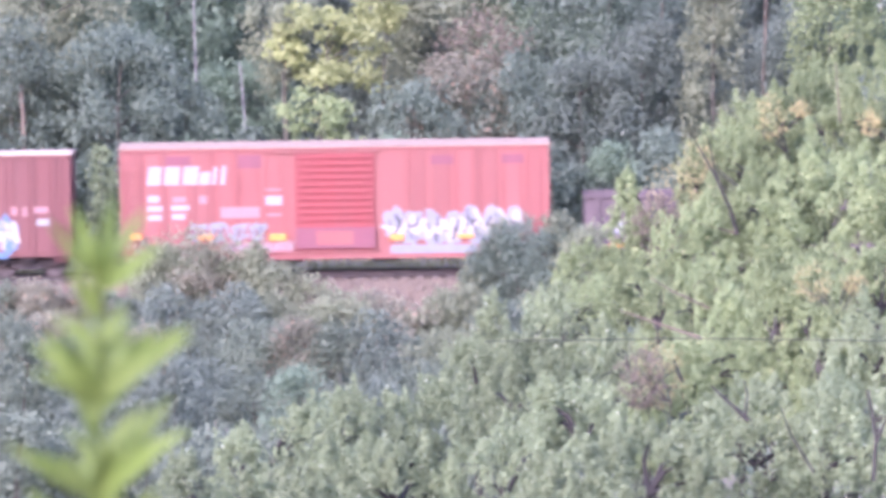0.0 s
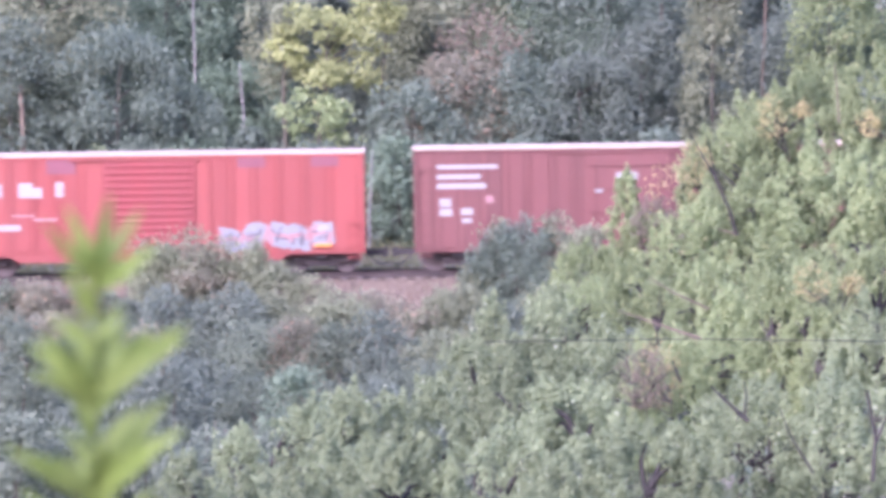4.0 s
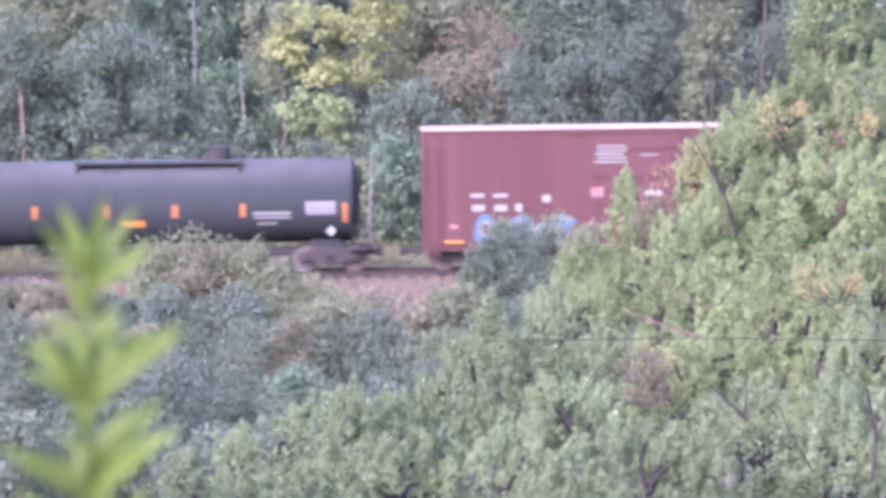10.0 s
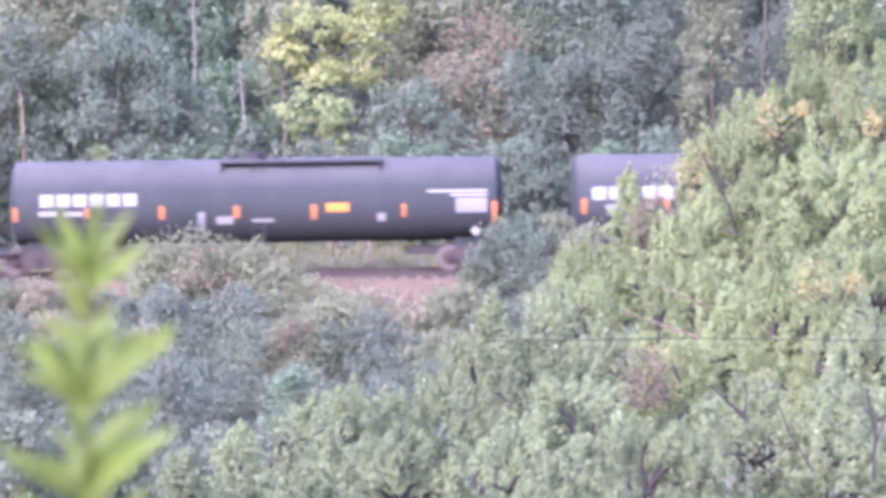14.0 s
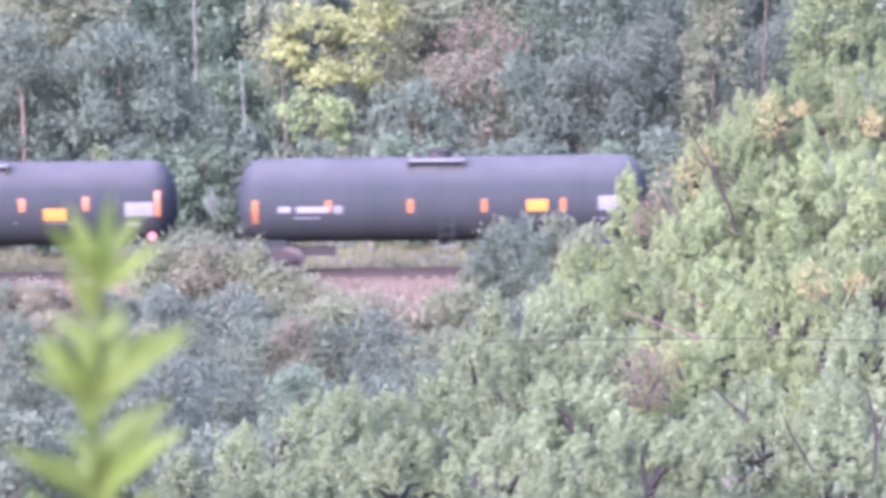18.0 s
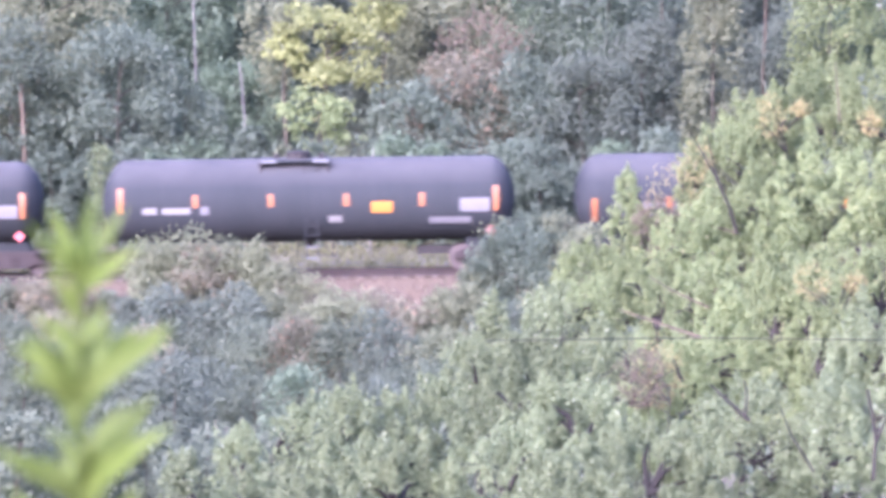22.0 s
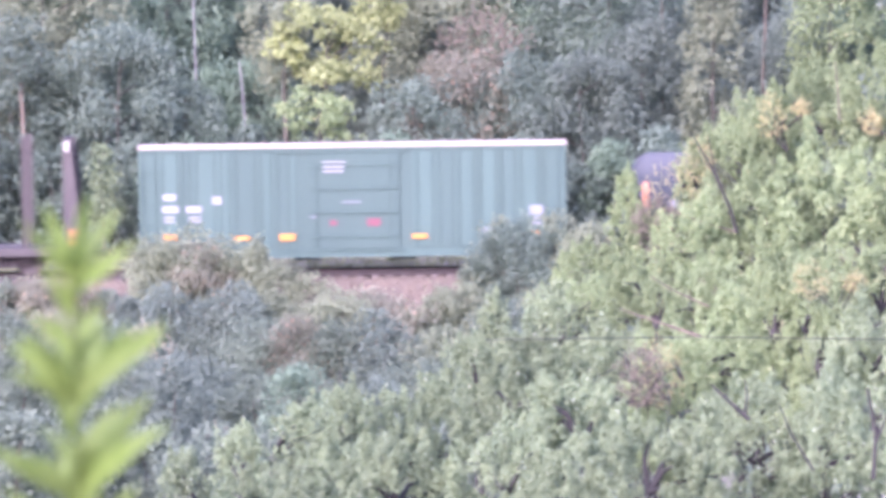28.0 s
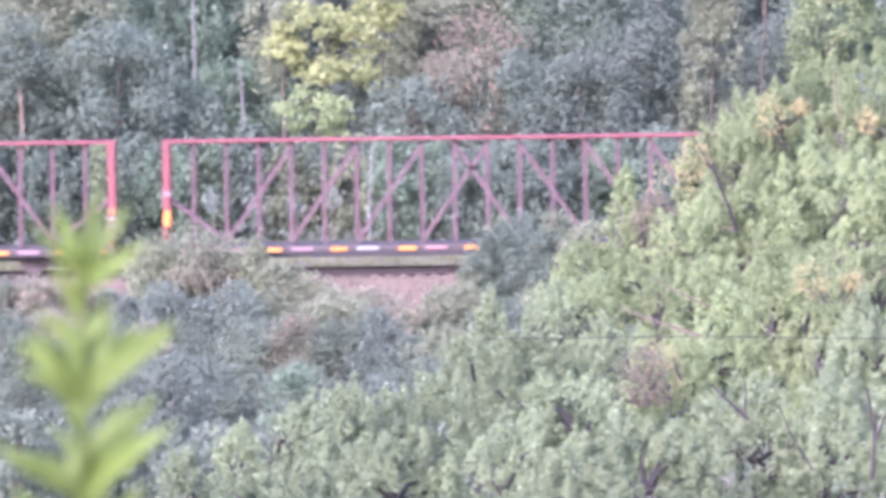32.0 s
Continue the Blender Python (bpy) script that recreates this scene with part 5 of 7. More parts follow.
    for s in (-1, 1):
        x = s * (hl - 1.2)
        bm = slab(bmesh.new(), [(x - 0.75, 0.95), (x + 0.75, 0.95), (x + 0.55, axis - radius * 0.9), (x - 0.55, axis - radius * 0.9)], -0.62, 0.62)
        bmesh.ops.recalc_face_normals(bm, faces=bm.faces)
        part("saddle", bm, P, top)
        xe = s * (hl + 0.05)
        part("end_platform", boxm(xe - 0.4, -1.45, 1.02, xe + 0.4, 1.45, 1.08, 0.01), STEEL, top)
        for y in (-1.4, 1.4):
            bm = bmesh.new()
            rod(bm, (xe - 0.3, y, 1.05), (xe - 0.3, y, 1.9), 0.02, seg=5)
            rod(bm, (xe + 0.3, y, 1.05), (xe + 0.3, y, 1.9), 0.02, seg=5)
            rod(bm, (xe - 0.3, y, 1.9), (xe + 0.3, y, 1.9), 0.02, seg=5)
            rod(bm, (xe, y, 0.4), (xe, y, 1.05), 0.02, seg=5)
            part("end_rail", bm, STEEL, top)
    part("outlet", rod(bmesh.new(), (0, 0, axis - radius + 0.05), (0, 0, axis - radius - 0.22), 0.16, seg=12), STEEL, top)
    running_gear(top, length, 1.08)
    return tagged(top, label, "tank car", group="cars of the train")


def tank_mark(top, name, material, radius, axis, x0, z0, x1, z1):
    """A panel that follows the curve of the tank shell."""
    k = 5
    bm = bmesh.new()
    rows = []
    for i in range(k):
        z = z0 + (z1 - z0) * i / (k - 1)
        c = math.asin(max(-0.98, min(0.98, (z - axis) / radius)))
        y0, y1 = -(radius + 0.012) * math.cos(c), -(radius - 0.004) * math.cos(c)
        rows.append([bm.verts.new((x0, y0, z)), bm.verts.new((x1, y0, z)), bm.verts.new((x1, y1, z)), bm.verts.new((x0, y1, z))])
    for a, b in zip(rows, rows[1:]):
        for j in range(4):
            bm.faces.new((a[j], a[(j + 1) % 4], b[(j + 1) % 4], b[j]))
    bm.faces.new(rows[0][::-1])
    bm.faces.new(rows[-1])
    bmesh.ops.recalc_face_normals(bm, faces=bm.faces)
    return part(name, bm, material, top)


def tank_emblem(top, radius, axis, x0, z0, x1, z1):
    w = (x1 - x0) / 6
    for i in range(6):
        tank_mark(top, "emblem_block", WHITE, radius, axis, x0 + i * w + 0.055, z0, x0 + (i + 1) * w - 0.055, z1)


def placard(top, radius, axis, x, z, material):
    y = -math.sqrt(max(0.05, radius ** 2 - (z - axis) ** 2))
    bm = slab(bmesh.new(), [(x - 0.2, z), (x, z - 0.2), (x + 0.2, z), (x, z + 0.2)], FACE - 0.06, FACE - 0.04)
    box(bm, x - 0.03, FACE - 0.04, z - 0.03, x + 0.03, y + 0.03, z + 0.03)
    bmesh.ops.recalc_face_normals(bm, faces=bm.faces)
    part("placard", bm, material, top, "diamond hazard placard")


def flatcar(length, stakes, bulk):
    """A bulkhead flat car: deck with deep side sill, stakes, braced bulkheads."""
    top = new("bulkhead_flat_car")
    P = PAINT["flat"]
    hl = length / 2
    part("deck", boxm(-hl, FACE + 0.05, 1.02, hl, -FACE - 0.05, 1.22, 0.015), P, top)
    for s in (-1, 1):
        bm = bmesh.new()
        pts = [(-hl, 1.2), (hl, 1.2), (hl, 0.92), (hl - 4.4, 0.92), (hl - 5.2, 0.78), (-hl + 5.2, 0.78), (-hl + 4.4, 0.92), (-hl, 0.92)]
        slab(bm, pts, s * 1.5 - 0.05, s * 1.5 + 0.05)
        bmesh.ops.recalc_face_normals(bm, faces=bm.faces)
        part("side_sill", bm, P, top, "fishbelly side sill")
    part("center_sill", boxm(-hl, -0.35, 0.7, hl, 0.35, 1.02, 0.02), STEEL, top)
    for x in stakes:
        for y in (-1.35, 1.35):
            bm = bmesh.new()
            sec = [(-0.10, -0.08), (-0.075, -0.08), (-0.075, -0.012), (0.075, -0.012), (0.075, -0.08), (0.10, -0.08),
                   (0.10, 0.08), (0.075, 0.08), (0.075, 0.012), (-0.075, 0.012), (-0.075, 0.08), (-0.10, 0.08)]
            lo = [bm.verts.new((x + u, y + w, 1.2)) for u, w in sec]
            hi = [bm.verts.new((x + u, y + w, 5.3)) for u, w in sec]
            for i in range(12):
                bm.faces.new((lo[i], lo[(i + 1) % 12], hi[(i + 1) % 12], hi[i]))
            bm.faces.new(lo[::-1])
            bm.faces.new(hi)
            part("stake", bm, P, top, "tall steel H-section stake")
    for s in (-1, 1):
        x = s * bulk
        b = part("bulkhead", boxm(min(x, x + s * 0.14), -1.45, 1.2, max(x, x + s * 0.14), 1.45, 5.2, 0.02), P, top, "tall brown end bulkhead")
        for y in (-1.42, -0.5, 0.5, 1.42):
            bm = slab(bmesh.new(), [(x + s * 0.12, 1.18), (s * hl, 1.18), (x + s * 0.30, 5.15), (x + s * 0.12, 5.15)], y - 0.05, y + 0.05)
            bmesh.ops.recalc_face_normals(bm, faces=bm.faces)
            part("brace", bm, P, b)
        mark(top, "reflector", CREAM, min(x + s * 0.05, x + s * 0.25), 4.72, max(x + s * 0.05, x + s * 0.25), 5.12, y=-1.47)
        mark(top, "reflector", ORANGE, min(x + s * 0.15, x + s * 0.6), 1.58, max(x + s * 0.15, x + s * 0.6), 1.88, y=-1.47)
        mark(top, "reflector", AMBER, min(x + s * 0.15, x + s * 0.65), 1.32, max(x + s * 0.15, x + s * 0.65), 1.48, y=-1.47)
    running_gear(top, length, 2.9)
    return tagged(top, "brown bulkhead flat car with empty deck and tall stakes", "freight car", group="cars of the train")


def centerbeam(length):
    """A centerbeam flat car: truss fence of posts and diagonals along the middle."""
    top = new("centerbeam_flat_car")
    P = PAINT["beam"]
    hl = length / 2
    part("deck", boxm(-hl, FACE, 0.95, hl, -FACE, 1.13, 0.015), PAINT["flat"], top)
    part("side_sill", slab(bmesh.new(), [(-hl, 0.97), (-hl, 0.85), (-hl + 4, 0.85), (-hl + 5.5, 0.72), (hl - 5.5, 0.72), (hl - 4, 0.85), (hl, 0.85), (hl, 0.97)], FACE + 0.02, FACE + 0.12), STEEL, top)
    part("center_sill", boxm(-hl, -0.35, 0.66, hl, 0.35, 0.95, 0.02), STEEL, top)
    zt = 4.97
    part("top_chord", boxm(-hl, -0.30, zt - 0.07, hl, 0.30, zt + 0.06, 0.03), P, top)
    for s in (-1, 1):
        x = s * (hl - 0.14)
        b = part("end_post", boxm(x - 0.14, -0.45, 1.12, x + 0.14, 0.45, zt, 0.03), P, top)
        part("end_bulkhead", boxm(x - 0.06, -1.4, 1.12, x + 0.06, -0.45, 1.9, 0.02), P, top)
        part("end_bulkhead", boxm(x - 0.06, 0.45, 1.12, x + 0.06, 1.4, 1.9, 0.02), P, top)
        if s > 0:
            part("reflector", boxm(x - 0.13, -0.50, 1.4, x + 0.13, -0.45, 1.95), WHITE, b)
            part("reflector", boxm(x - 0.13, -0.50, 2.35, x + 0.13, -0.45, 2.55), ORANGE, b)
            part("reflector", boxm(x - 0.13, -0.50, 2.1, x + 0.13, -0.45, 2.22), WHITE, b)
        else:
            part("reflector", boxm(x - 0.12, -0.50, 1.35, x + 0.12, -0.45, 2.45), AMBER, b)
            part("reflector", boxm(x - 0.13, -0.50, 2.95, x + 0.13, -0.45, 3.15), FADED, b)
    d = 1.2
    for k in range(9):
        for s in (-1, 1):
            x = s * (0.5 + k) * d
            part("post", boxm(x - 0.075, -0.1, 1.12, x + 0.075, 0.1, zt - 0.08, 0.02), BEAMPOST, top)
    w = 0.075

    def brace(xa, za, xb, zb):
        dx, dz = xb - xa, zb - za
        ln = math.hypot(dx, dz)
        nx, nz = -dz / ln * w, dx / ln * w
        bm = slab(bmesh.new(), [(xa + nx, za + nz), (xa - nx, za - nz), (xb - nx, zb - nz), (xb + nx, zb + nz)], -0.12, 0.12)
        bmesh.ops.recalc_face_normals(bm, faces=bm.faces)
        part("diagonal", bm, BEAMPOST, top)

    for k in (-0.5, 1.5, 3.5, 5.5):
        for s in (-1, 1):
            brace(s * k * d, zt - 0.25, s * (k + 2) * d, 1.25)
    for s in (-1, 1):
        brace(s * (hl - 0.2), 2.9, s * 7.5 * d, 1.25)
    for k, back in enumerate((0.31, 1.54, 3.9, 6.3, 8.6, 11.0, 13.4, 15.9, 18.3, 20.9)):
        x = hl - back - 0.6
        mark(top, "reflector", AMBER, x, 0.95, x + 0.6, 1.10)
        if k > 1:
            mark(top, "stencil_bar", (FADED, WHITE, PINKP)[k % 3], x + 0.95, 0.97, x + 1.75, 1.11)
    running_gear(top, length, 2.15)
    return tagged(top, "red steel centerbeam flat car, empty", "freight car", group="cars of the train")


def gondola(length):
    top = new("gondola_car")
    P = PAINT["rust"]
    hl = length / 2
    part("floor_pan", boxm(-hl, FACE + 0.05, 0.95, hl, -FACE - 0.05, 1.1, 0.02), P, top)
    for s in (-1, 1):
        part("side_wall", boxm(-hl, min(s * 1.5, s * 1.43), 0.9, hl, max(s * 1.5, s * 1.43), 2.85, 0.01), P, top)
        part("top_rail", boxm(-hl - 0.02, min(s * 1.42, s * 1.58), 2.82, hl + 0.02, max(s * 1.42, s * 1.58), 2.98, 0.02), P, top)
        part("end_wall", boxm(min(s * hl, s * (hl - 0.08)), -1.43, 1.0, max(s * hl, s * (hl - 0.08)), 1.43, 2.9, 0.01), P, top)
        for i in range(14):
            x = -hl + 0.5 + i * (length - 1.0) / 13
            part("side_post", boxm(x - 0.07, min(s * 1.5, s * 1.6), 0.9, x + 0.07, max(s * 1.5, s * 1.6), 2.82, 0.015), P, top)
    mark(top, "reflector", AMBER, -hl + 0.9, 1.05, -hl + 1.5, 1.18)
    mark(top, "stencil_bar", GREY, -hl + 1.0, 1.5, -hl + 1.4, 2.0)
    running_gear(top, length)
    return tagged(top, "dark rust-brown open gondola car", "freight car", group="cars of the train")


c = gondola(16.36)
cars.append((c, 13.37))

c = boxcar("sun-faded red boxcar with grey roof and white graffiti", 15.66, 0.95, 4.81, "pink", ROOF_GREY, [-7.07, -6.20, -5.21, -4.47, -3.56, -2.62, -1.85, 2.62, 3.48, 4.35, 5.21, 6.08, 6.94], (-1.44, 1.46), 14, DOOR_RED, 0.045, 0.20)
mark(c, "patch_panel", PATCH, -6.16, 4.23, -5.25, 4.56)
mark(c, "patch_panel", PATCH, -3.52, 4.10, -2.66, 4.57)
mark(c, "patch_panel", PATCH, 3.52, 4.15, 4.33, 4.48)
mark(c, "patch_panel", PATCH, 6.10, 4.16, 6.90, 4.49)
lettering(c, WHITE, -6.86, 3.51, -3.89, 4.19, [(0, 0.17, 1), (0.205, 0.19, 1), (0.435, 0.19, 1), (0.64, 0.13, 0.7), (0.80, 0.05, 0.95), (0.90, 0.06, 1)], slant=0.08)
mark(c, "stencil_bar", WHITE, -6.82, 2.88, -6.39, 3.13)
mark(c, "stencil_bar", WHITE, -6.86, 2.55, -6.28, 2.76)
mark(c, "stencil_bar", WHITE, -6.84, 2.22, -6.32, 2.43)
mark(c, "stencil_bar", WHITE, -5.99, 2.58, -5.31, 2.77)
mark(c, "stencil_bar", WHITE, -5.95, 2.25, -5.46, 2.46)
mark(c, "stencil_bar", WHITE, -2.53, 2.74, -1.92, 3.07)
mark(c, "stencil_bar", FADED, -5.93, 2.87, -5.42, 3.08)
mark(c, "stencil_bar", FADED, -4.96, 2.82, -4.66, 3.11)
mark(c, "stencil_bar", FADED, -2.53, 3.26, -1.96, 3.34)
mark(c, "stencil_bar", FADED, -2.49, 2.33, -1.96, 2.43)
mark(c, "stencil_bar", FADED, -4.18, 2.28, -2.74, 2.68)
mark(c, "reflector", AMBER, -7.52, 1.53, -7.07, 1.75, thick=0.128)
mark(c, "reflector", AMBER, -5.01, 1.49, -4.49, 1.68, thick=0.128)
mark(c, "reflector", AMBER, -2.41, 1.44, -1.79, 1.69, thick=0.128)
mark(c, "reflector", AMBER, 2.00, 1.40, 2.49, 1.63, thick=0.128)
mark(c, "reflector", AMBER, 4.47, 1.45, 5.05, 1.60, thick=0.128)
mark(c, "reflector", AMBER, 6.32, 1.39, 6.84, 1.57, thick=0.128)
graffiti(c, -5.31, 1.48, -2.53, 2.10, 4, SILVER, PAINT["pink"], BLACKP, 3)
graffiti(c, -4.08, 0.99, -1.50, 1.41, 4, FADED, SILVER, PINKP, 4)
graffiti(c, 1.83, 1.25, 6.84, 2.49, 7, SILVER, CREAM, BLACKP, 5)
mark(c, "graffiti", SILVER, 2.00, 0.91, 5.19, 1.22)
mark(c, "door_panel", PATCH, -1.44, 1.14, 1.46, 1.89, thick=0.155)
mark(c, "door_panel", PAINT["pink"], -0.68, 1.27, 0.66, 1.76, thick=0.16)
cars.append((c, -3.93))

c = boxcar("brown-red boxcar with pale roof and blue graffiti", 15.49, 0.95, 4.67, "brick", ROOF_WHITE, [-6.84, -5.97, -5.19, -4.45, -3.54, -2.62, -1.90, 2.22, 3.05, 3.91, 4.74, 5.56, 6.39, 7.17], (-1.59, 1.50), 0, None, 0.045, 0.12)
mark(c, "stencil_bar", WHITE, -6.94, 3.99, -4.74, 4.20)
mark(c, "stencil_bar", WHITE, -6.94, 3.64, -5.36, 3.87)
mark(c, "stencil_bar", WHITE, -6.94, 3.29, -5.19, 3.52)
mark(c, "stencil_bar", WHITE, -6.90, 2.68, -6.55, 2.97)
mark(c, "stencil_bar", WHITE, -5.19, 2.78, -4.92, 3.05)
mark(c, "stencil_bar", WHITE, -6.94, 2.35, -6.47, 2.60)
mark(c, "stencil_bar", WHITE, -6.16, 2.34, -5.71, 2.59)
mark(c, "stencil_bar", WHITE, -6.84, 2.02, -6.55, 2.22)
mark(c, "stencil_bar", WHITE, -6.06, 2.09, -5.71, 2.21)
mark(c, "stencil_bar", WHITE, -0.41, 3.56, 0.37, 3.85, thick=0.126)
mark(c, "stencil_bar", WHITE, -1.28, 3.14, -0.95, 3.27, thick=0.126)
mark(c, "stencil_bar", WHITE, -0.62, 2.34, 0.49, 2.41, thick=0.126)
mark(c, "stencil_bar", WHITE, -0.08, 2.01, 0.08, 2.14, thick=0.126)
mark(c, "stencil_bar", WHITE, 6.49, 2.09, 6.96, 2.34)
mark(c, "stencil_bar", FADED, -1.38, 1.53, -0.45, 1.69, thick=0.126)
mark(c, "stencil_bar", FADED, 5.56, 2.48, 5.77, 2.79)
mark(c, "stencil_bar", FADED, 5.99, 2.43, 6.14, 2.78)
mark(c, "stencil_bar", FADED, 6.39, 2.55, 6.92, 2.79)
graffiti(c, -6.18, 1.16, -1.69, 2.15, 6, SILVER, CREAM, BLUE, 6)
graffiti(c, 1.98, 1.09, 5.77, 2.38, 6, BLUE, CREAM, SILVER, 7)
mark(c, "graffiti", TEAL, 1.61, 0.95, 2.84, 1.24)
mark(c, "graffiti", BLUE, 3.67, 0.90, 5.42, 1.13)
mark(c, "reflector", AMBER, -6.84, 1.36, -6.32, 1.50, thick=0.128)
cars.append((c, -21.31))

c = boxcar("brown-red boxcar with pale roof and white graffiti", 15.64, 0.95, 4.68, "brick", ROOF_WHITE, [-6.95, -6.09, -5.26, -4.48, -3.66, -2.73, -1.97, 2.21, 3.04, 3.86, 4.69, 5.51, 6.33, 7.16], (-1.56, 1.53), 0, None, 0.045, 0.12)
mark(c, "stencil_bar", WHITE, -6.99, 3.98, -4.77, 4.14)
mark(c, "stencil_bar", WHITE, -6.99, 3.61, -5.39, 3.79)
mark(c, "stencil_bar", WHITE, -6.99, 3.26, -5.20, 3.46)
mark(c, "stencil_bar", WHITE, -6.91, 2.60, -6.48, 2.91)
mark(c, "stencil_bar", WHITE, -6.13, 2.30, -5.68, 2.55)
mark(c, "stencil_bar", WHITE, -6.91, 2.27, -6.44, 2.54)
mark(c, "stencil_bar", WHITE, -6.09, 2.01, -5.72, 2.18)
mark(c, "stencil_bar", WHITE, -0.44, 3.51, 0.34, 3.80, thick=0.126)
mark(c, "stencil_bar", WHITE, -1.25, 3.07, -0.94, 3.19, thick=0.126)
mark(c, "stencil_bar", WHITE, 6.33, 1.95, 6.89, 2.26)
mark(c, "stencil_bar", WHITE, 6.40, 1.56, 6.85, 1.79)
mark(c, "stencil_bar", FADED, -5.20, 2.73, -4.93, 3.00)
mark(c, "stencil_bar", FADED, 5.57, 1.95, 5.78, 2.77)
mark(c, "stencil_bar", FADED, 5.98, 2.11, 6.15, 2.77)
mark(c, "stencil_bar", FADED, 6.33, 2.51, 6.85, 2.78)
graffiti(c, -0.05, 1.85, 1.39, 2.34, 3, WHITE, SILVER, PINKP, 8, 0.075)
graffiti(c, 1.95, 0.99, 4.13, 2.19, 3, WHITE, WHITE, GREY, 9)
graffiti(c, 4.79, 1.58, 5.53, 1.99, 2, WHITE, FADED, WHITE, 10)
mark(c, "reflector", AMBER, -0.30, 1.48, 0.26, 1.61, thick=0.128)
mark(c, "reflector", AMBER, 3.39, 1.39, 3.90, 1.56, thick=0.128)
mark(c, "reflector", AMBER, -3.14, 1.35, -2.63, 1.48, thick=0.128)
cars.append((c, -39.00))

c = boxcar("bright red boxcar with white skull graffiti", 15.70, 0.95, 4.61, "red", ROOF_WHITE, [-7.02, -5.99, -5.05, -4.18, -3.36, -2.43, 2.20, 3.03, 3.85, 4.78, 5.71, 6.63], (-1.67, 1.69), 13, DOOR_RED, 0.045, 0.12)
mark(c, "patch_panel", PATCH, -7.07, 4.06, -6.04, 4.48)
mark(c, "patch_panel", PATCH, -3.73, 3.98, -2.66, 4.50)
mark(c, "patch_panel", PATCH, 3.23, 4.14, 4.26, 4.51)
mark(c, "patch_panel", PATCH, 5.91, 4.14, 6.94, 4.51)
mark(c, "stencil_bar", WHITE, -6.61, 3.15, -6.18, 3.67)
mark(c, "stencil_bar", WHITE, -5.83, 3.14, -5.36, 3.64)
mark(c, "stencil_bar", WHITE, -4.76, 3.13, -4.24, 3.67)
mark(c, "stencil_bar", WHITE, -4.24, 3.12, -3.89, 3.50)
mark(c, "stencil_bar", WHITE, -3.42, 3.15, -3.11, 3.69)
mark(c, "stencil_bar", WHITE, -7.58, 2.80, -7.31, 3.37)
mark(c, "stencil_bar", WHITE, -6.92, 1.94, -6.20, 2.12)
mark(c, "stencil_bar", WHITE, -5.83, 1.92, -4.70, 2.15)
mark(c, "stencil_bar", WHITE, 6.12, 1.77, 6.53, 2.02)
disc(c, "graffiti", WHITE, -6.49, 2.60, 0.38, 0.36)
disc(c, "graffiti", BLACKP, -6.65, 2.62, 0.09, 0.10, thick=0.056)
disc(c, "graffiti", BLACKP, -6.30, 2.62, 0.09, 0.10, thick=0.056)
mark(c, "graffiti", WHITE, -6.74, 2.16, -6.24, 2.33)
mark(c, "graffiti", FADED, -5.01, 2.43, -4.18, 2.51)
mark(c, "graffiti", FADED, -4.22, 2.27, -3.36, 2.38)
graffiti(c, 2.62, 1.11, 6.74, 2.04, 5, SILVER, FADED, BLACKP, 31)
mark(c, "reflector", AMBER, -7.00, 1.34, -6.08, 1.46, thick=0.128)
mark(c, "reflector", AMBER, 6.02, 1.21, 6.63, 1.33, thick=0.128)
cars.append((c, -56.50))

c = boxcar("sun-faded red boxcar with teal and white graffiti", 15.70, 0.95, 4.76, "pink", ROOF_GREY, [-7.02, -6.12, -5.21, -4.39, -3.52, -2.66, -1.83, 2.49, 3.42, 4.35, 5.17, 5.99, 6.88], (-1.38, 1.57), 15, DOOR_RED, 0.045, 0.20)
mark(c, "patch_panel", PATCH, -6.08, 4.16, -5.25, 4.55)
mark(c, "patch_panel", PATCH, -3.48, 4.13, -2.72, 4.52)
mark(c, "patch_panel", PATCH, 3.46, 4.14, 4.33, 4.47)
mark(c, "patch_panel", PATCH, 6.04, 4.14, 6.84, 4.45)
mark(c, "faded_panel", FADED, -7.77, 1.21, -7.13, 4.68)
lettering(c, WHITE, -6.94, 3.49, -3.83, 4.16, [(0, 0.17, 1), (0.205, 0.19, 1), (0.435, 0.19, 1), (0.64, 0.13, 0.7), (0.80, 0.05, 0.95), (0.90, 0.06, 1)], slant=0.08)
mark(c, "stencil_bar", FADED, -6.82, 2.93, -6.32, 3.06)
mark(c, "stencil_bar", FADED, -5.95, 2.92, -5.42, 3.04)
mark(c, "stencil_bar", FADED, -6.82, 2.33, -6.26, 2.75)
mark(c, "stencil_bar", FADED, -5.95, 2.59, -5.38, 2.73)
mark(c, "stencil_bar", FADED, -2.45, 3.18, -1.94, 3.25)
mark(c, "stencil_bar", FADED, -2.45, 2.30, -1.92, 2.75)
mark(c, "stencil_bar", FADED, -4.41, 2.15, -2.76, 2.56)
mark(c, "graffiti", TEAL, -7.05, 1.00, -1.50, 1.95)
graffiti(c, -6.94, 1.04, -1.50, 2.20, 7, TEAL, SILVER, TEAL, 12)
graffiti(c, 1.71, 1.05, 6.82, 2.58, 7, SILVER, CREAM, BLACKP, 13)
mark(c, "reflector", AMBER, -5.07, 1.48, -4.51, 1.63, thick=0.128)
mark(c, "reflector", AMBER, -2.45, 1.47, -1.92, 1.68, thick=0.128)
mark(c, "reflector", AMBER, 0.06, 0.98, 0.54, 1.11, thick=0.128)
mark(c, "reflector", AMBER, 4.61, 1.42, 5.07, 1.54, thick=0.128)
mark(c, "reflector", AMBER, 7.02, 1.35, 7.48, 1.51, thick=0.128)
cars.append((c, -73.46))

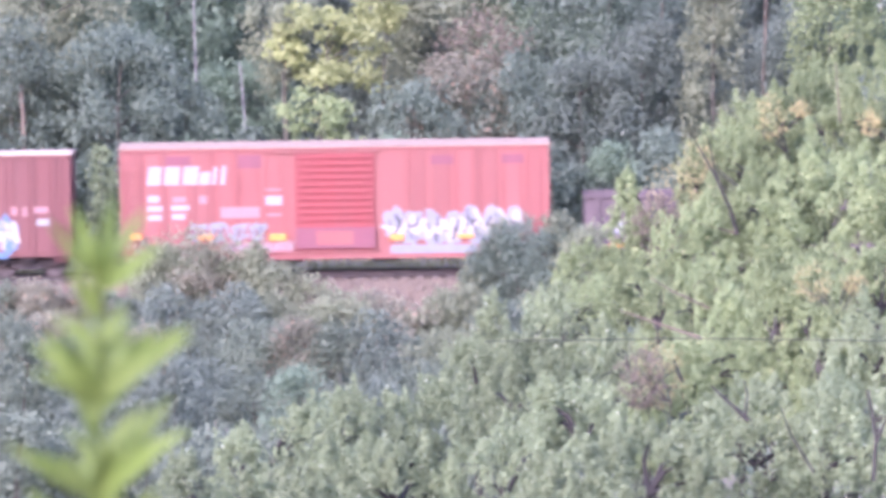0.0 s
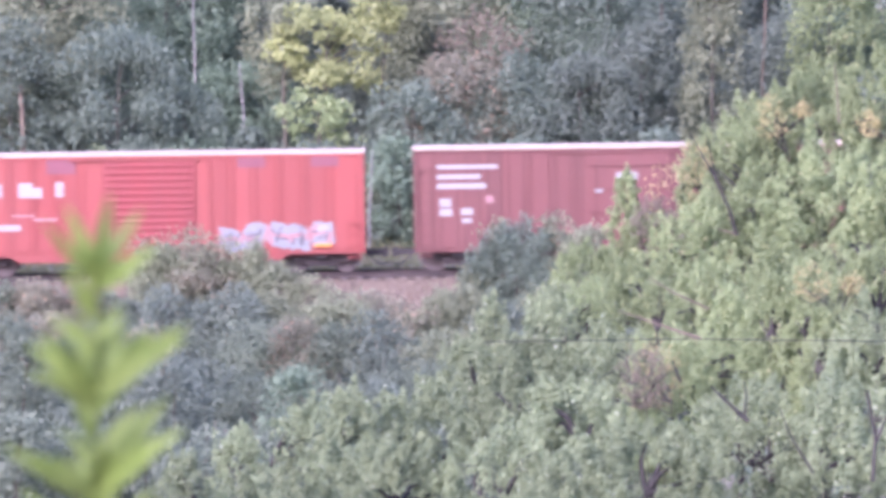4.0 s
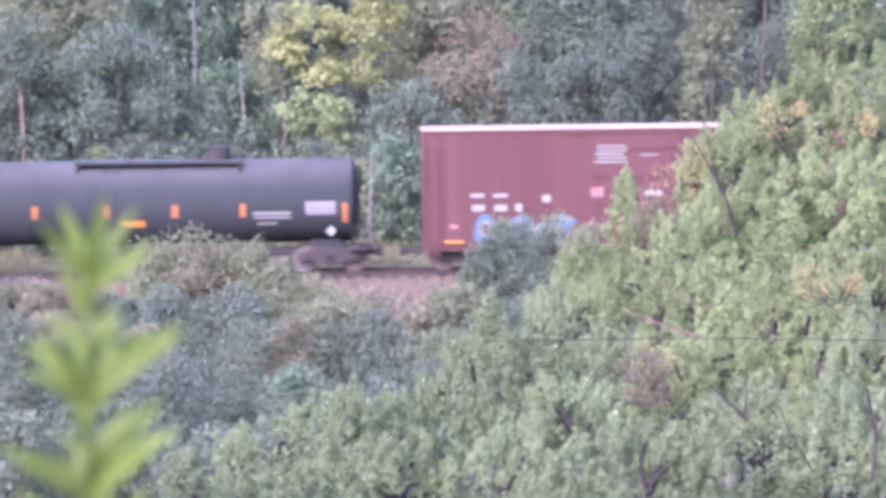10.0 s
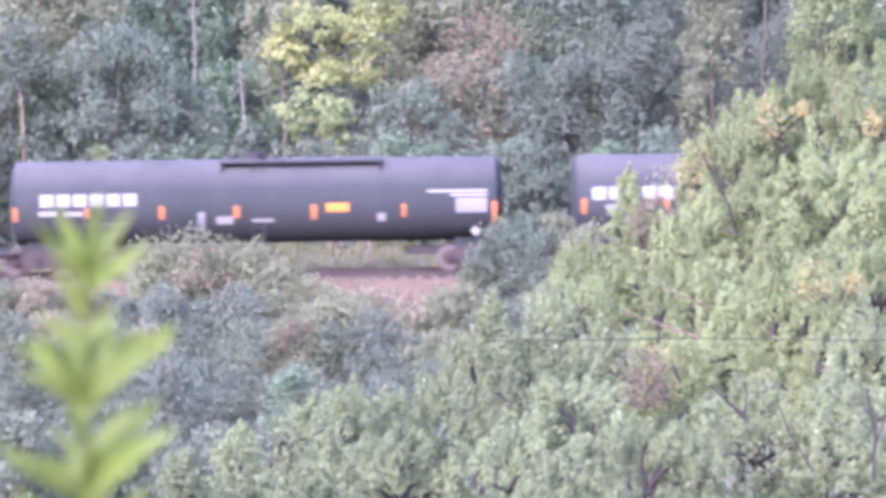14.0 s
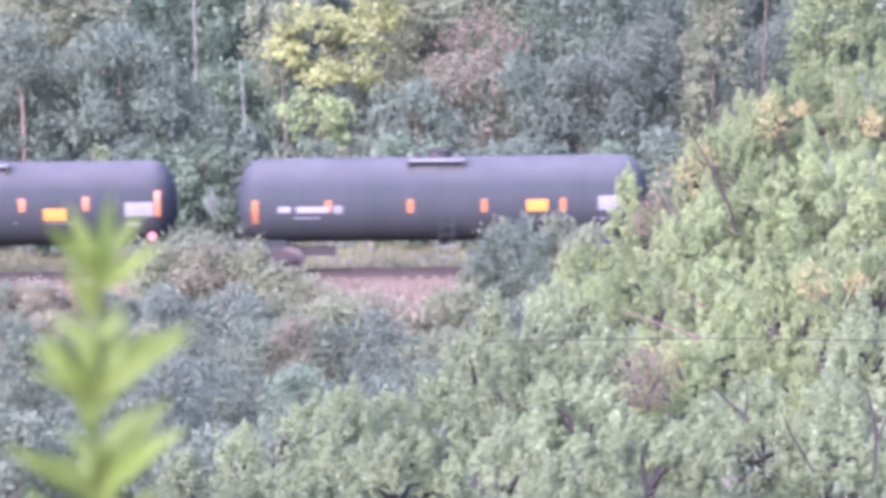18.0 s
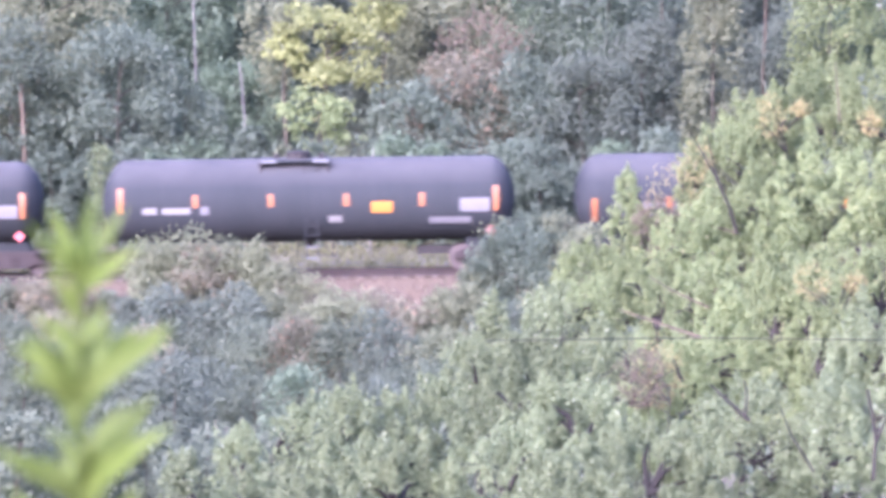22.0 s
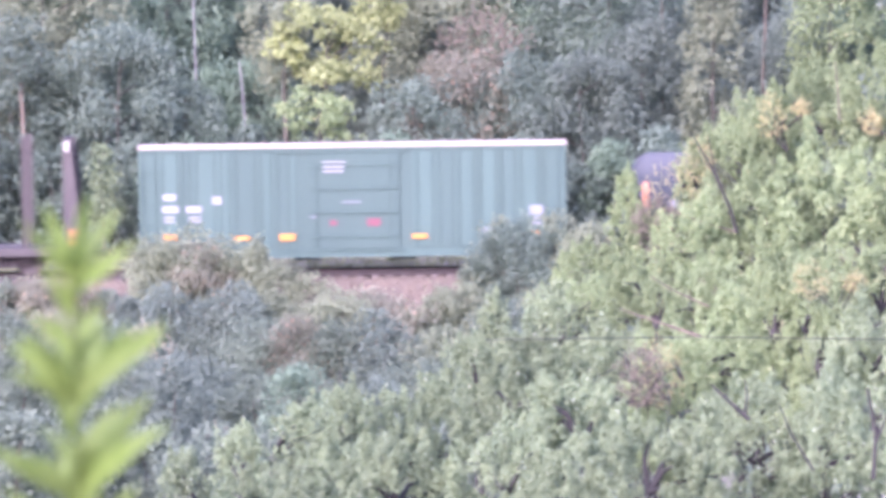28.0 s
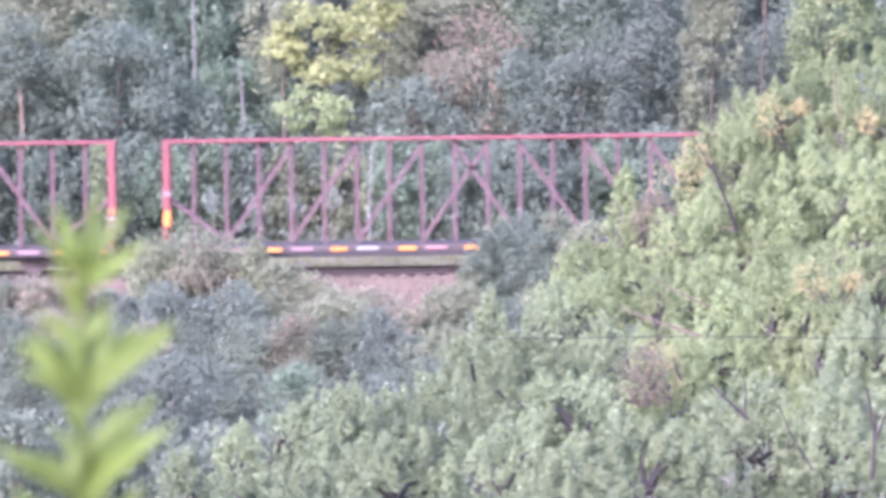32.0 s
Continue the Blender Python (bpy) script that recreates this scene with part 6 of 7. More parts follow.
c = boxcar("bright red boxcar with grey roof and black-white graffiti", 15.57, 0.95, 4.77, "red", ROOF_GREY, [-7.02, -6.14, -5.23, -4.41, -3.56, -2.68, -1.81, 2.45, 3.38, 4.31, 5.13, 5.95, 6.78], (-1.32, 1.52), 0, DOOR_RED, 0.045, 0.20)
mark(c, "patch_panel", PATCH, -6.10, 4.15, -5.27, 4.55)
mark(c, "patch_panel", PATCH, -3.52, 4.12, -2.72, 4.51)
mark(c, "patch_panel", PATCH, 3.42, 4.15, 4.28, 4.50)
mark(c, "patch_panel", PATCH, 5.99, 4.16, 6.76, 4.53)
mark(c, "stencil_bar", FADED, -6.82, 3.17, -6.26, 3.79)
mark(c, "stencil_bar", FADED, -5.89, 3.45, -5.52, 3.78)
mark(c, "stencil_bar", FADED, -4.35, 3.22, -3.52, 3.76)
mark(c, "stencil_bar", FADED, -3.32, 3.21, -3.07, 3.79)
mark(c, "stencil_bar", FADED, 6.78, 3.29, 7.29, 3.70)
mark(c, "graffiti", BLACKP, -6.96, 2.08, -3.52, 2.41)
mark(c, "graffiti", BLACKP, -6.82, 1.35, -6.09, 2.02, thick=0.06)
mark(c, "graffiti", BLACKP, -2.50, 1.60, -1.84, 2.08, thick=0.06)
mark(c, "graffiti", BLACKP, 2.62, 1.55, 3.50, 2.00, thick=0.06)
graffiti(c, -6.92, 2.06, -3.63, 2.33, 8, BLACKP, WHITE, BLACKP, 14)
graffiti(c, -6.20, 1.16, -1.77, 2.03, 5, SILVER, CREAM, BLACKP, 15)
graffiti(c, 1.73, 1.21, 7.70, 2.49, 7, SILVER, CREAM, BLACKP, 16)
graffiti(c, -0.84, 1.27, 1.32, 2.26, 3, PINKP, FADED, WHITE, 17, 0.075)
mark(c, "reflector", AMBER, -7.44, 1.53, -7.09, 1.74, thick=0.128)
mark(c, "reflector", AMBER, -4.96, 1.56, -4.55, 1.68, thick=0.128)
mark(c, "reflector", AMBER, -3.36, 1.48, -2.74, 1.70, thick=0.128)
mark(c, "reflector", AMBER, 1.94, 1.47, 2.45, 1.61, thick=0.128)
mark(c, "reflector", AMBER, 3.63, 1.47, 4.10, 1.59, thick=0.128)
mark(c, "reflector", AMBER, 5.44, 1.51, 5.85, 1.61, thick=0.128)
mark(c, "reflector", AMBER, 7.09, 1.48, 7.50, 1.71, thick=0.128)
mark(c, "reflector", AMBER, -7.02, 1.19, -5.99, 1.27, thick=0.128)
cars.append((c, -90.41))

c = boxcar("tall maroon boxcar with pale roof edge and graffiti", 15.61, 0.95, 5.35, "maroon", ROOF_WHITE, [-7.02, -6.26, -5.48, -4.70, -3.91, -3.13, -2.39, 2.35, 3.13, 3.91, 4.70, 5.48, 6.26, 7.05], (-1.77, 1.63), 0, None, 0.015, 0.12)
mark(c, "stencil_bar", WHITE, -1.42, 4.69, -0.37, 4.75, thick=0.126)
mark(c, "stencil_bar", WHITE, -1.46, 4.55, -0.29, 4.61, thick=0.126)
mark(c, "stencil_bar", WHITE, -1.50, 4.40, -0.43, 4.47, thick=0.126)
mark(c, "stencil_bar", WHITE, -1.44, 4.26, -0.33, 4.32, thick=0.126)
mark(c, "stencil_bar", WHITE, -1.52, 4.11, -0.27, 4.18, thick=0.126)
mark(c, "stencil_bar", WHITE, 0.19, 4.36, 0.84, 4.41, thick=0.126)
mark(c, "stencil_bar", WHITE, 4.66, 4.04, 5.23, 4.51)
mark(c, "stencil_bar", WHITE, 5.50, 4.03, 6.10, 4.50)
mark(c, "stencil_bar", WHITE, -6.04, 2.90, -5.54, 3.04)
mark(c, "stencil_bar", WHITE, -5.21, 2.89, -4.70, 3.03)
mark(c, "stencil_bar", WHITE, -3.42, 2.70, -3.13, 2.97)
mark(c, "stencil_bar", WHITE, -5.99, 2.40, -5.54, 2.63)
mark(c, "stencil_bar", WHITE, -5.17, 2.39, -4.72, 2.62)
mark(c, "stencil_bar", WHITE, -4.41, 2.38, -4.16, 2.65)
mark(c, "stencil_bar", WHITE, 0.29, 2.90, 0.95, 3.08, thick=0.126)
mark(c, "stencil_bar", FADED, -1.63, 2.86, -1.19, 3.23, thick=0.126)
mark(c, "stencil_bar", FADED, -0.19, 2.55, 0.25, 2.64, thick=0.126)
mark(c, "stencil_bar", FADED, -0.23, 2.35, 0.08, 2.45, thick=0.126)
mark(c, "stencil_bar", FADED, -0.21, 2.10, 0.04, 2.23, thick=0.126)
mark(c, "stencil_bar", FADED, -0.62, 2.02, -0.39, 2.11, thick=0.126)
mark(c, "stencil_bar", FADED, 1.22, 1.92, 1.63, 2.23, thick=0.126)
mark(c, "stencil_bar", FADED, -6.82, 1.77, -6.51, 1.92)
sprayed_word(c, "CHECK", -5.93, 1.04, -2.06, 2.13, WHITE, BLUE, (0.10, 0.03))
sprayed_word(c, "CHECK", 1.98, 1.11, 6.47, 2.48, CRIMSON, CREAM, (0.12, 0.025), 0.03)
mark(c, "graffiti", SILVER, 1.52, 0.94, 5.75, 1.10)
mark(c, "reflector", AMBER, 0.19, 1.31, 0.64, 1.43, thick=0.128)
mark(c, "reflector", AMBER, -7.02, 1.24, -6.30, 1.32, thick=0.128)
cars.append((c, -107.96))

TR, TA = 1.540, 2.815
c = tankcar("black tank car with white block lettering and walkway", 18.23, TR, TA, "black", 3.99, -1.21, 4.85, 0.30, True)
tank_emblem(c, TR, TA, -8.44, 3.01, -4.67, 3.43)
tank_mark(c, "reflector", ORANGE, TR, TA, -8.74, 1.92, -8.54, 2.77)
tank_mark(c, "reflector", ORANGE, TR, TA, -2.81, 2.30, -2.59, 2.77)
tank_mark(c, "reflector", ORANGE, TR, TA, -0.22, 2.31, 0.03, 2.78)
tank_mark(c, "reflector", ORANGE, TR, TA, 2.30, 2.29, 2.54, 2.75)
tank_mark(c, "reflector", ORANGE, TR, TA, 4.79, 2.28, 5.00, 2.78)
tank_mark(c, "reflector", ORANGE, TR, TA, 8.52, 2.05, 8.72, 2.77)
tank_mark(c, "warning_panel", AMBER, TR, TA, 0.46, 1.96, 1.31, 2.19)
tank_mark(c, "stencil_bar", WHITE, TR, TA, 5.26, 2.37, 6.64, 2.47)
tank_mark(c, "stencil_bar", WHITE, TR, TA, 5.43, 2.00, 6.13, 2.08)
tank_mark(c, "stencil_bar", WHITE, TR, TA, -7.61, 2.48, -6.73, 2.65)
tank_mark(c, "stencil_panel", GREY, TR, TA, 7.18, 2.35, 8.29, 2.84)
tank_mark(c, "stencil_panel", GREY, TR, TA, 5.30, 2.21, 6.64, 2.31)
placard(c, TR, TA, 8.11, 1.75, WHITE)
cars.append((c, -127.22))

TR, TA = 1.540, 2.815
c = tankcar("black tank car with white block lettering and walkway", 18.07, TR, TA, "black", 0.03, -5.00, 1.14, 0.30, True)
tank_emblem(c, TR, TA, -8.33, 2.77, -4.65, 3.23)
tank_mark(c, "reflector", ORANGE, TR, TA, -5.68, 2.32, -5.45, 2.76)
tank_mark(c, "reflector", ORANGE, TR, TA, -2.81, 2.39, -2.61, 2.88)
tank_mark(c, "reflector", ORANGE, TR, TA, 0.11, 2.41, 0.34, 2.89)
tank_mark(c, "reflector", ORANGE, TR, TA, 2.77, 2.38, 3.00, 2.85)
tank_mark(c, "reflector", ORANGE, TR, TA, 5.55, 2.34, 5.76, 2.84)
tank_mark(c, "reflector", ORANGE, TR, TA, 8.54, 2.01, 8.79, 2.82)
tank_mark(c, "reflector", ORANGE, TR, TA, -8.68, 2.24, -8.48, 2.82)
tank_mark(c, "warning_panel", AMBER, TR, TA, 3.62, 2.01, 4.44, 2.26)
tank_mark(c, "stencil_bar", WHITE, TR, TA, 6.29, 3.14, 8.39, 3.23)
tank_mark(c, "stencil_bar", WHITE, TR, TA, 7.08, 2.99, 8.39, 3.08)
tank_mark(c, "stencil_bar", WHITE, TR, TA, -7.80, 2.41, -7.10, 2.59)
tank_mark(c, "stencil_bar", WHITE, TR, TA, -6.91, 2.40, -6.07, 2.58)
tank_mark(c, "stencil_panel", GREY, TR, TA, 7.28, 2.33, 8.39, 2.91)
tank_mark(c, "stencil_panel", GREY, TR, TA, 1.86, 1.99, 2.69, 2.30)
tank_mark(c, "stencil_panel", GREY, TR, TA, -7.82, 2.20, -6.07, 2.24)
placard(c, TR, TA, 8.04, 1.74, WHITE)
cars.append((c, -147.78))

TR, TA = 1.540, 2.815
c = tankcar("black tank car with white block lettering and small tags", 18.09, TR, TA, "black", -0.08, -1.26, 4.66, 0.30, False)
tank_emblem(c, TR, TA, -7.91, 2.75, -4.26, 3.20)
tank_mark(c, "reflector", ORANGE, TR, TA, -8.88, 2.22, -8.67, 2.74)
tank_mark(c, "reflector", ORANGE, TR, TA, -6.22, 2.29, -6.02, 2.70)
tank_mark(c, "reflector", ORANGE, TR, TA, -3.52, 2.25, -3.30, 2.73)
tank_mark(c, "reflector", ORANGE, TR, TA, -0.80, 2.28, -0.56, 2.71)
tank_mark(c, "reflector", ORANGE, TR, TA, 2.02, 2.18, 2.27, 2.72)
tank_mark(c, "reflector", ORANGE, TR, TA, 5.34, 2.24, 5.52, 2.72)
tank_mark(c, "reflector", ORANGE, TR, TA, 8.63, 1.99, 8.84, 2.78)
tank_mark(c, "warning_panel", AMBER, TR, TA, 2.60, 2.46, 3.42, 2.77)
tank_mark(c, "stencil_bar", WHITE, TR, TA, 6.30, 3.12, 8.47, 3.21)
tank_mark(c, "stencil_bar", WHITE, TR, TA, 7.13, 2.97, 8.47, 3.06)
tank_mark(c, "stencil_bar", WHITE, TR, TA, -7.91, 2.41, -7.23, 2.60)
tank_mark(c, "stencil_bar", WHITE, TR, TA, -6.98, 2.40, -6.26, 2.58)
tank_mark(c, "stencil_bar", WHITE, TR, TA, -1.42, 2.04, -0.80, 2.33)
tank_mark(c, "stencil_bar", WHITE, TR, TA, -0.14, 2.10, 0.68, 2.23)
tank_mark(c, "stencil_bar", WHITE, TR, TA, 4.45, 2.09, 4.76, 2.38)
tank_mark(c, "stencil_panel", GREY, TR, TA, 7.33, 2.37, 8.47, 2.91)
tank_mark(c, "stencil_panel", GREY, TR, TA, -2.10, 1.76, -1.83, 2.50)
tank_mark(c, "stencil_panel", GREY, TR, TA, -6.26, 2.05, -4.72, 2.11)
placard(c, TR, TA, 8.05, 1.70, WHITE)
cars.append((c, -168.37))

TR, TA = 1.540, 2.815
c = tankcar("dusty slate tank car with white block lettering", 18.09, TR, TA, "slate", 0.23, -4.66, 1.46, 0.30, True)
tank_emblem(c, TR, TA, -8.05, 2.75, -4.31, 3.21)
tank_mark(c, "reflector", ORANGE, TR, TA, -8.47, 1.99, -8.26, 2.82)
tank_mark(c, "reflector", ORANGE, TR, TA, -5.23, 2.30, -5.07, 2.67)
tank_mark(c, "reflector", ORANGE, TR, TA, -2.33, 2.37, -2.14, 2.80)
tank_mark(c, "reflector", ORANGE, TR, TA, 0.23, 2.33, 0.43, 2.81)
tank_mark(c, "reflector", ORANGE, TR, TA, 3.11, 2.32, 3.32, 2.81)
tank_mark(c, "reflector", ORANGE, TR, TA, 5.79, 2.32, 5.99, 2.80)
tank_mark(c, "reflector", ORANGE, TR, TA, 8.53, 1.98, 8.78, 2.80)
tank_mark(c, "warning_panel", AMBER, TR, TA, 3.73, 2.03, 4.55, 2.30)
tank_mark(c, "stencil_bar", WHITE, TR, TA, -7.50, 2.43, -6.78, 2.64)
tank_mark(c, "stencil_bar", WHITE, TR, TA, -6.57, 2.42, -5.79, 2.62)
tank_mark(c, "stencil_bar", WHITE, TR, TA, 6.30, 3.11, 8.40, 3.21)
tank_mark(c, "stencil_bar", WHITE, TR, TA, 7.02, 2.98, 8.40, 3.06)
tank_mark(c, "stencil_panel", GREY, TR, TA, 7.33, 2.34, 8.40, 2.92)
tank_mark(c, "stencil_panel", GREY, TR, TA, -4.92, 2.40, -4.72, 2.59)
placard(c, TR, TA, 8.05, 1.74, WHITE)
cars.append((c, -189.70))

TR, TA = 1.540, 2.815
c = tankcar("black tank car with rounded ends and orange reflectors", 15.12, TR, TA, "black", -0.10, -1.28, 0.82, 0.95, False)
tank_mark(c, "reflector", ORANGE, TR, TA, -4.30, 2.46, -4.07, 2.87)
tank_mark(c, "reflector", ORANGE, TR, TA, -1.31, 2.38, -1.08, 2.87)
tank_mark(c, "reflector", ORANGE, TR, TA, 1.39, 2.38, 1.62, 2.86)
tank_mark(c, "reflector", ORANGE, TR, TA, 4.27, 2.38, 4.50, 2.84)
tank_mark(c, "reflector", ORANGE, TR, TA, -6.97, 2.04, -6.75, 2.90)
tank_mark(c, "reflector", ORANGE, TR, TA, 6.77, 2.02, 6.99, 2.89)
tank_mark(c, "warning_panel", AMBER, TR, TA, 3.05, 2.38, 3.83, 2.81)
tank_mark(c, "stencil_bar", WHITE, TR, TA, -6.02, 2.44, -5.56, 2.66)
tank_mark(c, "stencil_bar", WHITE, TR, TA, -5.36, 2.42, -4.18, 2.65)
tank_mark(c, "stencil_panel", GREY, TR, TA, -4.00, 2.39, -3.67, 2.68)
tank_mark(c, "stencil_panel", GREY, TR, TA, -5.46, 2.20, -4.49, 2.26)
tank_mark(c, "stencil_panel", GREY, TR, TA, 5.67, 2.40, 6.72, 2.92)
tank_mark(c, "stencil_panel", GREY, TR, TA, 5.62, 2.06, 6.04, 2.12)
placard(c, TR, TA, 6.67, 1.64, REDSIGN)
mark(c, "walkway_edge", SILVER, -1.24, TA + TR - 0.13, 0.82, TA + TR - 0.03, y=-1.15)
cars.append((c, -208.30))

TR, TA = 1.540, 2.815
c = tankcar("black tank car with rounded ends and orange reflectors", 15.12, TR, TA, "black", 0.50, -0.68, 1.44, 0.95, False)
tank_mark(c, "reflector", ORANGE, TR, TA, -6.97, 2.55, -6.75, 3.27)
tank_mark(c, "reflector", ORANGE, TR, TA, -4.40, 2.60, -4.17, 3.09)
tank_mark(c, "reflector", ORANGE, TR, TA, -2.07, 2.61, -1.84, 3.08)
tank_mark(c, "reflector", ORANGE, TR, TA, 1.80, 2.60, 2.03, 3.07)
tank_mark(c, "reflector", ORANGE, TR, TA, 4.13, 2.61, 4.36, 3.11)
tank_mark(c, "reflector", ORANGE, TR, TA, 6.75, 2.37, 6.97, 3.30)
tank_mark(c, "warning_panel", AMBER, TR, TA, 2.70, 2.25, 3.52, 2.69)
tank_mark(c, "stencil_bar", WHITE, TR, TA, -6.32, 2.35, -5.91, 2.54)
tank_mark(c, "stencil_bar", WHITE, TR, TA, -5.77, 2.32, -4.63, 2.55)
tank_mark(c, "stencil_panel", GREY, TR, TA, -5.46, 2.09, -4.63, 2.15)
tank_mark(c, "stencil_panel", GREY, TR, TA, -4.10, 2.30, -3.85, 2.55)
tank_mark(c, "stencil_panel", GREY, TR, TA, 1.59, 2.15, 1.75, 2.19)
tank_mark(c, "stencil_panel", GREY, TR, TA, 2.78, 2.13, 4.02, 2.17)
tank_mark(c, "stencil_panel", GREY, TR, TA, 5.67, 2.38, 6.70, 2.89)
tank_mark(c, "stencil_panel", GREY, TR, TA, 5.73, 2.01, 6.22, 2.15)
placard(c, TR, TA, 6.65, 1.64, REDSIGN)
mark(c, "walkway_edge", SILVER, -0.64, TA + TR - 0.13, -0.10, TA + TR - 0.03, y=-1.15)
mark(c, "walkway_edge", SILVER, 0.97, TA + TR - 0.13, 1.44, TA + TR - 0.03, y=-1.15)
cars.append((c, -225.59))

TR, TA = 1.540, 2.815
c = tankcar("black tank car with rounded ends and orange reflectors", 15.12, TR, TA, "black", -0.47, -1.63, 0.43, 0.95, False)
tank_mark(c, "reflector", ORANGE, TR, TA, -4.23, 2.41, -4.01, 2.84)
tank_mark(c, "reflector", ORANGE, TR, TA, -1.45, 2.35, -1.23, 2.82)
tank_mark(c, "reflector", ORANGE, TR, TA, 1.31, 2.35, 1.53, 2.83)
tank_mark(c, "reflector", ORANGE, TR, TA, 4.09, 2.36, 4.32, 2.83)
tank_mark(c, "reflector", ORANGE, TR, TA, -6.97, 1.95, -6.75, 2.81)
tank_mark(c, "reflector", ORANGE, TR, TA, 6.75, 1.99, 6.97, 2.86)
tank_mark(c, "warning_panel", AMBER, TR, TA, 2.25, 2.36, 3.07, 2.75)
tank_mark(c, "stencil_bar", WHITE, TR, TA, -6.06, 2.41, -5.58, 2.64)
tank_mark(c, "stencil_bar", WHITE, TR, TA, -5.42, 2.40, -4.28, 2.62)
tank_mark(c, "stencil_panel", GREY, TR, TA, -3.96, 2.38, -3.65, 2.63)
tank_mark(c, "stencil_panel", GREY, TR, TA, -5.95, 2.15, -4.51, 2.21)
tank_mark(c, "stencil_panel", GREY, TR, TA, 5.62, 2.40, 6.70, 2.89)
placard(c, TR, TA, 6.59, 1.68, REDSIGN)
mark(c, "walkway_edge", SILVER, -1.59, TA + TR - 0.13, 0.43, TA + TR - 0.03, y=-1.15)
cars.append((c, -242.94))

TR, TA = 1.540, 2.815
c = tankcar("black tank car with rounded ends and orange reflectors", 15.12, TR, TA, "black", -0.36, -1.77, 0.80, 0.95, False)
tank_mark(c, "reflector", ORANGE, TR, TA, -4.23, 2.65, -4.01, 3.10)
tank_mark(c, "reflector", ORANGE, TR, TA, -1.47, 2.65, -1.25, 3.11)
tank_mark(c, "reflector", ORANGE, TR, TA, 1.29, 2.64, 1.51, 3.09)
tank_mark(c, "reflector", ORANGE, TR, TA, 4.05, 2.62, 4.27, 3.10)
tank_mark(c, "reflector", ORANGE, TR, TA, -6.97, 2.46, -6.75, 3.37)
tank_mark(c, "reflector", ORANGE, TR, TA, 6.75, 2.42, 6.97, 3.33)
tank_mark(c, "warning_panel", AMBER, TR, TA, 2.31, 2.39, 3.09, 2.79)
tank_mark(c, "stencil_bar", WHITE, TR, TA, -6.04, 2.42, -5.52, 2.65)
tank_mark(c, "stencil_bar", WHITE, TR, TA, -5.34, 2.41, -4.31, 2.64)
tank_mark(c, "stencil_bar", WHITE, TR, TA, 0.74, 2.05, 1.24, 2.29)
tank_mark(c, "stencil_panel", GREY, TR, TA, -3.93, 2.38, -3.63, 2.67)
tank_mark(c, "stencil_panel", GREY, TR, TA, 5.54, 2.39, 6.63, 2.89)
tank_mark(c, "stencil_panel", GREY, TR, TA, 4.41, 1.97, 5.95, 2.20)
placard(c, TR, TA, 6.67, 1.69, REDSIGN)
mark(c, "walkway_edge", SILVER, -1.73, TA + TR - 0.13, -1.15, TA + TR - 0.03, y=-1.15)
mark(c, "walkway_edge", SILVER, 0.19, TA + TR - 0.13, 0.80, TA + TR - 0.03, y=-1.15)
cars.append((c, -260.26))

TR, TA = 1.540, 2.815
c = tankcar("black tank car with rounded ends and orange reflectors", 15.12, TR, TA, "black", -0.45, -1.63, 0.47, 0.95, False)
tank_mark(c, "reflector", ORANGE, TR, TA, -4.27, 2.56, -4.05, 3.06)
tank_mark(c, "reflector", ORANGE, TR, TA, -1.49, 2.55, -1.27, 3.02)
tank_mark(c, "reflector", ORANGE, TR, TA, 1.27, 2.55, 1.49, 3.03)
tank_mark(c, "reflector", ORANGE, TR, TA, 4.11, 2.56, 4.34, 3.03)
tank_mark(c, "reflector", ORANGE, TR, TA, -6.97, 2.37, -6.75, 3.28)
tank_mark(c, "reflector", ORANGE, TR, TA, 6.73, 2.33, 6.95, 3.26)
tank_mark(c, "warning_panel", AMBER, TR, TA, 2.25, 2.31, 3.03, 2.70)
tank_mark(c, "stencil_bar", WHITE, TR, TA, -6.02, 2.36, -5.50, 2.58)
tank_mark(c, "stencil_bar", WHITE, TR, TA, -5.38, 2.34, -4.33, 2.57)
tank_mark(c, "stencil_panel", GREY, TR, TA, -3.93, 2.33, -3.60, 2.60)
tank_mark(c, "stencil_panel", GREY, TR, TA, 5.62, 2.34, 6.65, 2.82)
placard(c, TR, TA, 6.72, 1.68, REDSIGN)
mark(c, "walkway_edge", SILVER, -1.59, TA + TR - 0.13, 0.47, TA + TR - 0.03, y=-1.15)
cars.append((c, -277.53))

TR, TA = 1.540, 2.815
c = tankcar("black tank car with rounded ends and orange reflectors", 15.12, TR, TA, "black", 0.46, -0.84, 1.52, 0.95, False)
tank_mark(c, "reflector", ORANGE, TR, TA, -4.19, 2.39, -3.97, 2.86)
tank_mark(c, "reflector", ORANGE, TR, TA, -1.37, 2.37, -1.14, 2.85)
tank_mark(c, "reflector", ORANGE, TR, TA, 1.37, 2.38, 1.60, 2.83)
tank_mark(c, "reflector", ORANGE, TR, TA, 4.11, 2.36, 4.34, 2.84)
tank_mark(c, "reflector", ORANGE, TR, TA, -6.97, 2.20, -6.75, 3.11)
tank_mark(c, "reflector", ORANGE, TR, TA, 6.75, 2.18, 6.97, 3.07)
tank_mark(c, "warning_panel", AMBER, TR, TA, 2.90, 2.35, 3.69, 2.77)
tank_mark(c, "stencil_bar", WHITE, TR, TA, -6.04, 2.41, -5.54, 2.66)
tank_mark(c, "stencil_bar", WHITE, TR, TA, -5.38, 2.40, -4.24, 2.63)
tank_mark(c, "stencil_panel", GREY, TR, TA, -3.96, 2.39, -3.63, 2.65)
tank_mark(c, "stencil_panel", GREY, TR, TA, 5.56, 2.38, 6.67, 2.88)
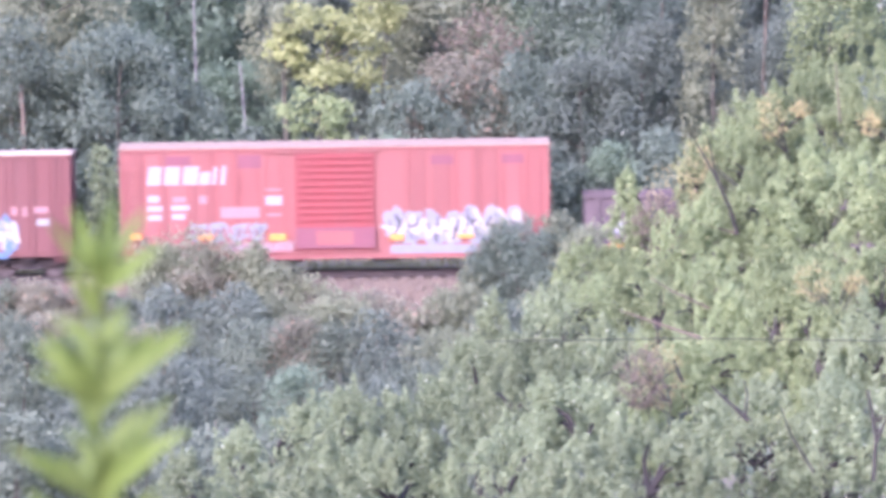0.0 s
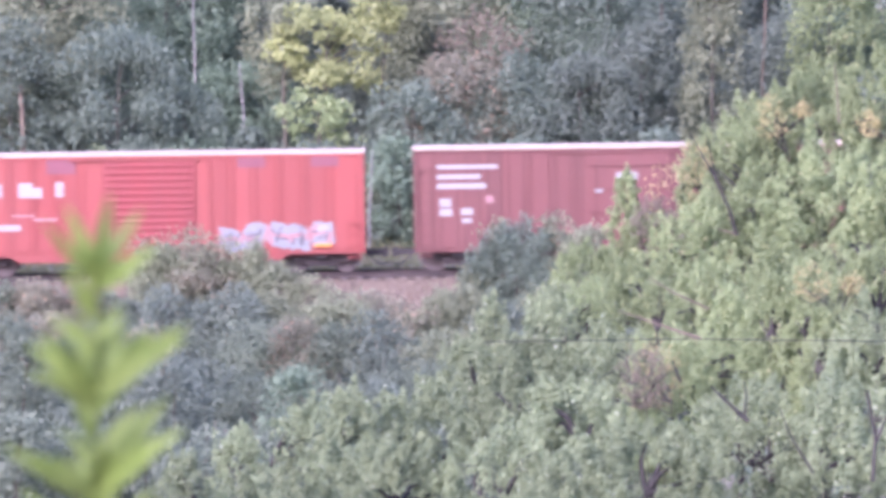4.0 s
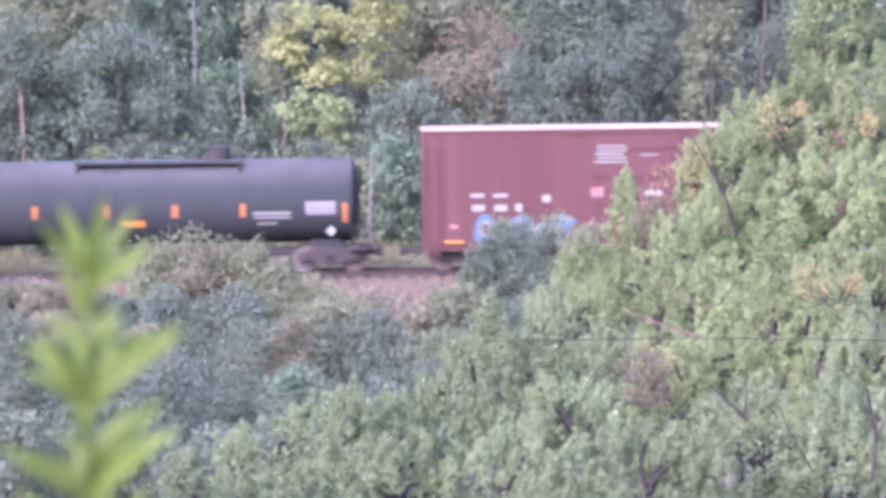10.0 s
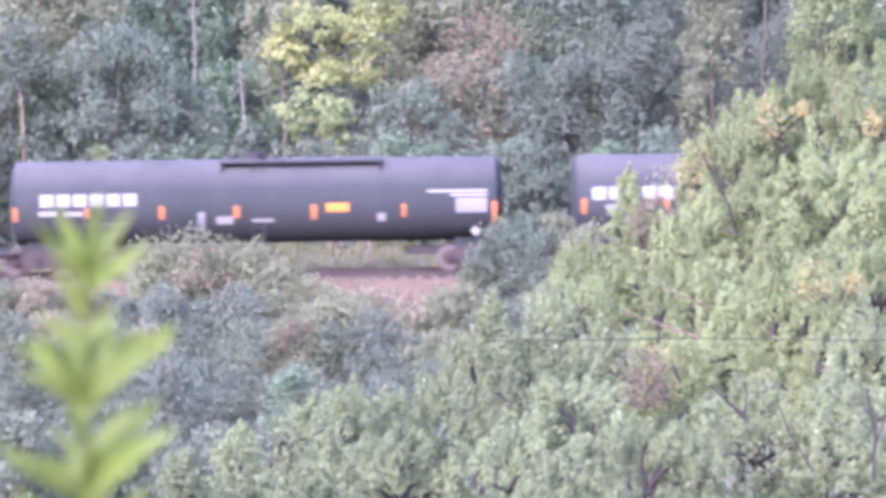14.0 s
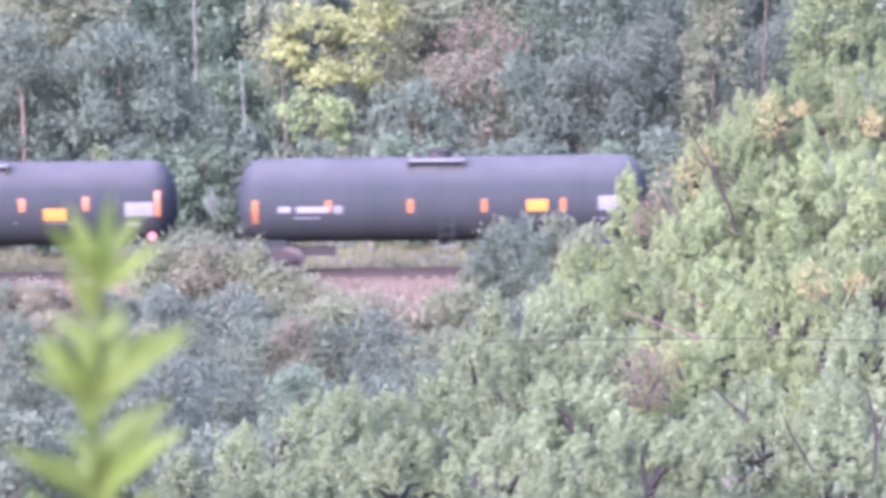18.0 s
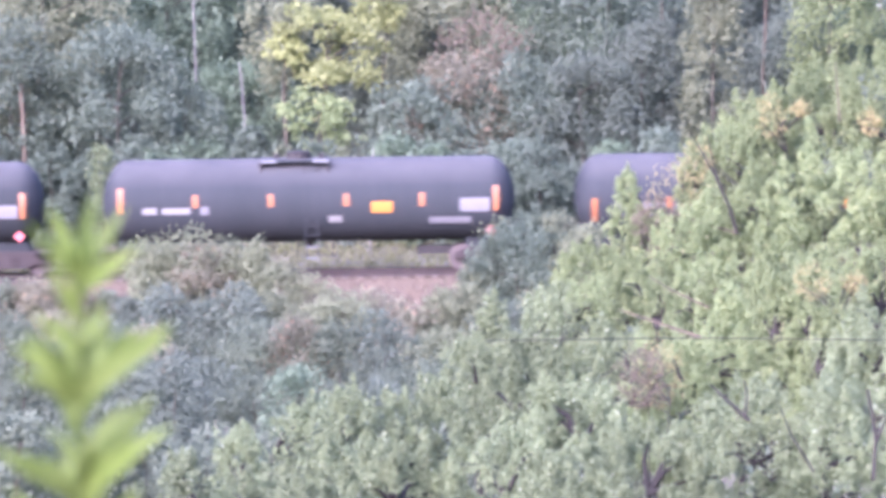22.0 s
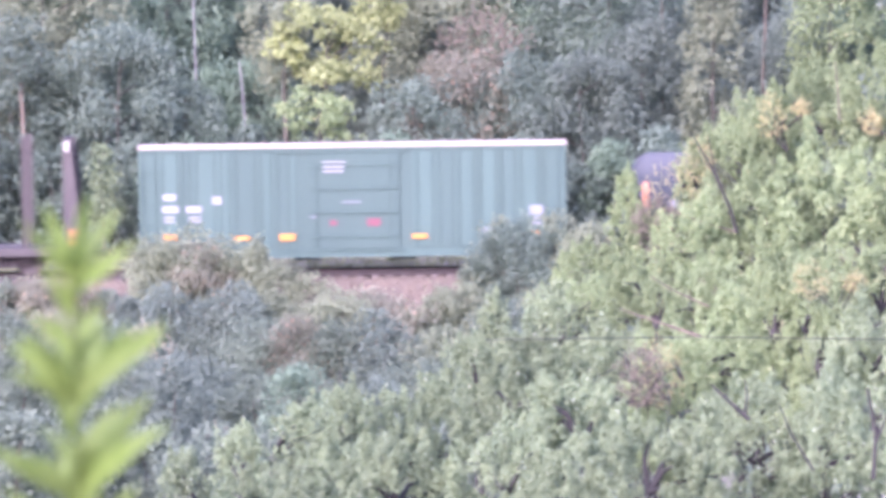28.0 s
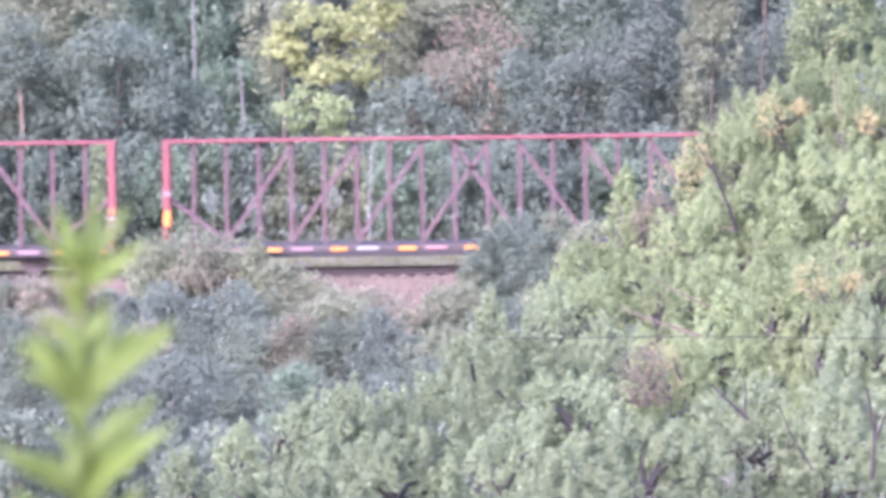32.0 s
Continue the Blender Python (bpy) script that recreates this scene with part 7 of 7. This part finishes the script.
placard(c, TR, TA, 6.72, 1.68, REDSIGN)
mark(c, "walkway_edge", SILVER, -0.80, TA + TR - 0.13, 1.52, TA + TR - 0.03, y=-1.15)
cars.append((c, -294.83))

TR, TA = 1.540, 2.815
c = tankcar("black tank car with rounded ends and orange reflectors", 15.12, TR, TA, "black", 0.28, -0.84, 1.15, 0.95, False)
tank_mark(c, "reflector", ORANGE, TR, TA, -4.27, 2.62, -4.05, 3.10)
tank_mark(c, "reflector", ORANGE, TR, TA, -1.53, 2.65, -1.31, 3.08)
tank_mark(c, "reflector", ORANGE, TR, TA, 1.25, 2.63, 1.47, 3.07)
tank_mark(c, "reflector", ORANGE, TR, TA, 4.03, 2.62, 4.25, 3.05)
tank_mark(c, "reflector", ORANGE, TR, TA, -6.97, 2.41, -6.75, 3.34)
tank_mark(c, "reflector", ORANGE, TR, TA, 6.75, 2.37, 6.97, 3.28)
tank_mark(c, "warning_panel", AMBER, TR, TA, 3.11, 2.29, 3.93, 2.71)
tank_mark(c, "stencil_bar", WHITE, TR, TA, -5.99, 2.41, -5.50, 2.66)
tank_mark(c, "stencil_bar", WHITE, TR, TA, -5.38, 2.40, -4.33, 2.63)
tank_mark(c, "stencil_panel", GREY, TR, TA, -3.98, 2.43, -3.69, 2.68)
tank_mark(c, "stencil_panel", GREY, TR, TA, 5.62, 2.38, 6.70, 2.88)
placard(c, TR, TA, 6.72, 1.68, REDSIGN)
mark(c, "walkway_edge", SILVER, -0.80, TA + TR - 0.13, 1.15, TA + TR - 0.03, y=-1.15)
cars.append((c, -312.14))

c = boxcar("blue-green boxcar with pale roof and orange reflectors", 15.57, 0.95, 4.76, "green", ROOF_WHITE, [-7.00, -6.24, -5.77, -4.88, -4.33, -3.40, -2.82, -2.16, 2.27, 3.09, 3.81, 4.59, 5.36, 6.08, 6.90], (-1.65, 1.71), 0, None, 0.045, 0.12)
mark(c, "stencil_bar", WHITE, -6.92, 2.89, -6.45, 3.12)
mark(c, "stencil_bar", WHITE, -6.96, 2.44, -6.34, 2.69)
mark(c, "stencil_bar", WHITE, -6.90, 2.23, -6.49, 2.30)
mark(c, "stencil_bar", WHITE, -6.90, 2.09, -6.49, 2.15)
mark(c, "stencil_bar", WHITE, -6.08, 2.43, -5.52, 2.68)
mark(c, "stencil_bar", WHITE, -5.99, 2.22, -5.54, 2.30)
mark(c, "stencil_bar", WHITE, -5.99, 2.08, -5.54, 2.16)
mark(c, "stencil_bar", WHITE, -5.13, 2.73, -4.78, 3.02)
mark(c, "stencil_bar", WHITE, -1.11, 4.20, -0.23, 4.26, thick=0.126)
mark(c, "stencil_bar", WHITE, -1.07, 4.01, -0.27, 4.10, thick=0.126)
mark(c, "stencil_bar", WHITE, -1.07, 3.85, -0.31, 3.93, thick=0.126)
mark(c, "stencil_bar", WHITE, 6.49, 2.04, 6.90, 2.12)
mark(c, "stencil_bar", WHITE, 6.49, 1.87, 6.90, 1.95)
mark(c, "stencil_bar", SILVER, -0.39, 2.73, 0.31, 2.79, thick=0.126)
mark(c, "stencil_bar", SILVER, -1.54, 2.19, -1.34, 2.27, thick=0.126)
mark(c, "stencil_bar", SILVER, 4.74, 1.61, 5.15, 1.77)
mark(c, "stencil_bar", SILVER, 6.45, 2.20, 6.96, 2.57)
mark(c, "patch_panel", PATCH, 0.52, 1.87, 1.01, 2.16, thick=0.11)
mark(c, "patch_panel", PATCH, -0.84, 1.91, -0.58, 2.11, thick=0.11)
mark(c, "reflector", AMBER, -6.90, 1.47, -6.43, 1.65, thick=0.128)
mark(c, "reflector", AMBER, -4.33, 1.41, -3.77, 1.56, thick=0.128)
mark(c, "reflector", AMBER, -2.68, 1.39, -2.12, 1.62, thick=0.128)
mark(c, "reflector", AMBER, 2.16, 1.41, 2.72, 1.56, thick=0.128)
mark(c, "reflector", AMBER, 6.43, 1.44, 6.90, 1.65, thick=0.128)
cars.append((c, -329.70))

c = flatcar(20.21, [-8.04, -4.58, -1.76, 1.70, 4.54, 8.00], 9.42)
mark(c, "stencil_bar", WHITE, -7.12, 1.00, -6.09, 1.20)
mark(c, "stencil_bar", WHITE, -6.05, 1.07, -5.43, 1.23)
mark(c, "stencil_bar", FADED, -10.00, 0.99, -8.35, 1.24)
mark(c, "reflector", ORANGE, -4.54, 0.87, -4.13, 0.97, thick=0.128)
mark(c, "reflector", ORANGE, -8.15, 0.89, -7.69, 0.97, thick=0.128)
cars.append((c, -349.68))

c = centerbeam(22.65)
cars.append((c, -373.04))

c = centerbeam(22.65)
cars.append((c, -397.42))



# ================= what moves =================
def travel(t):
    """Metres that the train has run by t seconds."""
    return 11.42 * t + 0.0085 * t * t


def motions():
    for car, x in cars:
        walk(car, [(t, pose(x + travel(t), 0, 0)) for t in range(0, 33)])
    # the near trees sway in a light wind
    for top, (x, y, z), seed in near_trees:
        a, b = seed * 1.7, seed * 0.6
        walk(top, [(t, pose(x, y, z, 0.05 * math.sin(t * 1.7 + b), 0.10 * math.sin(t * 1.15 + a) + 0.06 * math.sin(t * 2.3 + b), 0)) for t in range(0, 33)])
    # all wheels roll alike: one set of keys for the leading axles, one for the trailing
    for dx, sets in wheelsets.items():
        walk(sets[0], [(k / FPS, pose(dx, 0, 0.457, 0, math.degrees(travel(k / FPS) / 0.457) % 360, 0)) for k in range(0, 32 * FPS + 1)])
        keys = sets[0].animation_data
        for w in sets[1:]:
            w.rotation_mode = "QUATERNION"
            own = w.animation_data_create()
            own.action, own.action_slot = keys.action, keys.action_slot
    tips = [(0, 0.49), (1.5, 0.34), (3, 0.34), (3.5, 0.31), (5.5, 0.31), (6, 0.26), (7.5, 0.18), (8, 0.13), (8.5, -0.16), (9, -0.21), (10.5, 0.13), (11.5, 0.05), (12.5, -0.16), (13, -0.26), (13.5, -0.31), (14, -0.16), (14.5, -0.05), (16.5, -0.31), (17, -0.21), (17.5, 0.05), (18, 0.36), (18.5, 0.10), (19, 0.03), (19.5, 0.23), (20, 0.08), (20.5, -0.44), (21, -0.42), (21.5, -0.36), (22, -0.52), (22.5, -0.42), (23, -0.34), (23.5, -0.42), (24, -0.23), (24.5, -0.44), (25, -0.52), (25.5, -0.44), (27.5, -0.65), (28, -0.78), (28.5, -0.78), (29, -0.68), (30, -0.57), (31, -0.44), (31.5, -0.26), (32, -0.29)]
    walk(sapling, [(t, pose(-0.389, -194.0, 12.315, 0, lean, 0)) for t, lean in tips])


motions()
